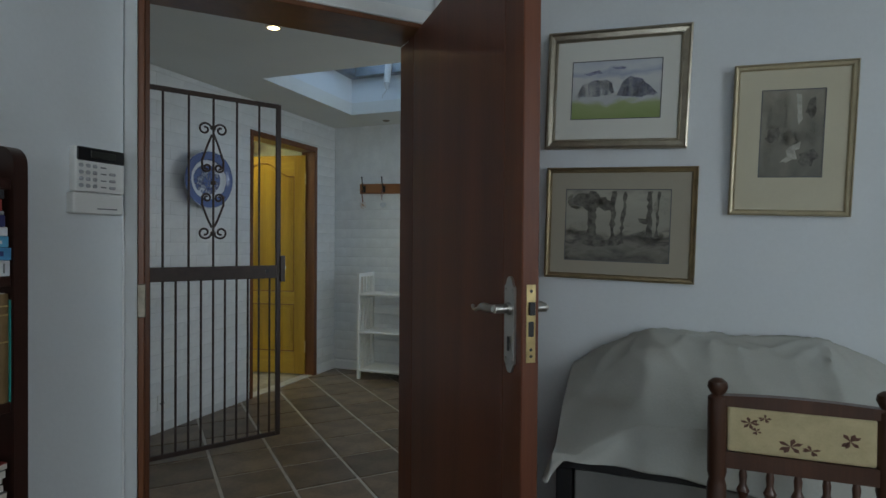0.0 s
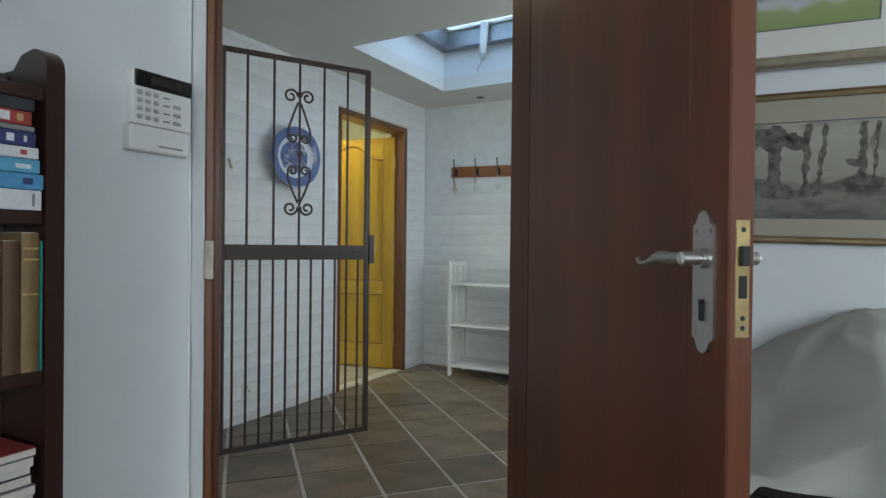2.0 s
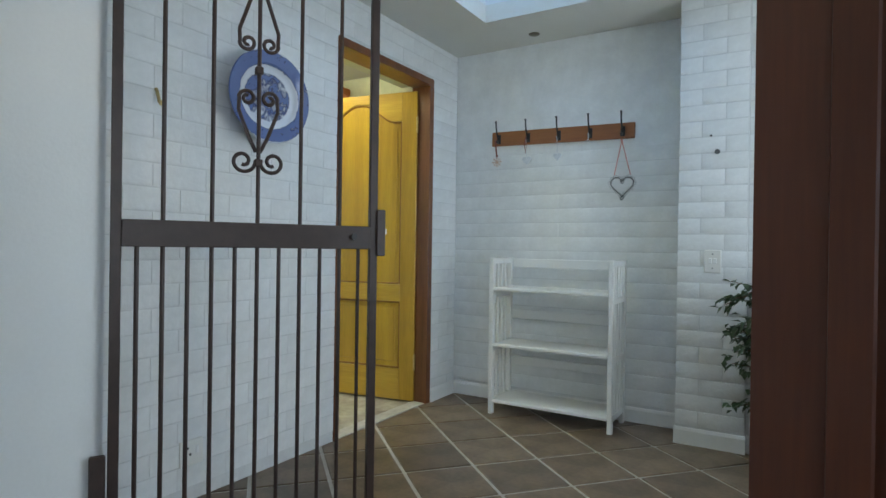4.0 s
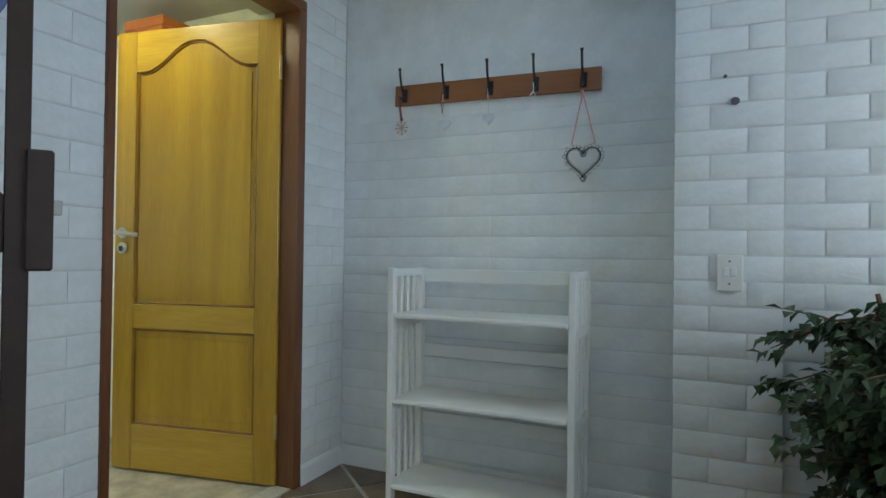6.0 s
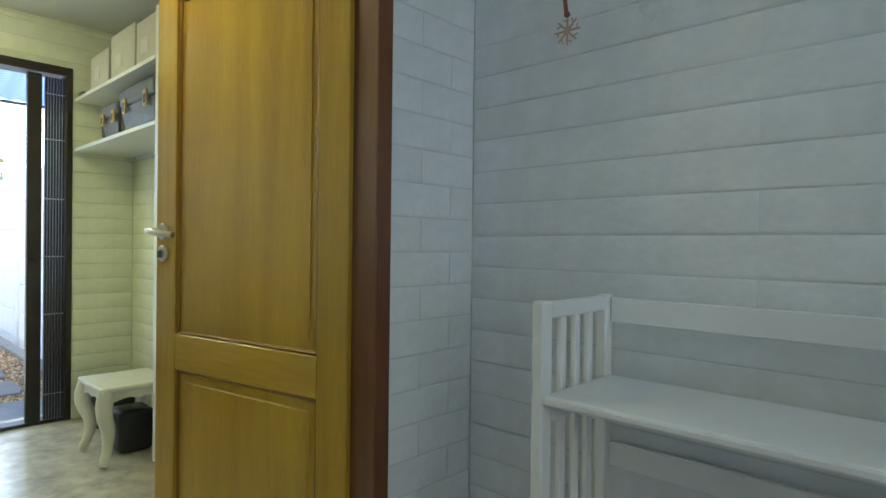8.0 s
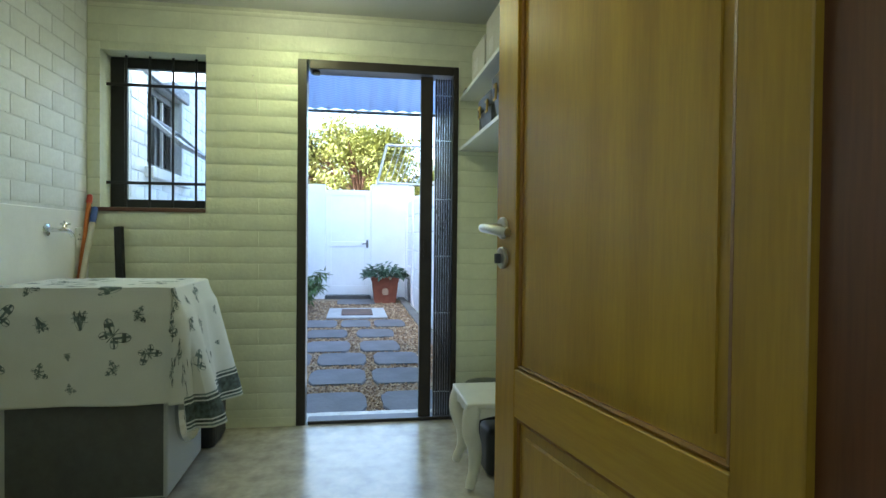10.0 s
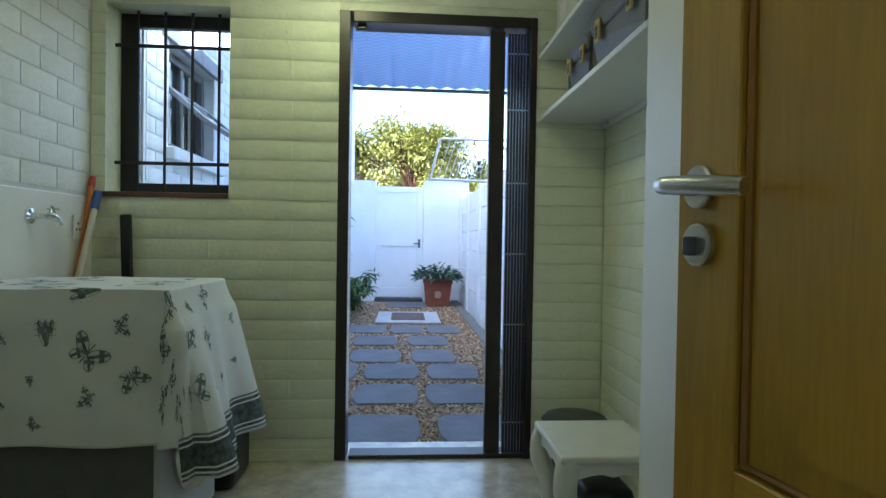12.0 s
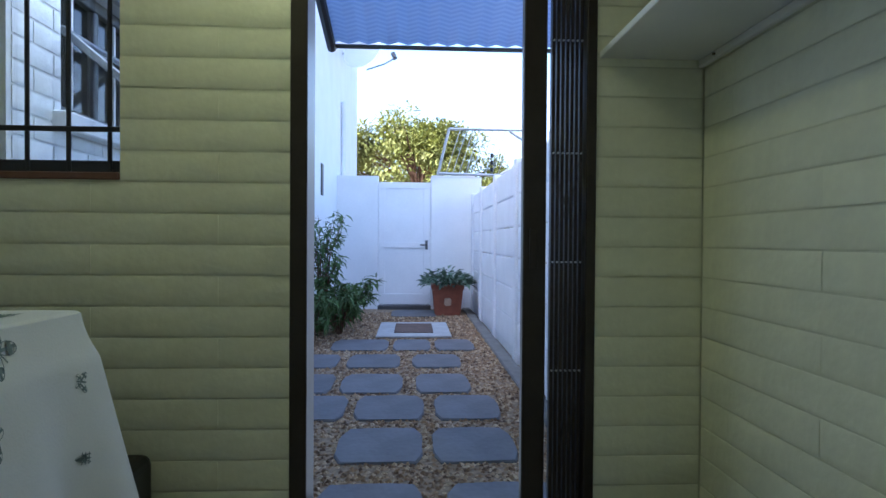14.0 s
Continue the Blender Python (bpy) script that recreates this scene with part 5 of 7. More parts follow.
rnd = random.Random(31)
M_INK_BLUE = surface("blue_grey_wash", (0.25, 0.26, 0.37), 0.75, vary=0.5, scale=60, bump=0.0)
M_INK_DARK = surface("dark_grey_wash", (0.13, 0.125, 0.105), 0.75, vary=0.6, scale=70, bump=0.0)
M_INK_MID = surface("grey_brown_wash", (0.20, 0.195, 0.16), 0.75, vary=0.6, scale=70, bump=0.0)
M_INK_PALE = surface("pale_wash", (0.42, 0.41, 0.35), 0.75, vary=0.3, scale=80, bump=0.0)


def ragged(pts, step=0.05, amp=0.012):
    """The outline with its long sides broken up, as a brush leaves them."""
    out = []
    for (x0, z0), (x1, z1) in zip(pts, pts[1:] + pts[:1]):
        n_ = max(1, int(math.hypot(x1 - x0, z1 - z0) / step))
        for k in range(n_):
            t_ = k / n_
            out.append((min(0.99, max(0.01, x0 + (x1 - x0) * t_ + rnd.uniform(-amp, amp))), min(0.99, max(0.01, z0 + (z1 - z0) * t_ + rnd.uniform(-amp, amp)))))
    return out


def brushwork(pic, inner, mat, shapes, lift):
    x0, x1, z0, z1 = inner
    for pts in shapes:
        bm = B()
        bm.faces.new([bm.verts.new((x0 + (x1 - x0) * a, -0.0068 - lift, z0 + (z1 - z0) * b)) for a, b in ragged(pts)])
        part("brushwork", bm, mat, pic)


def trunk_shape(x, w, z0, z1, lean=0.0):
    return [(x - w * 0.8, z0), (x + w * 0.8, z0), (x + w * 0.45, z0 + 0.12), (x + w * 0.4 + lean, z1), (x - w * 0.4 + lean, z1), (x - w * 0.45, z0 + 0.12)]


def clump_shape(cx, cz, rx, rz):
    return [(cx + rx * math.cos(a) * rnd.uniform(0.6, 1.1), cz + rz * math.sin(a) * rnd.uniform(0.6, 1.1)) for a in [6.283 * k / 12 for k in range(12)]]


IN1, IN2, IN3 = (0.088, 0.380, 0.105, 0.300), (0.070, 0.412, 0.066, 0.310), (0.083, 0.252, 0.122, 0.388)
brushwork(PIC1, IN1, M_INK_BLUE, [[(0.05, 0.40), (0.12, 0.60), (0.22, 0.66), (0.38, 0.69), (0.46, 0.62), (0.48, 0.44), (0.30, 0.38)], [(0.52, 0.40), (0.56, 0.62), (0.66, 0.73), (0.80, 0.66), (0.90, 0.50), (0.97, 0.40), (0.75, 0.34)]], 0.0)
brushwork(PIC1, IN1, M_INK_BLUE, [[(0.12, 0.80), (0.30, 0.84), (0.34, 0.79), (0.2, 0.77)], [(0.45, 0.90), (0.62, 0.88), (0.60, 0.85), (0.5, 0.86)]], 0.0003)
brushwork(PIC2, IN2, M_INK_MID, [clump_shape(0.80, 0.35, 0.17, 0.12), clump_shape(0.13, 0.42, 0.14, 0.14), clump_shape(0.92, 0.80, 0.10, 0.16), clump_shape(0.10, 0.85, 0.12, 0.14)], 0.0)
brushwork(PIC2, IN2, M_INK_DARK, [trunk_shape(0.26, 0.085, 0.20, 0.98), trunk_shape(0.46, 0.05, 0.24, 0.98, 0.01), trunk_shape(0.55, 0.035, 0.24, 0.98, 0.03), trunk_shape(0.81, 0.05, 0.34, 0.98), trunk_shape(0.88, 0.025, 0.36, 0.98, 0.02)], 0.0003)
brushwork(PIC2, IN2, M_INK_DARK, [clump_shape(0.22, 0.84, 0.20, 0.13), clump_shape(0.38, 0.80, 0.10, 0.10), clump_shape(0.76, 0.57, 0.06, 0.05), clump_shape(0.35, 0.24, 0.26, 0.05)], 0.0006)
brushwork(PIC3, IN3, M_INK_MID, [clump_shape(0.25, 0.70, 0.24, 0.24), clump_shape(0.86, 0.62, 0.13, 0.30), clump_shape(0.20, 0.30, 0.18, 0.16), clump_shape(0.50, 0.45, 0.20, 0.12)], 0.0)
brushwork(PIC3, IN3, M_INK_DARK, [clump_shape(0.20, 0.48, 0.14, 0.10), clump_shape(0.78, 0.22, 0.18, 0.12), clump_shape(0.80, 0.80, 0.10, 0.14)], 0.0003)
brushwork(PIC3, IN3, M_INK_PALE, [[(0.42, 0.30), (0.52, 0.37), (0.66, 0.40), (0.64, 0.33), (0.56, 0.31), (0.60, 0.20), (0.44, 0.17), (0.33, 0.17), (0.44, 0.24)], [(0.54, 0.95), (0.64, 0.95), (0.66, 0.66), (0.60, 0.60)]], 0.0006)

# covered desk
M_SHEET = surface("grey_white_sheet", (0.50, 0.51, 0.47), 0.85, vary=0.08, scale=5, bump=0.12, grain=160)
dk = thing("desk", (0.33, 1.74, 0), "low grey desk with a black top edge under a dust sheet", "desk")
part("top", add_box(B(), 0, 0, 0.565, 1.35, 0.38, 0.60, 0.004), M_BLACK, dk, "black desk top")
for x in (0.0, 1.30):
    part("leg", add_box(B(), x, 0.0, 0, x + 0.045, 0.38, 0.565, 0.003), M_BLACK, dk)
part("drawer_front", add_box(B(), 0.05, 0.02, 0.10, 0.66, 0.35, 0.56, 0.004), surface("grey_laminate", (0.19, 0.19, 0.18), 0.5, vary=0.08, scale=6, bump=0.03), dk)
part("drawer_front", add_box(B(), 0.67, 0.02, 0.10, 1.29, 0.35, 0.56, 0.004), bpy.data.materials["grey_laminate"], dk)
part("hump", add_box(B(), 0.25, 0.18, 0.60, 0.74, 0.37, 0.86, 0.02), M_GREY, dk)


def sheet_z(x, y):
    """Height of the dust sheet over the desk and the thing that stands on it."""
    ax = max(0.0, 0.57 - x, x - 1.06)
    ay = max(0.0, 2.07 - y)
    h_ = 0.940 - (0.54 if x < 0.8 else 0.46) * ax - 0.22 * ay - 1.0 * ay * ay - 0.1 * min(ax, ay)
    for cx, f_ in ((0.57, 0.4), (1.06, 1.7), (0.80, 2.9)):
        dx, dy = x - cx, 2.09 - y
        r_ = math.hypot(dx, dy)
        a_ = math.atan2(dy, dx) * 5 + f_ + 2.5 * noise.noise(Vector((x * 6, y * 6, f_)))
        h_ += 0.011 * min(1.0, r_ / 0.12) * math.exp(-r_ / 0.30) * (0.4 - 1.5 * abs(math.sin(a_)) ** 0.7)
    return max(0.615, h_) + 0.004 * noise.noise(Vector((x * 22 + y * 9, y * 13, 3.1))) + 0.016 * noise.noise(Vector((x * 5 + y * 3, y * 4 - x * 2, 0.7))) - 0.004


bm = B()
nx, ny, nd = 130, 46, 22
rows = []
for j in range(ny + nd + 1):
    row = []
    for i in range(nx + 1):
        x = 0.27 + 1.42 * i / nx
        if j <= ny:
            y = 2.135 - (2.135 - 1.715) * j / ny
            p = Vector((x, y, sheet_z(x, y)))
        else:
            k = (j - ny) / nd
            hem = 0.575 + 0.03 * math.sin(x * 3.1 + 0.6) - 0.12 * max(0, 1 - (x - 0.27) / 0.09)
            z0 = sheet_z(x, 1.715)
            fold = (0.014 * math.sin(x * 17 + 2.2 * math.sin(x * 5)) + 0.006 * math.sin(x * 41 + 3 * k)) * k ** 0.7
            p = Vector((x, 1.715 - 0.012 * math.sin(k * math.pi / 2) - fold, z0 + (hem - z0) * k))
        if i < 5:
            e_ = (5 - i) / 5
            p.z = p.z + (0.55 - p.z) * e_ * 0.9
            p.x += 0.03 * e_
        row.append(bm.verts.new(p))
    rows.append(row)
for a, b in zip(rows, rows[1:]):
    for i in range(nx):
        bm.faces.new((a[i], a[i + 1], b[i + 1], b[i]))
ds = single("dust_sheet", bm, M_SHEET, Matrix(), "grey-white cotton dust sheet draped over the desk", "sheet", smooth=True)
sol = ds.modifiers.new("thickness", "SOLIDIFY")
sol.thickness = 0.003

# chair
M_EMB = surface("cream_upholstery", (0.50, 0.42, 0.24), 0.85, vary=0.12, scale=30, bump=0.25, grain=180)
M_EMB_DARK = surface("brown_embroidery", (0.14, 0.07, 0.05), 0.85, vary=0.3, scale=80, bump=0.3)
ch = thing("dining_chair", (0.735, 1.53, 0), "dark wooden chair with turned spindles and an embroidered back panel", "chair")
CW = 0.325
for x in (0.0, CW):
    prof = [(0, 0), (0.018, 0.0), (0.016, 0.2), (0.021, 0.42), (0.021, 0.66), (0.017, 0.675), (0.021, 0.69), (0.021, 0.862), (0.012, 0.868), (0.017, 0.874), (0.022, 0.885), (0.020, 0.897), (0.010, 0.905), (0, 0.906)]
    part("back_leg", add_lathe(B(), prof, 16, Matrix.Translation((x, 0, 0))), M_CHAIR, ch, smooth=True)
    part("front_leg", add_lathe(B(), [(0, 0), (0.014, 0), (0.021, 0.2), (0.017, 0.22), (0.022, 0.4), (0, 0.4)], 16, Matrix.Translation((x + (-0.03 if x == 0 else 0.03), 0.36, 0))), M_CHAIR, ch, smooth=True)


def rail(z0, z1, th, bow):
    bm = B()
    n = 12
    lower = [(CW * k / n, 0, z0) for k in range(n + 1)]
    upper = [(CW * k / n, 0, z1 + bow * math.sin(math.pi * k / n)) for k in range(n, -1, -1)]
    return add_poly(bm, [(x, -th / 2, z) for x, _, z in lower + upper], (0, th, 0))


part("top_rail", rail(0.845, 0.868, 0.026, 0.006), M_CHAIR, ch)
part("middle_rail", rail(0.705, 0.742, 0.026, 0.0), M_CHAIR, ch)
part("lower_rail", rail(0.535, 0.565, 0.024, 0.0), M_CHAIR, ch)
pn = part("back_panel", add_box(B(), 0.020, -0.011, 0.743, CW - 0.020, 0.011, 0.845, 0.006, 2), M_EMB, ch, "cream back panel embroidered with flowers")
rnd = random.Random(5)
for cx, cz, s_ in ((0.065, 0.812, 0.020), (0.095, 0.825, 0.014), (0.145, 0.770, 0.026), (0.185, 0.765, 0.018), (0.255, 0.795, 0.024), (0.078, 0.795, 0.012)):
    bm = B()
    for k in range(6):
        a = 2 * math.pi * k / 6 + rnd.random()
        q = [(cx, -0.0122, cz)] + [(cx + s_ * math.cos(a + d) * f, -0.0122, cz + s_ * 0.7 * math.sin(a + d) * f) for d, f in ((-0.3, 0.7), (0, 1.0), (0.3, 0.7))]
        add_poly(bm, q, (0, 0.001, 0))
    part("embroidered_flower", bm, M_EMB_DARK, pn)
for k in range(1, 6):
    x = CW * k / 6
    part("spindle", add_lathe(B(), [(0.006, 0.565), (0.011, 0.59), (0.006, 0.61), (0.008, 0.64), (0.014, 0.655), (0.007, 0.67), (0.009, 0.69), (0.006, 0.705)], 10, Matrix.Translation((x, 0, 0))), M_CHAIR, ch, smooth=True)
part("seat", add_box(B(), -0.04, -0.015, 0.40, CW + 0.04, 0.40, 0.455, 0.015, 3), M_EMB, ch)
part("seat_frame", add_box(B(), -0.03, -0.01, 0.36, CW + 0.03, 0.385, 0.40, 0.004), M_CHAIR, ch)


# ---- laundry ----
# smooth lower band on the wall, skirting
bm = add_box(B(), -5.165, 2.620, 0, -2.60, 2.637, 1.175, 0.004)
structure("trim_lower_band", bm, M_WHITE, "smooth white plaster band below the brickwork", "trim")
for nm, fr, u0, u1 in (("baseboard_5", F_BACK, 2.64, BD0 - 0.002), ("baseboard_6", F_BACK, BD1 + 0.002, 4.925), ("baseboard_7", F_LR, -5.15, -3.92)):
    ob = structure(nm, add_poly(B(), [(u0, -0.012, 0), (u0, 0, 0), (u0, 0, 0.05), (u0, -0.006, 0.05)], (u1 - u0, 0, 0)), M_BRICK_CREAM, "cream painted plaster skirting", "baseboard")
    ob.matrix_basis = fr

# window with burglar bars
wn_ = tagged(thing("window_2", F_BACK, "black steel window with burglar bars and a brown sill", "window"), kind="structure")
yb = 0.13
for b_ in ((W0, yb, WZ0, W0 + 0.075, yb + 0.045, WZ1), (W1 - 0.035, yb, WZ0, W1, yb + 0.045, WZ1), (W0 + 0.075, yb, WZ0, W1 - 0.035, yb + 0.045, WZ0 + 0.05), (W0 + 0.075, yb, WZ1 - 0.06, W1 - 0.035, yb + 0.045, WZ1)):
    part("window_frame", add_box(B(), *b_, 0.004), M_BLACK_IRON, wn_)
ob = part("pane", add_box(B(), W0 + 0.07, yb + 0.02, WZ0 + 0.04, W1 - 0.03, yb + 0.024, WZ1 - 0.05), M_GLASS, wn_)
ob.visible_shadow = False
for k in range(4):
    y = W0 + 0.098 + 0.1205 * k
    part("bar", add_rod(B(), (y, 0.085, WZ0 + 0.004), (y, 0.085, WZ1 - 0.004), 0.0068, seg=8), M_BLACK_IRON, wn_)
for z in (1.340, 1.872):
    part("cross_bar", add_box(B(), W0 - 0.02, 0.076, z - 0.008, W1 + 0.004, 0.084, z + 0.008, 0.002), M_BLACK_IRON, wn_)
    part("bar_lug", add_box(B(), W0 - 0.035, 0.070, z - 0.02, W0 - 0.004, 0.090, z + 0.02, 0.006), M_BLACK_IRON, wn_)
part("window_sill", add_box(B(), W0 - 0.045, -0.012, WZ0 - 0.022, W1, 0.13, WZ0 - 0.001, 0.003), surface("brown_sill_tile", (0.13, 0.055, 0.03), 0.5, vary=0.25, scale=15, bump=0.1), wn_, "brown tiled sill")

# back door: bronze frame and the folded trellis gate
bd = tagged(thing("door_frame_3", F_BACK, "dark bronze aluminium back door frame", "door frame"), kind="structure")
part("jamb", add_box(B(), BD0, -0.01, 0, BD0 + 0.050, 0.12, BDH, 0.003), M_BRONZE, bd)
part("jamb", add_box(B(), BD1 - 0.03, -0.01, 0, BD1, 0.12, BDH, 0.003), M_BRONZE, bd)
part("head", add_box(B(), BD0 + 0.062, -0.01, BDH - 0.05, BD1 - 0.03, 0.12, BDH, 0.003), M_BRONZE, bd)
part("sill", add_box(B(), BD0 + 0.062, 0.0, 0.0, BD1 - 0.03, 0.10, 0.018, 0.003), M_BRONZE, bd)
part("door_catch", add_box(B(), BD0 + 0.075, 0.02, BDH - 0.075, BD0 + 0.12, 0.05, BDH - 0.051, 0.006), M_BLACK, bd)
tg = thing("trellis_gate", F_BACK, "dark bronze folding trellis security gate pushed open", "gate")
part("lead_post", add_box(B(), 4.396, 0.018, 0.012, 4.466, 0.058, 1.985, 0.004), M_BRONZE, tg)
part("lock_case", add_box(B(), 4.415, 0.008, 0.93, 4.440, 0.018, 1.05, 0.003), M_BRONZE, tg)
for k in range(7):
    y = 4.482 + k * 0.0142
    part("upright", add_box(B(), y, 0.024, 0.018, y + 0.0095, 0.052, 1.975, 0.001), M_BRONZE, tg)
for z in (0.16, 0.62, 0.95, 1.28, 1.62, 1.88):
    for k in range(7):
        part("rivet", add_rod(B(), (4.487 + k * 0.0142, 0.018, z), (4.487 + k * 0.0142, 0.026, z), 0.0032, seg=6), M_STEEL, tg)
for z in (0.40, 1.12, 1.75):
    for s_ in (-1, 1):
        part("lattice_bar", add_rod(B(), (4.484, 0.050, z - s_ * 0.12), (4.578, 0.050, z + s_ * 0.12), 0.004, seg=6), M_BRONZE, tg)

# washing machine, box beside it, printed cloth over both
M_MACHINE = surface("grey_white_enamel", (0.50, 0.52, 0.52), 0.3, vary=0.04, scale=4, bump=0.01)
wm = thing("washing_machine", (-4.775, 2.70, 0), "white front loading washing machine under a tablecloth", "washing machine")
part("body", add_box(B(), 0, 0, 0.02, 0.515, 0.60, 0.842, 0.008, 2), M_MACHINE, wm)
my = Matrix.Translation((0.24, 0.60, 0.345)) @ Matrix.Rotation(radians(-90), 4, "X")
part("door_ring", add_lathe(B(), [(0.125, 0.0), (0.185, 0.0), (0.190, 0.016), (0.178, 0.034), (0.140, 0.038), (0.125, 0.020)], 40, my), M_CHROME, wm, "silver porthole ring", True)
part("door_glass", add_lathe(B(), [(0.0, 0.045), (0.06, 0.040), (0.124, 0.020), (0.124, 0.004), (0, 0.004)], 32, my), M_GREY, wm, "dark porthole glass", True)
# dark grey sheet, slightly proud of the pale body, on its +x side
part("side_panel", add_box(B(), 0.512, 0.02, 0.03, 0.5165, 0.585, 0.83, 0.001), M_GREY, wm, "thin dark grey sheet over one side")
part("plinth", add_box(B(), 0.02, 0.02, 0.0, 0.495, 0.575, 0.02), M_BLACK, wm)
single("storage_box", add_box(B(), 0, 0, 0, 0.26, 0.47, 0.42, 0.03, 3), M_BLACK, (-5.10, 2.88, 0), "black storage box beside the washing machine", "box")

TX0, TX1, TY0, TY1, TZ = -4.785, -4.255, 2.660, 3.325, 0.850


def cloth_point(u, v):
    """The cloth's surface: u metres from the far end towards +x and down its end, v metres from the wall across and down its side."""
    lx, ly = TX1 - TX0, TY1 - TY0
    du, dv = max(0.0, u - lx), max(0.0, v - ly)
    x, y, z = TX0 + min(u, lx), TY0 + min(v, ly), TZ + 0.004 * noise.noise(Vector((u * 6, v * 6, 2)))
    if du > 0 and dv > 0:
        # the corner hangs as one fold
        d = max(du, dv)
        a = math.atan2(dv, du)
        k = min(1.0, d / 0.12)
        x += k * (0.030 + 0.05 * d) * math.cos(a) + 0.02 * k * math.cos(a)
        y += k * (0.030 + 0.05 * d) * math.sin(a) + 0.02 * k * math.sin(a)
        z -= d * 0.985
    elif du > 0:
        k = min(1.0, du / 0.1)
        x += k * (0.016 + 0.03 * du + 0.012 * math.sin(v * 15 + 0.7) * du / 0.4)
        z -= du
    elif dv > 0:
        k = min(1.0, dv / 0.1)
        y += k * (0.016 + 0.21 * dv + (0.030 * math.sin(u * 13 + 2.1) + 0.014 * math.sin(u * 31)) * dv / 0.5)
        z -= dv * 0.99
    return Vector((x, y, z))


CU, CV = (TX1 - TX0) + 0.45, (TY1 - TY0) + 0.565
M_CLOTH = surface("white_printed_cloth", (0.70, 0.72, 0.70), 0.85, vary=0.06, scale=6, bump=0.12, grain=200)
M_PRINT = surface("green_black_print", (0.17, 0.22, 0.22), 0.85, vary=0.4, scale=60, bump=0.05)
M_BORDER = surface("green_border_print", (0.085, 0.115, 0.115), 0.85, vary=0.7, scale=45, bump=0.05)


def cloth_grid(u0, u1, v0, v1, nu, nv, off=0.0):
    bm = B()
    g = []
    for i in range(nu + 1):
        row = []
        for j in range(nv + 1):
            u, v = u0 + (u1 - u0) * i / nu, v0 + (v1 - v0) * j / nv
            p = cloth_point(u, v)
            if off:
                n_ = (cloth_point(u + 0.004, v) - p).cross(cloth_point(u, v + 0.004) - p)
                p = p + n_.normalized() * off
            row.append(bm.verts.new(p))
        g.append(row)
    for a, b in zip(g, g[1:]):
        for j in range(nv):
            bm.faces.new((a[j], b[j], b[j + 1], a[j + 1]))
    return bm


tc_ = thing("tablecloth", (0, 0, 0), "white insect-printed tablecloth with green border over the washing machine", "tablecloth")
cl = part("cloth", cloth_grid(0, CU, 0, CV, 96, 90), M_CLOTH, tc_, smooth=True)
so_ = cl.modifiers.new("thickness", "SOLIDIFY")
so_.thickness, so_.offset = 0.002, -1
for v0, v1, mt, o_ in ((CV - 0.125, CV - 0.022, M_BORDER, 0.0016), (CV - 0.138, CV - 0.131, M_PRINT, 0.0016), (CV - 0.114, CV - 0.108, M_CLOTH, 0.0026), (CV - 0.038, CV - 0.032, M_CLOTH, 0.0026), (CV - 0.016, CV - 0.008, M_PRINT, 0.0016)):
    part("border", cloth_grid(0.0, CU, v0, v1, 96, 3, o_), mt, tc_, "green printed border", True)
rnd = random.Random(21)
bm = B()


def on_cloth(u, v):
    p = cloth_point(u, v)
    n_ = (cloth_point(u + 0.004, v) - p).cross(cloth_point(u, v + 0.004) - p).normalized()
    return p + n_ * 0.0022


def wing(cx, cy, rot, pts):
    c, s = math.cos(rot), math.sin(rot)
    vs = [bm.verts.new(on_cloth(cx + x * c - y * s, cy + x * s + y * c)) for x, y in pts]
    bm.faces.new(vs)


def ring_wing(cx, cy, rot, ax, ay, rx, ry, tilt, n=12, w=0.11):
    """An outlined wing: a thin ring with a vein or two."""
    c, s = math.cos(rot), math.sin(rot)
    ct, st = math.cos(tilt), math.sin(tilt)
    ins, outs = [], []
    for k in range(n):
        a = 2 * math.pi * k / n
        for f, lst in ((1.0, outs), (1 - w, ins)):
            x, y = rx * f * math.cos(a), ry * f * math.sin(a)
            x, y = ax + x * ct - y * st, ay + x * st + y * ct
            lst.append(bm.verts.new(on_cloth(cx + x * c - y * s, cy + x * s + y * c)))
    for k in range(n):
        j = (k + 1) % n
        bm.faces.new((outs[k], outs[j], ins[j], ins[k]))
    bm.faces.new((ins[0], ins[1], ins[n // 2], ins[n // 2 + 1]))
    bm.faces.new((ins[2], ins[3], ins[-3], ins[-2]))


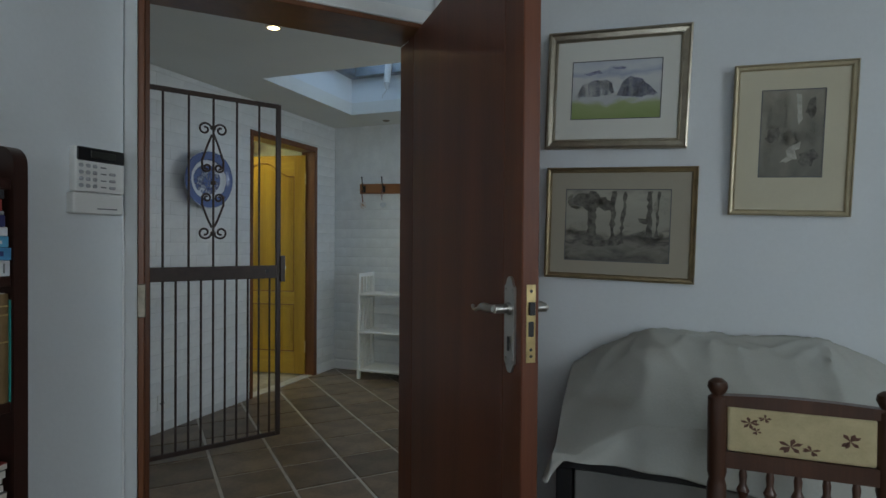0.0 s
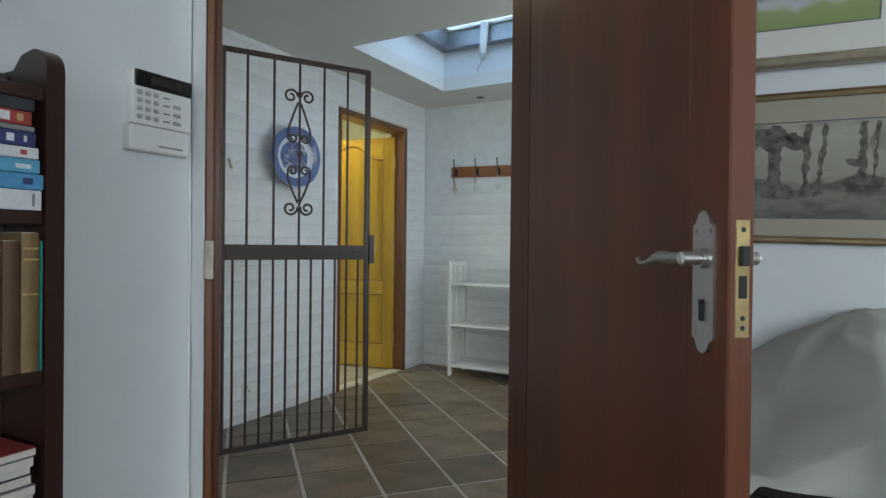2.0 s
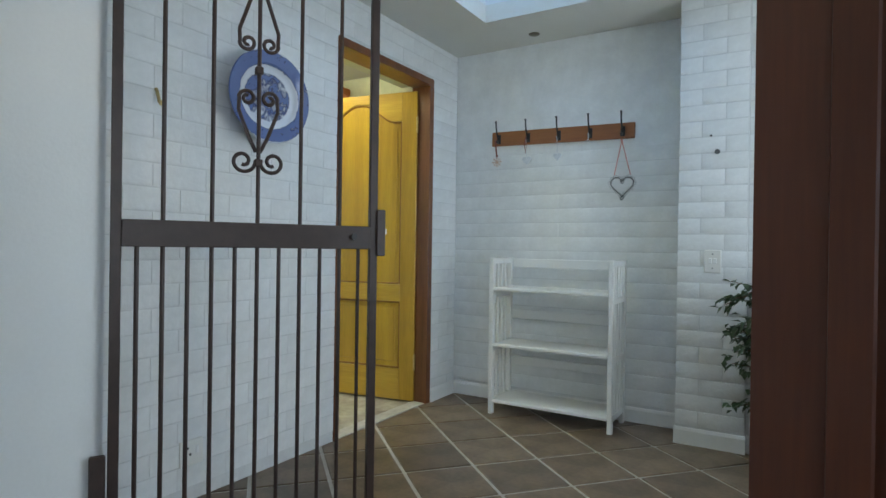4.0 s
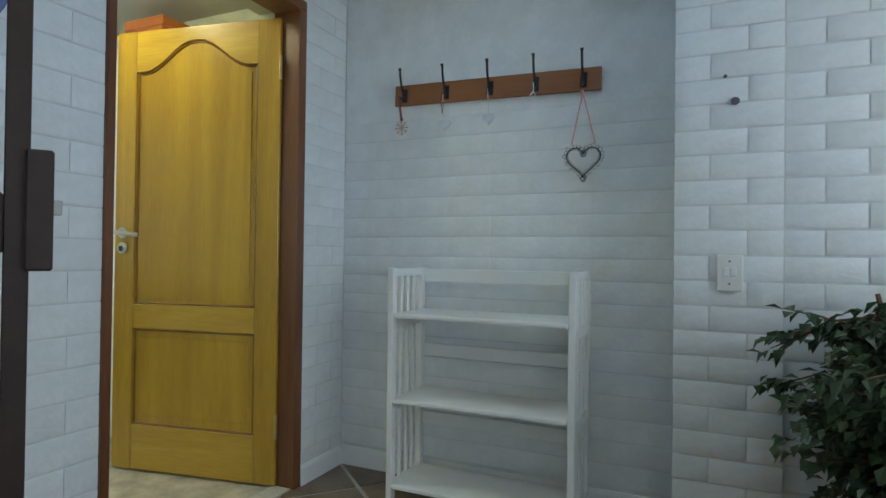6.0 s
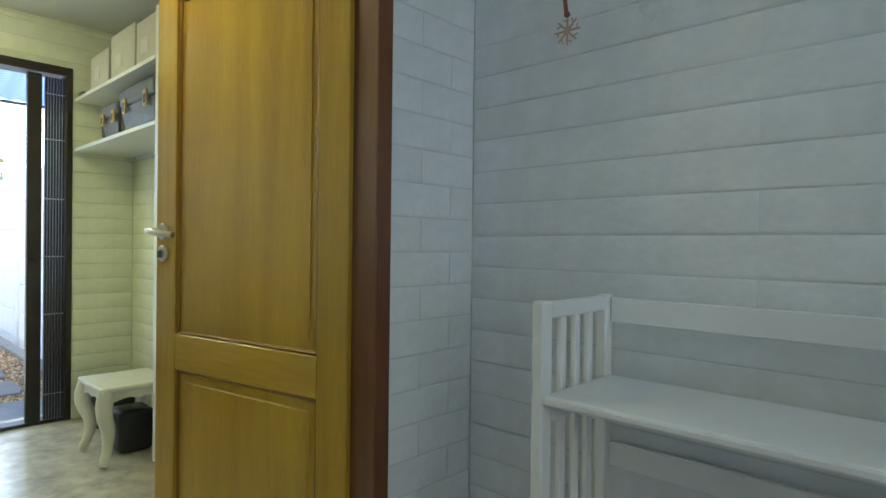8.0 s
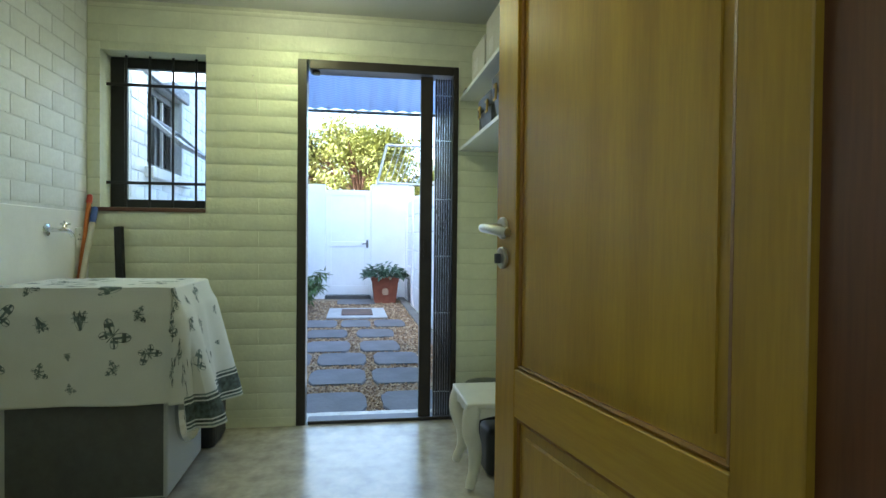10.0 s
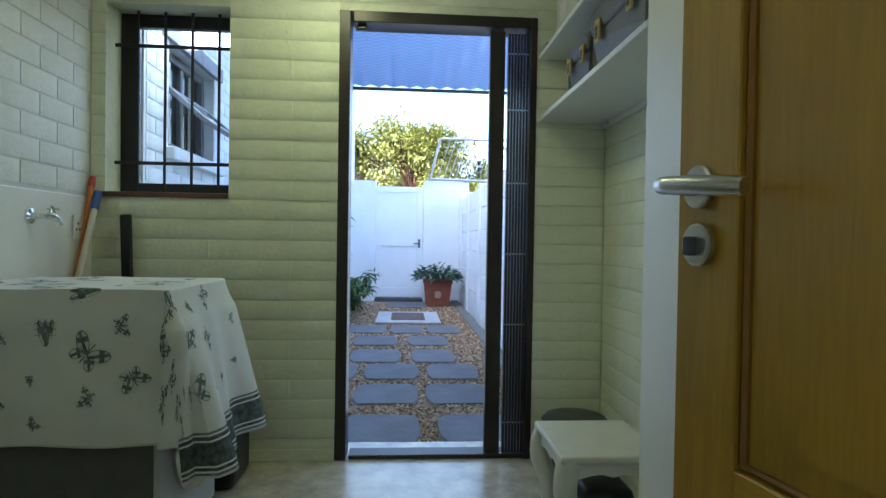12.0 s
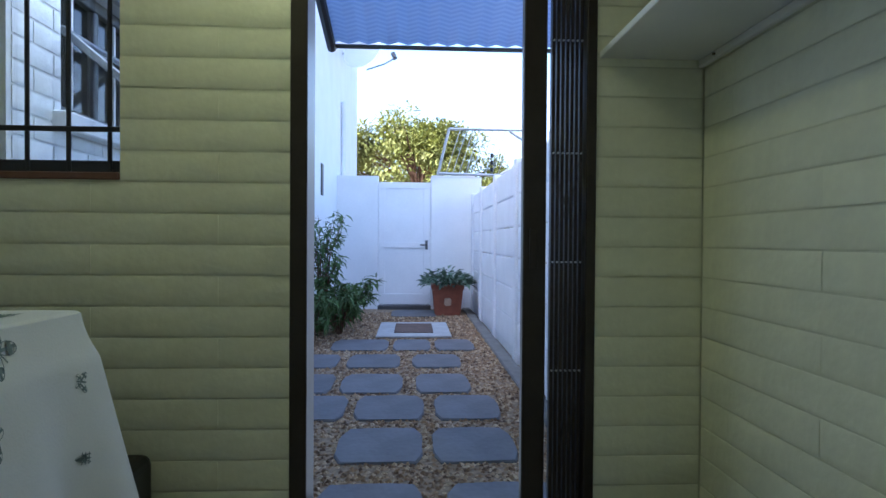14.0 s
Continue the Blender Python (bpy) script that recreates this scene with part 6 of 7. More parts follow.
for i in range(9):
    for j in range(10):
        u, v = 0.07 + 0.145 * i + rnd.uniform(-0.03, 0.03) + 0.05 * (j % 2), 0.05 + 0.13 * j + rnd.uniform(-0.03, 0.03)
        if u > CU - 0.05 or v > CV - 0.16 or rnd.random() < 0.18:
            continue
        bm = B()
        s_, r_ = rnd.choice((0.7, 1.0, 1.4, 1.7, 1.9)), rnd.uniform(0, 6.28)
        kind_ = rnd.random()
        if kind_ < 0.6:
            for sg in (-1, 1):
                ring_wing(u, v, r_, 0.008 * s_, sg * 0.016 * s_, 0.018 * s_, 0.010 * s_, sg * 0.9)
                ring_wing(u, v, r_, -0.010 * s_, sg * 0.012 * s_, 0.012 * s_, 0.008 * s_, -sg * 0.6)
            wing(u, v, r_, [(-0.018 * s_, -0.0016), (0.018 * s_, -0.0018), (0.018 * s_, 0.0018), (-0.018 * s_, 0.0016)])
        else:
            for sg in (-1, 1):
                ring_wing(u, v, r_, -0.006 * s_, sg * 0.006 * s_, 0.024 * s_, 0.0055 * s_, sg * 0.25)
            ring_wing(u, v, r_, -0.004 * s_, 0, 0.022 * s_, 0.004 * s_, 0, 8, 0.6)
            for q in (-0.01, 0.0, 0.01):
                wing(u, v, r_, [(q * s_, -0.018 * s_), (q * s_ + 0.0016, -0.018 * s_), (q * s_ + 0.0026, 0.018 * s_), (q * s_ + 0.001, 0.018 * s_)])
        part("insect_print", bm, M_PRINT, tc_, "dark green printed insect")

# sticks in the corner
def stick(name, p0, p1, r, mat, tip_mat, tip, label):
    p0, p1 = Vector(p0), Vector(p1)
    o = thing(name, p0, label, "broom handle", "handles in the corner")
    d = (p1 - p0)
    part("shaft", add_rod(B(), (0, 0, 0), d * (1 - tip / d.length), r, seg=12), mat, o, smooth=True)
    part("grip", add_tube(B(), [d * (1 - tip / d.length), d * (1 - tip * 0.5 / d.length), d * (1 - 0.006 / d.length), d], [r * 1.25, r * 1.3, r * 1.15, r * 0.5], 12), tip_mat, o, smooth=True)
    return o


M_STICK = surface("cream_stick", (0.62, 0.58, 0.47), 0.5, vary=0.08, scale=12, bump=0.03)
M_ORANGE = surface("orange_plastic", (0.55, 0.17, 0.04), 0.45, vary=0.08, scale=12, bump=0.02)
stick("broom_handle", (-4.78, 2.655, 0.0), (-5.135, 2.655, 1.265), 0.011, M_ORANGE, surface("red_plastic", (0.50, 0.06, 0.03), 0.4, bump=0.02), 0.05, "orange and white striped broom handle with a red grip")
stick("broom_handle", (-4.64, 2.684, 0.0), (-5.125, 2.684, 1.20), 0.0135, M_STICK, surface("blue_plastic", (0.05, 0.10, 0.32), 0.4, bump=0.02), 0.09, "cream broom handle with a blue grip")
single("black_board", add_box(B(), -0.022, -0.012, 0, 0.022, 0.012, 1.10, 0.003), M_BLACK, pose(-5.115, 2.84, 0, 0, -2.2, 78), "narrow black board leaning against the wall", "board")
tp = thing("wall_tap", (-4.735, 2.637, 1.074), "chrome wall tap with a cross handle", "tap")
mt_ = Matrix.Rotation(radians(-90), 4, "X")
part("flange", add_lathe(B(), [(0, 0), (0.030, 0), (0.028, 0.008), (0.012, 0.014), (0.011, 0.03), (0, 0.03)], 24, mt_), M_CHROME, tp, smooth=True)
part("body", add_tube(B(), [(0, 0.02, 0), (0, 0.06, 0), (-0.015, 0.085, -0.004), (-0.03, 0.095, -0.02), (-0.034, 0.096, -0.03)], [0.010, 0.011, 0.010, 0.009, 0.009], 12), M_CHROME, tp, smooth=True)
hd = part("cross_handle", add_rod(B(), (-0.004, 0.062, 0), (-0.030, 0.066, 0.028), 0.007, seg=10), M_CHROME, tp, smooth=True)
for a in range(4):
    v_ = Vector((math.cos(a * math.pi / 2) * 0.6, math.sin(a * math.pi / 2), math.cos(a * math.pi / 2) * 0.55)) * 0.022
    part("spoke", add_rod(B(), (-0.030, 0.066, 0.028), Vector((-0.030, 0.066, 0.028)) + v_, 0.005, 0.004, 8), M_CHROME, hd, smooth=True)
so2 = thing("wall_socket", pose(-5.055, 2.638, 0.985, 0, 0, 180), "cream electrical socket on the laundry wall", "socket")
part("plate", add_box(B(), -0.05, -0.010, 0, 0.05, 0.0, 0.105, 0.004, 2), M_PLASTIC, so2)
part("rocker", add_box(B(), 0.012, -0.014, 0.05, 0.028, -0.009, 0.08, 0.002), M_WHITE, so2)
for x_, z_ in ((-0.02, 0.07), (-0.032, 0.045), (-0.008, 0.045)):
    part("pin_hole", add_rod(B(), (x_, -0.0115, z_), (x_, -0.009, z_), 0.005, seg=10), M_BLACK, so2)
for y_, z_, l_ in ((3.47, 1.93, 0.02), (3.27, 2.13, 0.03), (3.44, 2.13, 0.03)):
    single("wall_nail", add_rod(B(), (0, 0, 0), (0.02, 0, 0.004), 0.002, seg=6), M_STEEL, (-5.17, y_, z_), "small nail in the cream brick wall", "nail", "nails in the wall")
single("wall_string", add_tube(B(), [(0.012, 0, 0.0), (0.010, -0.012, -0.03), (0.008, 0.012, -0.06), (0.010, 0.02, -0.12), (0.010, 0.022, -0.20)], 0.0018, 5), M_STICK, (-5.17, 3.47, 1.935), "loose piece of string on a nail", "string", smooth=True)

# shelves, gable cupboard
M_SHELF = surface("white_melamine", (0.70, 0.71, 0.68), 0.4, vary=0.04, scale=4, bump=0.02)
for z in (1.560, 1.850):
    s_ = thing("wall_shelf", (-5.165, 4.618, z), "white board shelf fixed to the cream brick wall", "shelf", "wall shelves")
    part("board", add_box(B(), 0, 0, 0, 1.205, 0.318, 0.020, 0.002), M_SHELF, s_)
    part("batten", add_box(B(), 0.002, 0.300, -0.022, 1.190, 0.317, -0.001, 0.002), M_SHELF, s_)
    part("screw", add_rod(B(), (0.10, 0.299, -0.012), (0.10, 0.292, -0.012), 0.004, seg=8), M_PEWTER, s_)
cb = thing("tall_cupboard", (-3.955, 4.635, 0), "tall plain white cupboard standing against the laundry wall", "cupboard")
part("side_panel", add_box(B(), 0, 0, 0, 0.018, 0.30, 2.10, 0.002), M_SHELF, cb)
part("side_panel", add_box(B(), 0.66, 0, 0, 0.678, 0.30, 2.10, 0.002), M_SHELF, cb)
part("top_panel", add_box(B(), 0.019, 0, 2.082, 0.659, 0.30, 2.10, 0.002), M_SHELF, cb)
part("plinth", add_box(B(), 0.019, 0.02, 0, 0.659, 0.30, 0.07, 0.002), M_SHELF, cb)
part("door", add_box(B(), 0.003, -0.018, 0.075, 0.675, -0.001, 2.08, 0.002), M_SHELF, cb)
M_YELLOW = surface("yellow_plastic", (0.50, 0.33, 0.06), 0.45, bump=0.02)


def toolbox(x, w, h, d, label):
    tb = thing("toolbox", (x, 4.655, 1.580), label, "toolbox", "toolboxes on the shelf")
    part("body", add_poly(B(), [(0.02, 0.02, 0), (w - 0.02, 0.02, 0), (w, 0.0, h * 0.16), (w, 0, h * 0.6), (0, 0, h * 0.6), (0, 0.0, h * 0.16)], (0, d, 0)), M_GREY, tb)
    part("lid", add_box(B(), -0.006, -0.010, h * 0.61, w + 0.006, d + 0.006, h, 0.018, 3), M_GREY, tb)
    for k in (0.16, 0.78):
        c_ = part("catch", add_box(B(), w * k, -0.020, h * 0.42, w * k + 0.042, -0.0105, h * 0.76, 0.004), M_YELLOW, tb, "yellow catch")
        part("catch_window", add_box(B(), w * k + 0.010, -0.0215, h * 0.46, w * k + 0.032, -0.0195, h * 0.66, 0.001), M_BLACK, c_)
    part("handle", add_tube(B(), [(w * 0.28, d / 2, h), (w * 0.28, d / 2, h + 0.02), (w * 0.33, d / 2, h + 0.03), (w * 0.67, d / 2, h + 0.03), (w * 0.72, d / 2, h + 0.02), (w * 0.72, d / 2, h)], 0.010, 8), M_BLACK, tb, smooth=True)


toolbox(-4.80, 0.26, 0.185, 0.19, "small dark grey plastic toolbox with yellow catches")
toolbox(-4.50, 0.44, 0.225, 0.22, "large dark grey plastic toolbox with yellow catches")
M_CARD = surface("pale_cardboard", (0.50, 0.47, 0.38), 0.85, vary=0.08, scale=8, bump=0.05)
for x, w_, h_ in ((-4.98, 0.30, 0.20), (-4.64, 0.34, 0.24), (-4.28, 0.30, 0.22)):
    b_ = thing("cardboard_box", (x, 4.65, 1.870), "pale closed cardboard box on the upper shelf", "box", "boxes on the upper shelf")
    part("carton", add_box(B(), 0, 0, 0, w_, 0.27, h_, 0.003), M_CARD, b_)
    part("label", add_box(B(), 0.06, -0.001, 0.06, 0.15, 0.0, 0.13), M_PAGES, b_, "white paper label")
single("brick_wedge", add_box(B(), 0, 0, 0, 0.07, 0.09, 0.03, 0.004), M_PEWTER, (-5.14, 4.63, 1.871), "small olive block on the end of the shelf", "block")
ob_ = thing("orange_box", (-3.60, 4.66, 2.10), "flat orange box on top of the cupboard", "box")
part("tray", add_box(B(), 0, 0, 0, 0.28, 0.24, 0.060, 0.004), M_ORANGE, ob_)
part("lid", add_box(B(), -0.004, -0.004, 0.061, 0.284, 0.244, 0.112, 0.005), M_ORANGE, ob_)


# stool with curved legs
st = thing("stool", (-4.545, 4.497, 0), "small cream painted stool with curved cabriole legs", "stool")
SWX, SWY, SZ = 0.335, 0.305, 0.368
M_STOOL = surface("cream_stool_paint", (0.66, 0.65, 0.55), 0.4, vary=0.06, scale=10, bump=0.05)
part("top", add_box(B(), -0.012, -0.012, SZ - 0.024, SWX + 0.012, SWY + 0.012, SZ, 0.008, 3), M_STOOL, st, smooth=True)
n = 16
for face in range(4):
    L_ = SWX if face % 2 == 0 else SWY
    lo = [(0.02 + (L_ - 0.04) * k / n, SZ - 0.085 + 0.030 * math.sin(math.pi * k / n) ** 0.7 - 0.012 * math.exp(-((k / n - 0.5) / 0.09) ** 2)) for k in range(n + 1)]
    pts = [(x, 0, z) for x, z in lo] + [(L_ - 0.02, 0, SZ - 0.025), (0.02, 0, SZ - 0.025)]
    ob = part("apron", add_poly(B(), pts, (0, 0.016, 0)), M_STOOL, st)
    ob.matrix_basis = (Matrix(), pose(SWX, 0, 0, 0, 0, 90), pose(SWX, SWY, 0, 0, 0, 180), pose(0, SWY, 0, 0, 0, -90))[face]
for sx in (0, 1):
    for sy in (0, 1):
        ox, oy = -1 if sx == 0 else 1, -1 if sy == 0 else 1
        cx, cy = 0.022 + sx * (SWX - 0.044), 0.022 + sy * (SWY - 0.044)
        pts, rs = [], []
        for k in range(13):
            t = k / 12
            o = 0.016 * math.sin(min(1, t * 2.2) * math.pi) * (1 if t < 0.455 else 0) - 0.012 * math.sin(max(0, (t - 0.4) / 0.45) * math.pi) * (1 if t < 0.85 else 0) + (0.018 * (t - 0.85) / 0.15 if t > 0.85 else 0)
            pts.append((cx + ox * o, cy + oy * o, (SZ - 0.026) * (1 - t) + 0.006))
            rs.append(0.026 * (1 - t) ** 0.6 * (1 + 0.2 * math.sin(t * 3)) + 0.011 + (0.006 if t > 0.9 else 0))
        part("leg", add_tube(B(), pts, rs, 10), M_STOOL, st, smooth=True)
bn = thing("waste_bin", (-4.93, 4.75, 0), "dark oval waste bin with a domed lid", "bin")
part("body", add_lathe(B(), [(0, 0), (0.11, 0), (0.135, 0.236), (0, 0.236)], 28), M_BLACK, bn, smooth=True)
part("lid", add_lathe(B(), [(0.142, 0.238), (0.144, 0.250), (0.125, 0.268), (0.07, 0.280), (0, 0.283)], 28), surface("dark_olive_plastic", (0.06, 0.065, 0.05), 0.4, vary=0.1, bump=0.02), bn, smooth=True)
single("black_bag", add_box(B(), 0, 0, 0, 0.18, 0.17, 0.21, 0.03, 3), M_BLACK, (-4.50, 4.60, 0.002), "black bag tucked under the stool", "bag", smooth=True)

# ceiling lamps
M_LAMP_GLASS = emitter("lamp_glass", (1.0, 0.93, 0.62), 2.4)
for lx, ly in ((-4.72, 3.73), (-3.02, 4.06)):
    cl_ = thing("ceiling_lamp", (lx, ly, CEIL), "lit square glass ceiling lamp", "ceiling lamp", "laundry ceiling lamps")
    part("base", add_box(B(), -0.06, -0.06, -0.022, 0.06, 0.06, 0.0, 0.004), M_PLASTIC, cl_)
    part("glass", add_box(B(), -0.050, -0.050, -0.085, 0.050, 0.050, -0.0225, 0.012, 3), M_LAMP_GLASS, cl_, smooth=True).visible_shadow = False


# ---- yard ----
M_GRAVEL = surface("brown_gravel", (0.27, 0.195, 0.12), 0.9, vary=0.5, scale=40, bump=0.3, grain=150)
M_PAVER = surface("grey_slate_paver", (0.135, 0.135, 0.145), 0.75, vary=0.25, scale=4, bump=0.3, grain=30, random_value=0.25)
gb = add_box(B(), -12.3, 2.70, -0.09, -5.40, 4.815, -0.028)
yard = structure("ground_gravel", gb, M_GRAVEL, "brown gravel bed of the yard", "ground")
rnd = random.Random(4)
PAVERS = []
for xa, xb, splits in ((-5.90, -5.43, ((3.68, 4.115), (4.205, 4.70))), (-6.63, -6.13, ((3.685, 4.12), (4.165, 4.59))), (-7.30, -6.78, ((3.22, 3.66), (3.71, 4.14), (4.20, 4.605))), (-7.93, -7.37, ((3.10, 3.50), (3.55, 3.995), (4.085, 4.48))), (-8.70, -8.16, ((3.00, 3.44), (3.51, 3.96), (4.06, 4.48))), (-9.50, -8.90, ((3.27, 3.83), (3.87, 4.24), (4.28, 4.67)))):
    PAVERS += [(xa, xb, a, b) for a, b in splits]
PAVERS.append((-12.1, -11.35, 3.75, 4.40))
for xa, xb, a, b in PAVERS:
    bm = B()
    w_, d_ = (xb - xa) / 2, (b - a) / 2
    n = 18
    pts = []
    for k in range(n):
        t = 2 * math.pi * k / n
        c, s = math.cos(t), math.sin(t)
        f = 1 / max(abs(c), abs(s)) ** 0.98
        pts.append((w_ * c * f * rnd.uniform(0.965, 1.0), d_ * s * f * rnd.uniform(0.965, 1.0), -0.05))
    add_poly(bm, pts, (0, 0, 0.05))
    bmesh.ops.bevel(bm, geom=[e for e in bm.edges if all(v.co.z > -0.01 for v in e.verts)], offset=0.008, segments=1, affect="EDGES")
    single("paving_stone", bm, M_PAVER, ((xa + xb) / 2, (a + b) / 2, -0.014), "blue-grey slate stepping stone set in gravel", "paving stone", "stepping stones")
# loose stones of the gravel
M_PEBBLE, nt_, pb_ = node_mat("mixed_pebbles")
geo = nt_.nodes.new("ShaderNodeNewGeometry")
rp = nt_.nodes.new("ShaderNodeValToRGB")
rp.color_ramp.elements[0].color, rp.color_ramp.elements[1].color = (0.10, 0.06, 0.035, 1), (0.52, 0.40, 0.26, 1)
k_ = rp.color_ramp.elements.new(0.6)
k_.color = (0.30, 0.19, 0.10, 1)
nt_.links.new(geo.outputs["Random Per Island"], rp.inputs[0])
nt_.links.new(rp.outputs[0], pb_.inputs["Base Color"])
pb_.inputs["Roughness"].default_value = 0.85
verts, faces = [], []
for k in range(24000):
    x = -5.45 - 6.4 * rnd.random() ** 1.5
    y = rnd.uniform(2.7, 4.9)
    if any(xa + 0.01 < x < xb - 0.01 and a + 0.01 < y < b - 0.01 for xa, xb, a, b in PAVERS):
        continue
    r = rnd.uniform(0.007, 0.017) * (1 + 0.08 * (-5.4 - x))
    o = len(verts)
    a0 = rnd.uniform(0, 6.28)
    verts += [(x + r * math.cos(a0 + t) * rnd.uniform(0.7, 1.2), y + r * math.sin(a0 + t) * rnd.uniform(0.7, 1.2), -0.028 + rnd.uniform(0, 0.003)) for t in (0, 1.57, 3.14, 4.71)]
    verts.append((x + rnd.uniform(-0.3, 0.3) * r, y + rnd.uniform(-0.3, 0.3) * r, -0.028 + r * rnd.uniform(0.5, 1.0)))
    faces += [(o, o + 1, o + 4), (o + 1, o + 2, o + 4), (o + 2, o + 3, o + 4), (o + 3, o, o + 4)]
me = bpy.data.meshes.new("pebbles")
me.from_pydata(verts, [], faces)
me.materials.append(M_PEBBLE)
tagged(new("pebbles", me), "loose brown gravel stones between the pavers", "gravel", kind="stuff")
dr = thing("drain_cover", (-10.12, 4.075, -0.02), "pale concrete drain surround with a rusty brown lid", "drain cover")
ob = part("surround", add_box(B(), -0.52, -0.405, 0, 0.52, 0.405, 0.026, 0.008), surface("pale_concrete", (0.42, 0.43, 0.43), 0.85, vary=0.15, scale=8, bump=0.2), dr)
part("lid", add_box(B(), -0.34, -0.215, 0.027, 0.34, 0.215, 0.036, 0.004), surface("rusty_lid", (0.12, 0.075, 0.055), 0.8, vary=0.3, scale=12, bump=0.2), dr, "rusty brown lid")

# gate in the end wall
yd = tagged(thing("door_3", (YB - 0.06, 3.530, 0.045), "white painted timber garden door with a black handle", "door"), kind="structure")
part("leaf", add_box(B(), -0.03, 0, 0, 0.01, 0.79, 1.865, 0.003), M_YARD, yd)
for z0, z1 in ((0.0, 0.16), (0.86, 0.95), (1.77, 1.865)):
    part("rail", add_box(B(), 0.011, 0.0, z0, 0.026, 0.79, z1, 0.003), M_YARD, yd)
for y0 in (0.0, 0.69):
    part("stile", add_box(B(), 0.012, y0, 0.161, 0.025, y0 + 0.10, 1.769, 0.003), M_YARD, yd)
part("handle", add_tube(B(), [(0.026, 0.735, 0.91), (0.07, 0.735, 0.91), (0.072, 0.64, 0.91)], 0.010, 8), M_BLACK, yd, "black lever handle", True)
part("lock_plate", add_box(B(), 0.0255, 0.715, 0.84, 0.031, 0.755, 0.98, 0.002), M_GREY, yd)
part("side_frame", add_box(B(), -0.02, 0.792, -0.01, 0.05, 0.80, 1.95), M_YARD, yd)
cp = structure("trim_coping", add_box(B(), YB - 0.22, 4.335, 2.0, YB + 0.02, 5.0, 2.015), M_YARD, "white wall coping", "trim")
structure("trim_step", add_box(B(), YB - 0.2, 3.526, -0.08, YB + 0.05, 4.334, 0.03, 0.006), surface("dark_step", (0.08, 0.08, 0.08), 0.8, vary=0.2), "dark concrete step under the garden door", "step")

# precast wall on the far side of the yard: posts and panels
pw = tagged(thing("wall_precast", (0, 4.97, 0), "white painted precast concrete panel wall with posts", "wall"), kind="structure")
xs = [-12.2, -11.12, -9.80, -8.475, -7.15, -5.82]
M_PRE = surface("white_painted_concrete", (0.78, 0.80, 0.83), 0.65, vary=0.07, scale=3, bump=0.2, grain=40)
for x in xs:
    part("post", add_box(B(), x - 0.055, -0.03, -0.06, x + 0.055, 0.09, 1.74, 0.012, 2), M_PRE, pw)
for xa, xb in zip(xs, xs[1:]):
    for k in range(6):
        z0 = 0.03 + 0.28 * k
        part("panel", add_box(B(), xa + 0.045, 0.0, z0, xb - 0.045, 0.05, z0 + 0.274, 0.014, 2), M_PRE, pw)
    part("panel", add_box(B(), xa + 0.05, 0.012, -0.06, xb - 0.05, 0.048, 0.028), M_PRE, pw)

# house wing window seen through the laundry window
ww = tagged(thing("window_3", F_WING, "dark framed house window with an open top-hung sash", "window"), kind="structure")
u0, u1, z0, z1 = WW
for b_ in ((u0, 0.06, z0, u0 + 0.05, 0.12, z1), (u1 - 0.05, 0.06, z0, u1, 0.12, z1), (u0 + 0.05, 0.06, z0, u1 - 0.05, 0.12, z0 + 0.05), (u0 + 0.05, 0.06, z1 - 0.05, u1 - 0.05, 0.12, z1), ((u0 + u1) / 2 - 0.02, 0.065, z0 + 0.05, (u0 + u1) / 2 + 0.02, 0.115, z1 - 0.05)):
    part("window_frame", add_box(B(), *b_, 0.004), M_GREY, ww)
for b_ in ((u0 + 0.05, 0.07, z0 + 0.35, (u0 + u1) / 2 - 0.02, 0.09, z0 + 0.37), (u0 + 0.19, 0.07, z0 + 0.05, u0 + 0.205, 0.09, z1 - 0.05), (u1 - 0.205, 0.07, z0 + 0.05, u1 - 0.19, 0.09, z1 - 0.05), ((u0 + u1) / 2 + 0.02, 0.07, z0 + 0.35, u1 - 0.05, 0.09, z0 + 0.37)):
    part("glazing_bar", add_box(B(), *b_, 0.002), M_WHITE, ww)
# opaque panes; the darkness of an unlit room is put into their colour
M_PANE_SHADE = surface("room_shade_on_pane", (0.02, 0.025, 0.03), 0.08, vary=0.2, bump=0)
part("pane", add_box(B(), u0 + 0.045, 0.092, z0 + 0.045, (u0 + u1) / 2 - 0.015, 0.098, z1 - 0.045), M_PANE_SHADE, ww)
part("pane", add_box(B(), (u0 + u1) / 2 + 0.015, 0.092, z0 + 0.045, u1 - 0.045, 0.098, z1 - 0.045), M_PANE_SHADE, ww)
part("window_sill", add_box(B(), u0 - 0.06, -0.06, z0 - 0.07, u1 + 0.06, 0.05, z0 - 0.001, 0.006), M_YARD, ww, "white plaster sill")
part("lintel_band", add_box(B(), u0 - 0.10, -0.03, z1 + 0.002, u1 + 0.10, 0.05, z1 + 0.09, 0.004), surface("grey_plaster", (0.32, 0.33, 0.35), 0.8, vary=0.1), ww, "grey plaster band")
sash = B()
for b_ in ((0, 0, 0, 0.61, 0.03, 0.04), (0, 0, 0.26, 0.61, 0.03, 0.30), (0, 0, 0.04, 0.04, 0.03, 0.26), (0.57, 0, 0.04, 0.61, 0.03, 0.26)):
    add_box(sash, *b_, 0.003)
ob = part("sash", sash, M_ALU, ww, "open grey sash")
ob.matrix_basis = Matrix.Translation((u0 + 0.06, 0.03, z0 + 0.35)) @ Matrix.Rotation(radians(-50), 4, "X") @ Matrix.Translation((0, 0, -0.30))
ob = part("sash", add_box(B(), 0.04, 0.01, 0.04, 0.57, 0.016, 0.26), M_GLASS, ww)
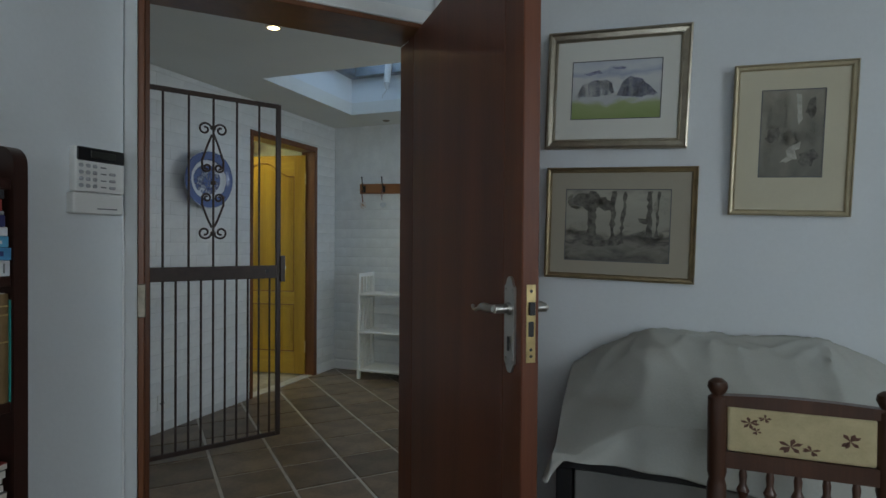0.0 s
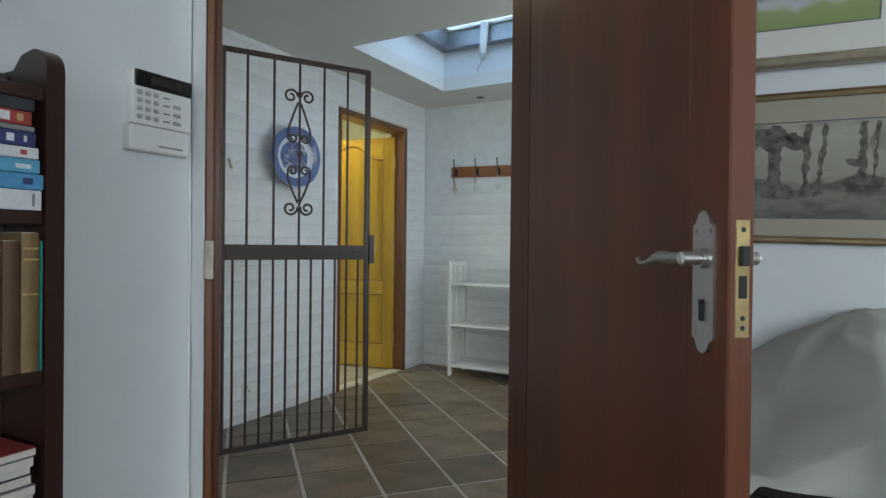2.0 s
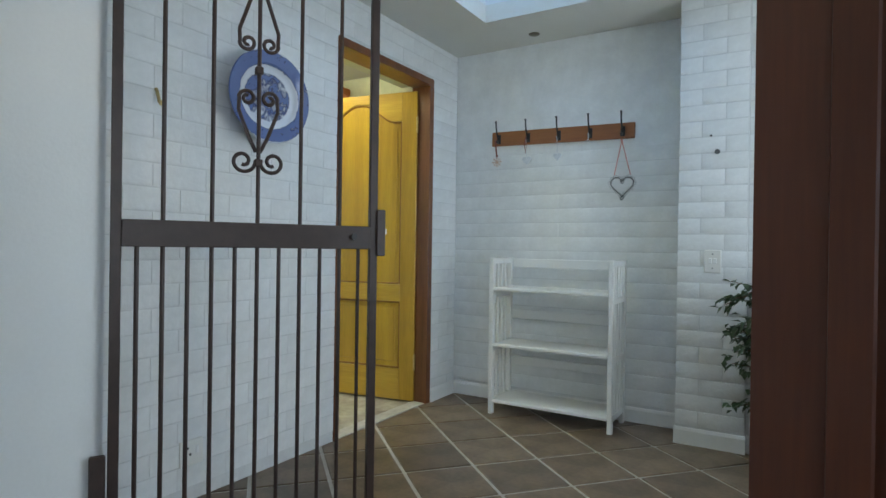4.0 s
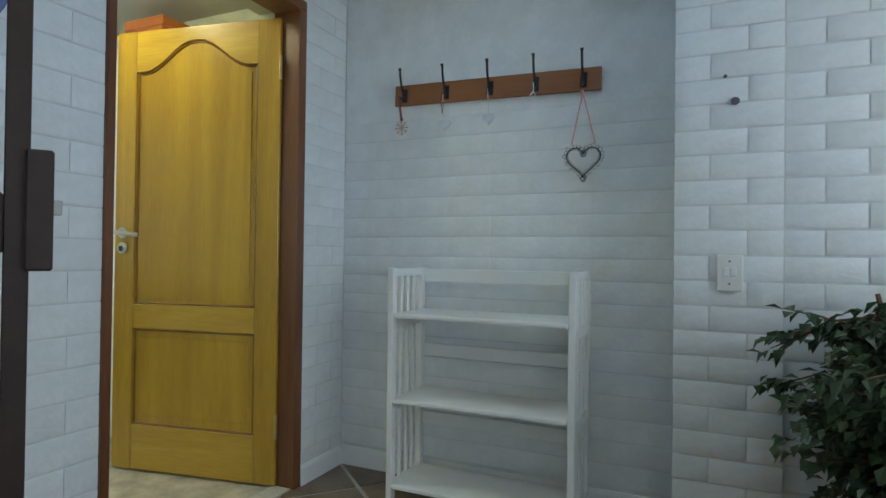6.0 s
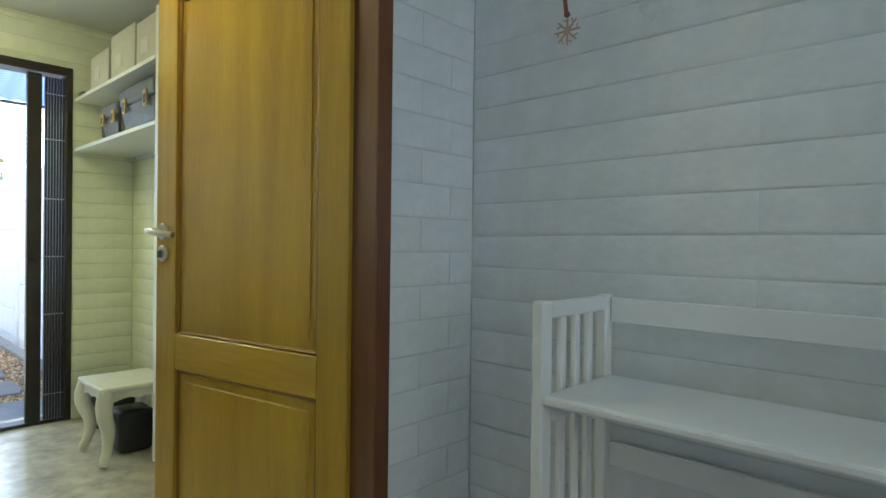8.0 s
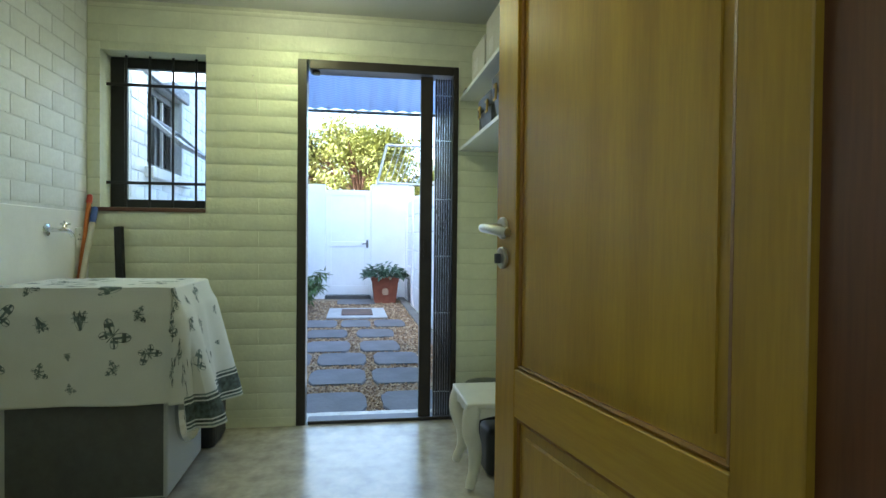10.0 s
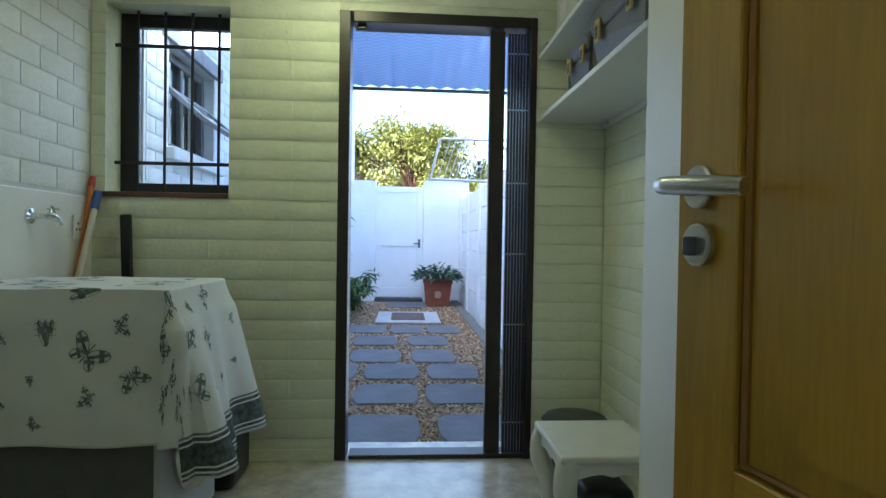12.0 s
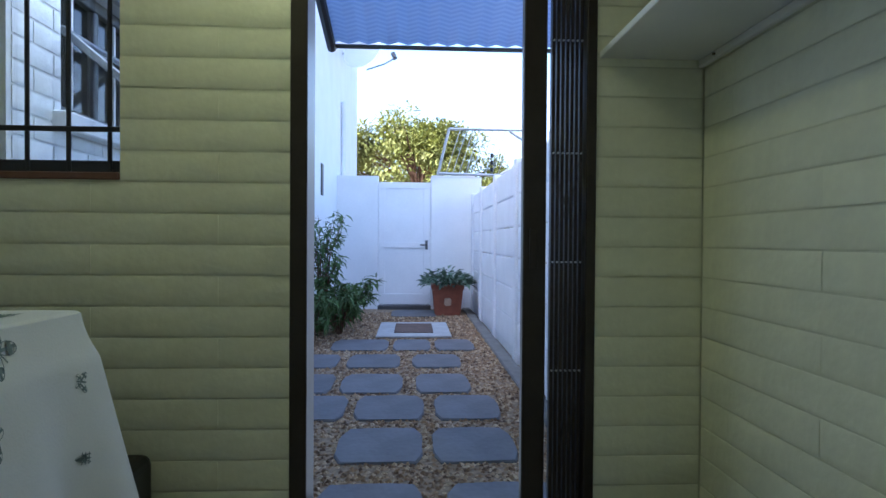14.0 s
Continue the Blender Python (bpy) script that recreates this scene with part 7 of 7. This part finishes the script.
ob.matrix_basis = Matrix.Translation((u0 + 0.06, 0.03, z0 + 0.35)) @ Matrix.Rotation(radians(-50), 4, "X") @ Matrix.Translation((0, 0, -0.30))
# unseen block behind the panes, added so no sun passes the opening
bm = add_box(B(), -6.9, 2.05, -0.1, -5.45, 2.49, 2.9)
structure("window_sun_stop", bm, M_GREY, "unseen grey block added to stop sun through the house window", "wall")

# polycarbonate awning over the back door
M_AWN, nt_, ab_ = node_mat("blue_white_polycarbonate")
wv = nt_.nodes.new("ShaderNodeTexWave")
tc2 = nt_.nodes.new("ShaderNodeTexCoord")
wv.bands_direction = "X"
wv.inputs["Scale"].default_value, wv.inputs["Distortion"].default_value = 9.0, 0.3
nt_.links.new(tc2.outputs["Object"], wv.inputs["Vector"])
rp2 = nt_.nodes.new("ShaderNodeValToRGB")
rp2.color_ramp.elements[0].color, rp2.color_ramp.elements[1].color = (0.50, 0.60, 0.78, 1), (0.64, 0.73, 0.88, 1)
nt_.links.new(wv.outputs[1], rp2.inputs[0])
trn = nt_.nodes.new("ShaderNodeBsdfTranslucent")
mx = nt_.nodes.new("ShaderNodeMixShader")
mx.inputs[0].default_value = 0.6
nt_.links.new(rp2.outputs[0], trn.inputs[0])
nt_.links.new(rp2.outputs[0], ab_.inputs["Base Color"])
nt_.links.new(ab_.outputs[0], mx.inputs[1])
nt_.links.new(trn.outputs[0], mx.inputs[2])
nt_.links.new(mx.outputs[0], nt_.nodes["Material Output"].inputs[0])
aw = thing("awning", (-5.40, 3.62, 2.45), "translucent blue-white corrugated awning with a dark edge over the back door", "awning")
bm = B()
n = 64
v0s, v1s = [], []
for k in range(n + 1):
    y = 1.75 * k / n
    dz = 0.008 * math.sin(2 * math.pi * k / 4)
    v0s.append(bm.verts.new((0, y, dz)))
    v1s.append(bm.verts.new((-1.29, y, -0.345 + dz)))
for k in range(n):
    bm.faces.new((v0s[k], v0s[k + 1], v1s[k + 1], v1s[k]))
sh = part("sheet", bm, M_AWN, aw, smooth=True)
so3 = sh.modifiers.new("thickness", "SOLIDIFY")
so3.thickness = 0.003
part("side_edge", add_tube(B(), [(0.0, -0.012, -0.03), (-1.30, -0.012, -0.375)], 0.026, 8), M_BLACK_IRON, aw)
part("front_edge", add_tube(B(), [(-1.30, -0.01, -0.362), (-1.30, 1.76, -0.362)], 0.013, 8), M_GREY, aw)
part("far_edge", add_tube(B(), [(0.0, 1.762, -0.03), (-1.30, 1.762, -0.375)], 0.02, 8), M_BLACK_IRON, aw)

# plants
M_TERRA = surface("terracotta", (0.30, 0.095, 0.055), 0.75, vary=0.2, scale=12, bump=0.15)
M_SUCC = surface("grey_green_leaf", (0.10, 0.17, 0.11), 0.6, vary=0.3, scale=20, bump=0.1)
M_FERN = surface("fern_green", (0.09, 0.16, 0.04), 0.6, vary=0.4, scale=12, bump=0.1)
M_TREE = surface("tree_leaf_green", (0.26, 0.27, 0.06), 0.6, vary=0.5, scale=1.2, bump=0.05)
pp = thing("flower_pot", (-11.72, 4.55, -0.028), "square terracotta flower pot with a bushy grey-green plant", "flower pot")
part("pot", add_lathe(B(), [(0, 0), (0.25, 0), (0.30, 0.36), (0.32, 0.365), (0.32, 0.43), (0.285, 0.43), (0.27, 0.38), (0, 0.38)], 4, Matrix.Rotation(radians(45), 4, "Z")), M_TERRA, pp)
part("motif", add_box(B(), 0.195, -0.05, 0.14, 0.204, 0.05, 0.25, 0.02), M_PALE, pp, "pale leaf motif")
sp = []
for k in range(420):
    a, e_ = rnd.uniform(0, 6.28), rnd.uniform(0, 1.4)
    r = 0.36 * rnd.random() ** 0.5
    sp.append(((r * math.cos(a), r * math.sin(a), 0.39 + 0.24 * (1 - (r / 0.40) ** 2) * rnd.random() + 0.03), (math.cos(a), math.sin(a), 0.6)))
bm = B()
leaf_cloud(bm, sp, rnd, 0.11, 0.055, 0)
part("foliage", bm, M_SUCC, pp)
for px, py, hh, rr, ln_ in ((-10.1, 3.03, 1.42, 0.30, 0.11), (-10.9, 3.28, 0.56, 0.36, 0.14), (-9.35, 3.02, 0.55, 0.34, 0.13), (-9.9, 3.25, 0.50, 0.36, 0.13)):
    sb = thing("garden_shrub", (px, py, -0.03), "loose green fern-like garden shrub by the house wall", "shrub", "shrubs along the wall")
    stm, sp = B(), []
    for k in range(22):
        a = rnd.uniform(0, 6.28)
        top = Vector((rr * rnd.uniform(0.3, 1.0) * math.cos(a), rr * rnd.uniform(0.3, 1.0) * math.sin(a), hh * rnd.uniform(0.45, 1.0)))
        midp = Vector((top.x * 0.35, top.y * 0.35, top.z * 0.7))
        add_tube(stm, [(0.02 * math.cos(a), 0.02 * math.sin(a), 0), midp, top], [0.008, 0.005, 0.002], 5)
        for q in range(26):
            t = rnd.uniform(0.25, 1.0)
            p = midp.lerp(top, t) if t > 0.3 else Vector((0, 0, 0)).lerp(midp, 0.4 + t)
            sp.append((p + Vector((rnd.uniform(-0.05, 0.05), rnd.uniform(-0.05, 0.05), rnd.uniform(-0.04, 0.04))), (rnd.uniform(-1, 1), rnd.uniform(-1, 1), 0.1)))
    part("stems", stm, M_STEM, sb, smooth=True)
    bm = B()
    leaf_cloud(bm, sp, rnd, ln_, 0.03)
    part("foliage", bm, M_FERN, sb)

# tree beyond the wall
tr = thing("garden_tree", (-24, 4.32, -0.05), "broad sunlit green tree behind the garden wall", "tree")
part("trunk", add_tube(B(), [(0, 0, 0), (0.05, 0.03, 1.2), (0.0, 0.1, 2.4), (0.1, 0.0, 3.4)], [0.24, 0.2, 0.16, 0.10], 10), M_STEM, tr, smooth=True)
sp = []
limbs = B()
CL = []
for k in range(76):
    a, el = rnd.uniform(0, 6.28), rnd.uniform(-0.25, 1.35)
    d = Vector((math.cos(a) * math.cos(el), math.sin(a) * math.cos(el), math.sin(el)))
    c = Vector((0, 0, 3.0)) + Vector((d.x * 2.0, d.y * 3.6, d.z * 2.3)) * rnd.uniform(0.7, 1.0)
    c.z -= 0.16 * max(0, c.y) ** 1.5
    CL.append((c, rnd.uniform(0.42, 0.8)))
    add_tube(limbs, [(0, 0, 2.2), (c.x * 0.4, c.y * 0.4, 2.2 + (c.z - 2.2) * 0.6), tuple(c)], [0.07, 0.045, 0.015], 5)
part("branchwork", limbs, M_STEM, tr)
for c, r in CL:
    for q in range(330):
        d = Vector((rnd.gauss(0, 1), rnd.gauss(0, 1), rnd.gauss(0, 1))).normalized()
        sp.append((c + d * r * rnd.random() ** 0.4, d))
bm = B()
leaf_cloud(bm, sp, rnd, 0.17, 0.09, 0)
part("crown", bm, M_TREE, tr)

# electric fence frame on the wall corner, satellite dish, vent, pipe
M_GALV = surface("galvanised_steel", (0.42, 0.44, 0.46), 0.45, 0.7, vary=0.15, scale=10, bump=0.03)
ef = thing("electric_fence", (YB, 4.43, 2.03), "galvanised electric fence frame with strained wires on the wall", "fence")
fr_ = [((0, 0, 0), (0, 0.17, 0.70)), ((0, 0.17, 0.70), (0, 1.5, 0.70)), ((0, 0, 0.02), (0, 0.95, 0.0)), ((0, 1.10, 0.68), (0, 1.5, 0.42)), ((0, 0.95, 0.0), (0, 1.5, 0.36))]
for p0, p1 in fr_:
    part("bar", add_rod(B(), p0, p1, 0.022, seg=8), M_GALV, ef)
for k in range(11):
    y = 0.12 + 0.10 * k
    part("wire", add_rod(B(), (0, y, 0.0), (0, y + 0.22, 0.69), 0.006, seg=5), M_GALV, ef)
for z in (0.05, 0.16, 0.27):
    part("insulator", add_rod(B(), (0.02, 0.83, z), (0.02, 0.83, z + 0.06), 0.025, seg=8), M_BLACK, ef)
part("bracket", add_box(B(), 0, 1.0, -0.42, 0.05, 1.06, -0.04, 0.004), M_GREY, ef)
sd = thing("satellite_dish", (-12.9, 2.905, 3.93), "white satellite dish on a bracket on the house wall", "satellite dish")
mdish = Matrix.Translation((0.1, 0.36, 0.10)) @ Matrix.Rotation(radians(70), 4, "Y") @ Matrix.Rotation(radians(25), 4, "X")
part("dish", add_lathe(B(), [(0, 0), (0.12, 0.012), (0.24, 0.045), (0.33, 0.085), (0.335, 0.085), (0.24, 0.035), (0.12, 0.002), (0, -0.01)], 32, mdish), M_YARD, sd, smooth=True)
part("arm", add_tube(B(), [(0, 0, 0.1), (0, 0.25, 0.1), (0.05, 0.36, 0.10)], 0.022, 8), M_GALV, sd, smooth=True)
part("feed_arm", add_tube(B(), [(0.1, 0.40, -0.18), (0.3, 0.7, -0.14), (0.42, 0.86, -0.08)], 0.014, 6), M_GALV, sd, smooth=True)
part("receiver", add_rod(B(), (0.42, 0.86, -0.09), (0.38, 0.82, 0.0), 0.035, seg=10), M_GREY, sd)
single("wall_vent", add_box(B(), -0.08, 0, -0.2, 0.08, 0.012, 0.2, 0.004), M_BLACK, (-10.83, 2.905, 1.78), "narrow black vent in the house wall", "vent")
single("drain_pipe", add_rod(B(), (0, 0, 0), (0, 0, 3.25), 0.04, seg=12), M_YARD, (-12.75, 2.95, -0.03), "white drain pipe down the house wall", "pipe", smooth=True)


# ---- bricks and tiles ----
bricks(wall_left, F_LEFT, 2.35, 4.884, 0.05, CEIL, M_BRICK, [(LD0, LD1, 0, LDH)], perp=0.0004, bed=0.005, depth=0.003, chx=0.0008, course=0.0885)
bricks(wall_rack, F_RACK, -2.345, -0.876, 0.0975, 1.60, M_BRICK, perp=0.0, bed=0.004, depth=0.0028, chx=0.0002, course=0.0885, length=1.4695)
bricks(wall_rack, F_RACK, -2.345, -0.876, 1.601, CEIL, M_BRICK, perp=0.0, bed=0.0, depth=0.0028, course=0.70, length=1.47, ch=0.0006, chx=0.0006)
bricks(wall_pier, F_PIER, -0.873, -0.550, 0.091, CEIL, M_BRICK, phase=0.112, bed=0.007, perp=0.005, depth=0.0036, ch=0.004, chx=0.004)
bricks(wall_deep, F_DEEP, -0.548, 1.1, 0.091, CEIL, M_BRICK, bed=0.008, perp=0.006, depth=0.004, ch=0.004, chx=0.004)
bricks(wall_back, F_BACK, 2.63, 4.936, 0.0045, CEIL - 0.02, M_BRICK_CREAM, [(BD0, BD1, 0, BDH), (W0, W1, WZ0, WZ1)], perp=0.0, bed=0.005, depth=0.0034, chx=0.0006, course=0.090, length=0.72, phase=0.21)
bricks(wall_ll, F_LL, 2.70, 5.16, 1.185, CEIL - 0.02, M_BRICK, bed=0.007, perp=0.006, depth=0.004, course=0.0885)
bricks(wall_lr, F_LR, -5.16, -3.70, 0.0045, CEIL - 0.02, M_BRICK_CREAM, perp=0.0, bed=0.005, depth=0.0034, chx=0.0006, course=0.090, length=0.72, phase=0.21)
bricks(wall_wing, F_WING, 5.42, 8.0, 1.1, 2.9, M_BRICK, [WW])
bricks(wall_yard, wall_frame(YB, 0, 90), 2.90, 5.02, 0.0, 2.0, M_YARD, [(3.525, 4.335, 0, 2.0)], joined=True)
TP, TG, TA = 0.326, 0.016, 48.5
tile_bm = B()
add_box(tile_bm, -(TP - TG) / 2, -(TP - TG) / 2, -0.008, (TP - TG) / 2, (TP - TG) / 2, 0.0, 0.003)
TILE = mesh_of("tile", tile_bm, M_TILE)
rnd = random.Random(7)
for i in range(-30, 30):
    for j in range(-30, 30):
        c, s = math.cos(radians(TA)), math.sin(radians(TA))
        x, y = -1.327 + c * (i + 0.5) * TP - s * (j + 0.5) * TP, 3.109 + s * (i + 0.5) * TP + c * (j + 0.5) * TP
        if -2.52 < x < 0.9 and 1.35 < y < 4.98 and (y - 1.40) > (x + 0.94) * 1.11:
            ob = new("tile", TILE)
            ob.parent = floor_hall
            ob.matrix_basis = pose(x, y, rnd.uniform(-0.0008, 0.0008), rnd.uniform(-0.15, 0.15), rnd.uniform(-0.15, 0.15), TA)
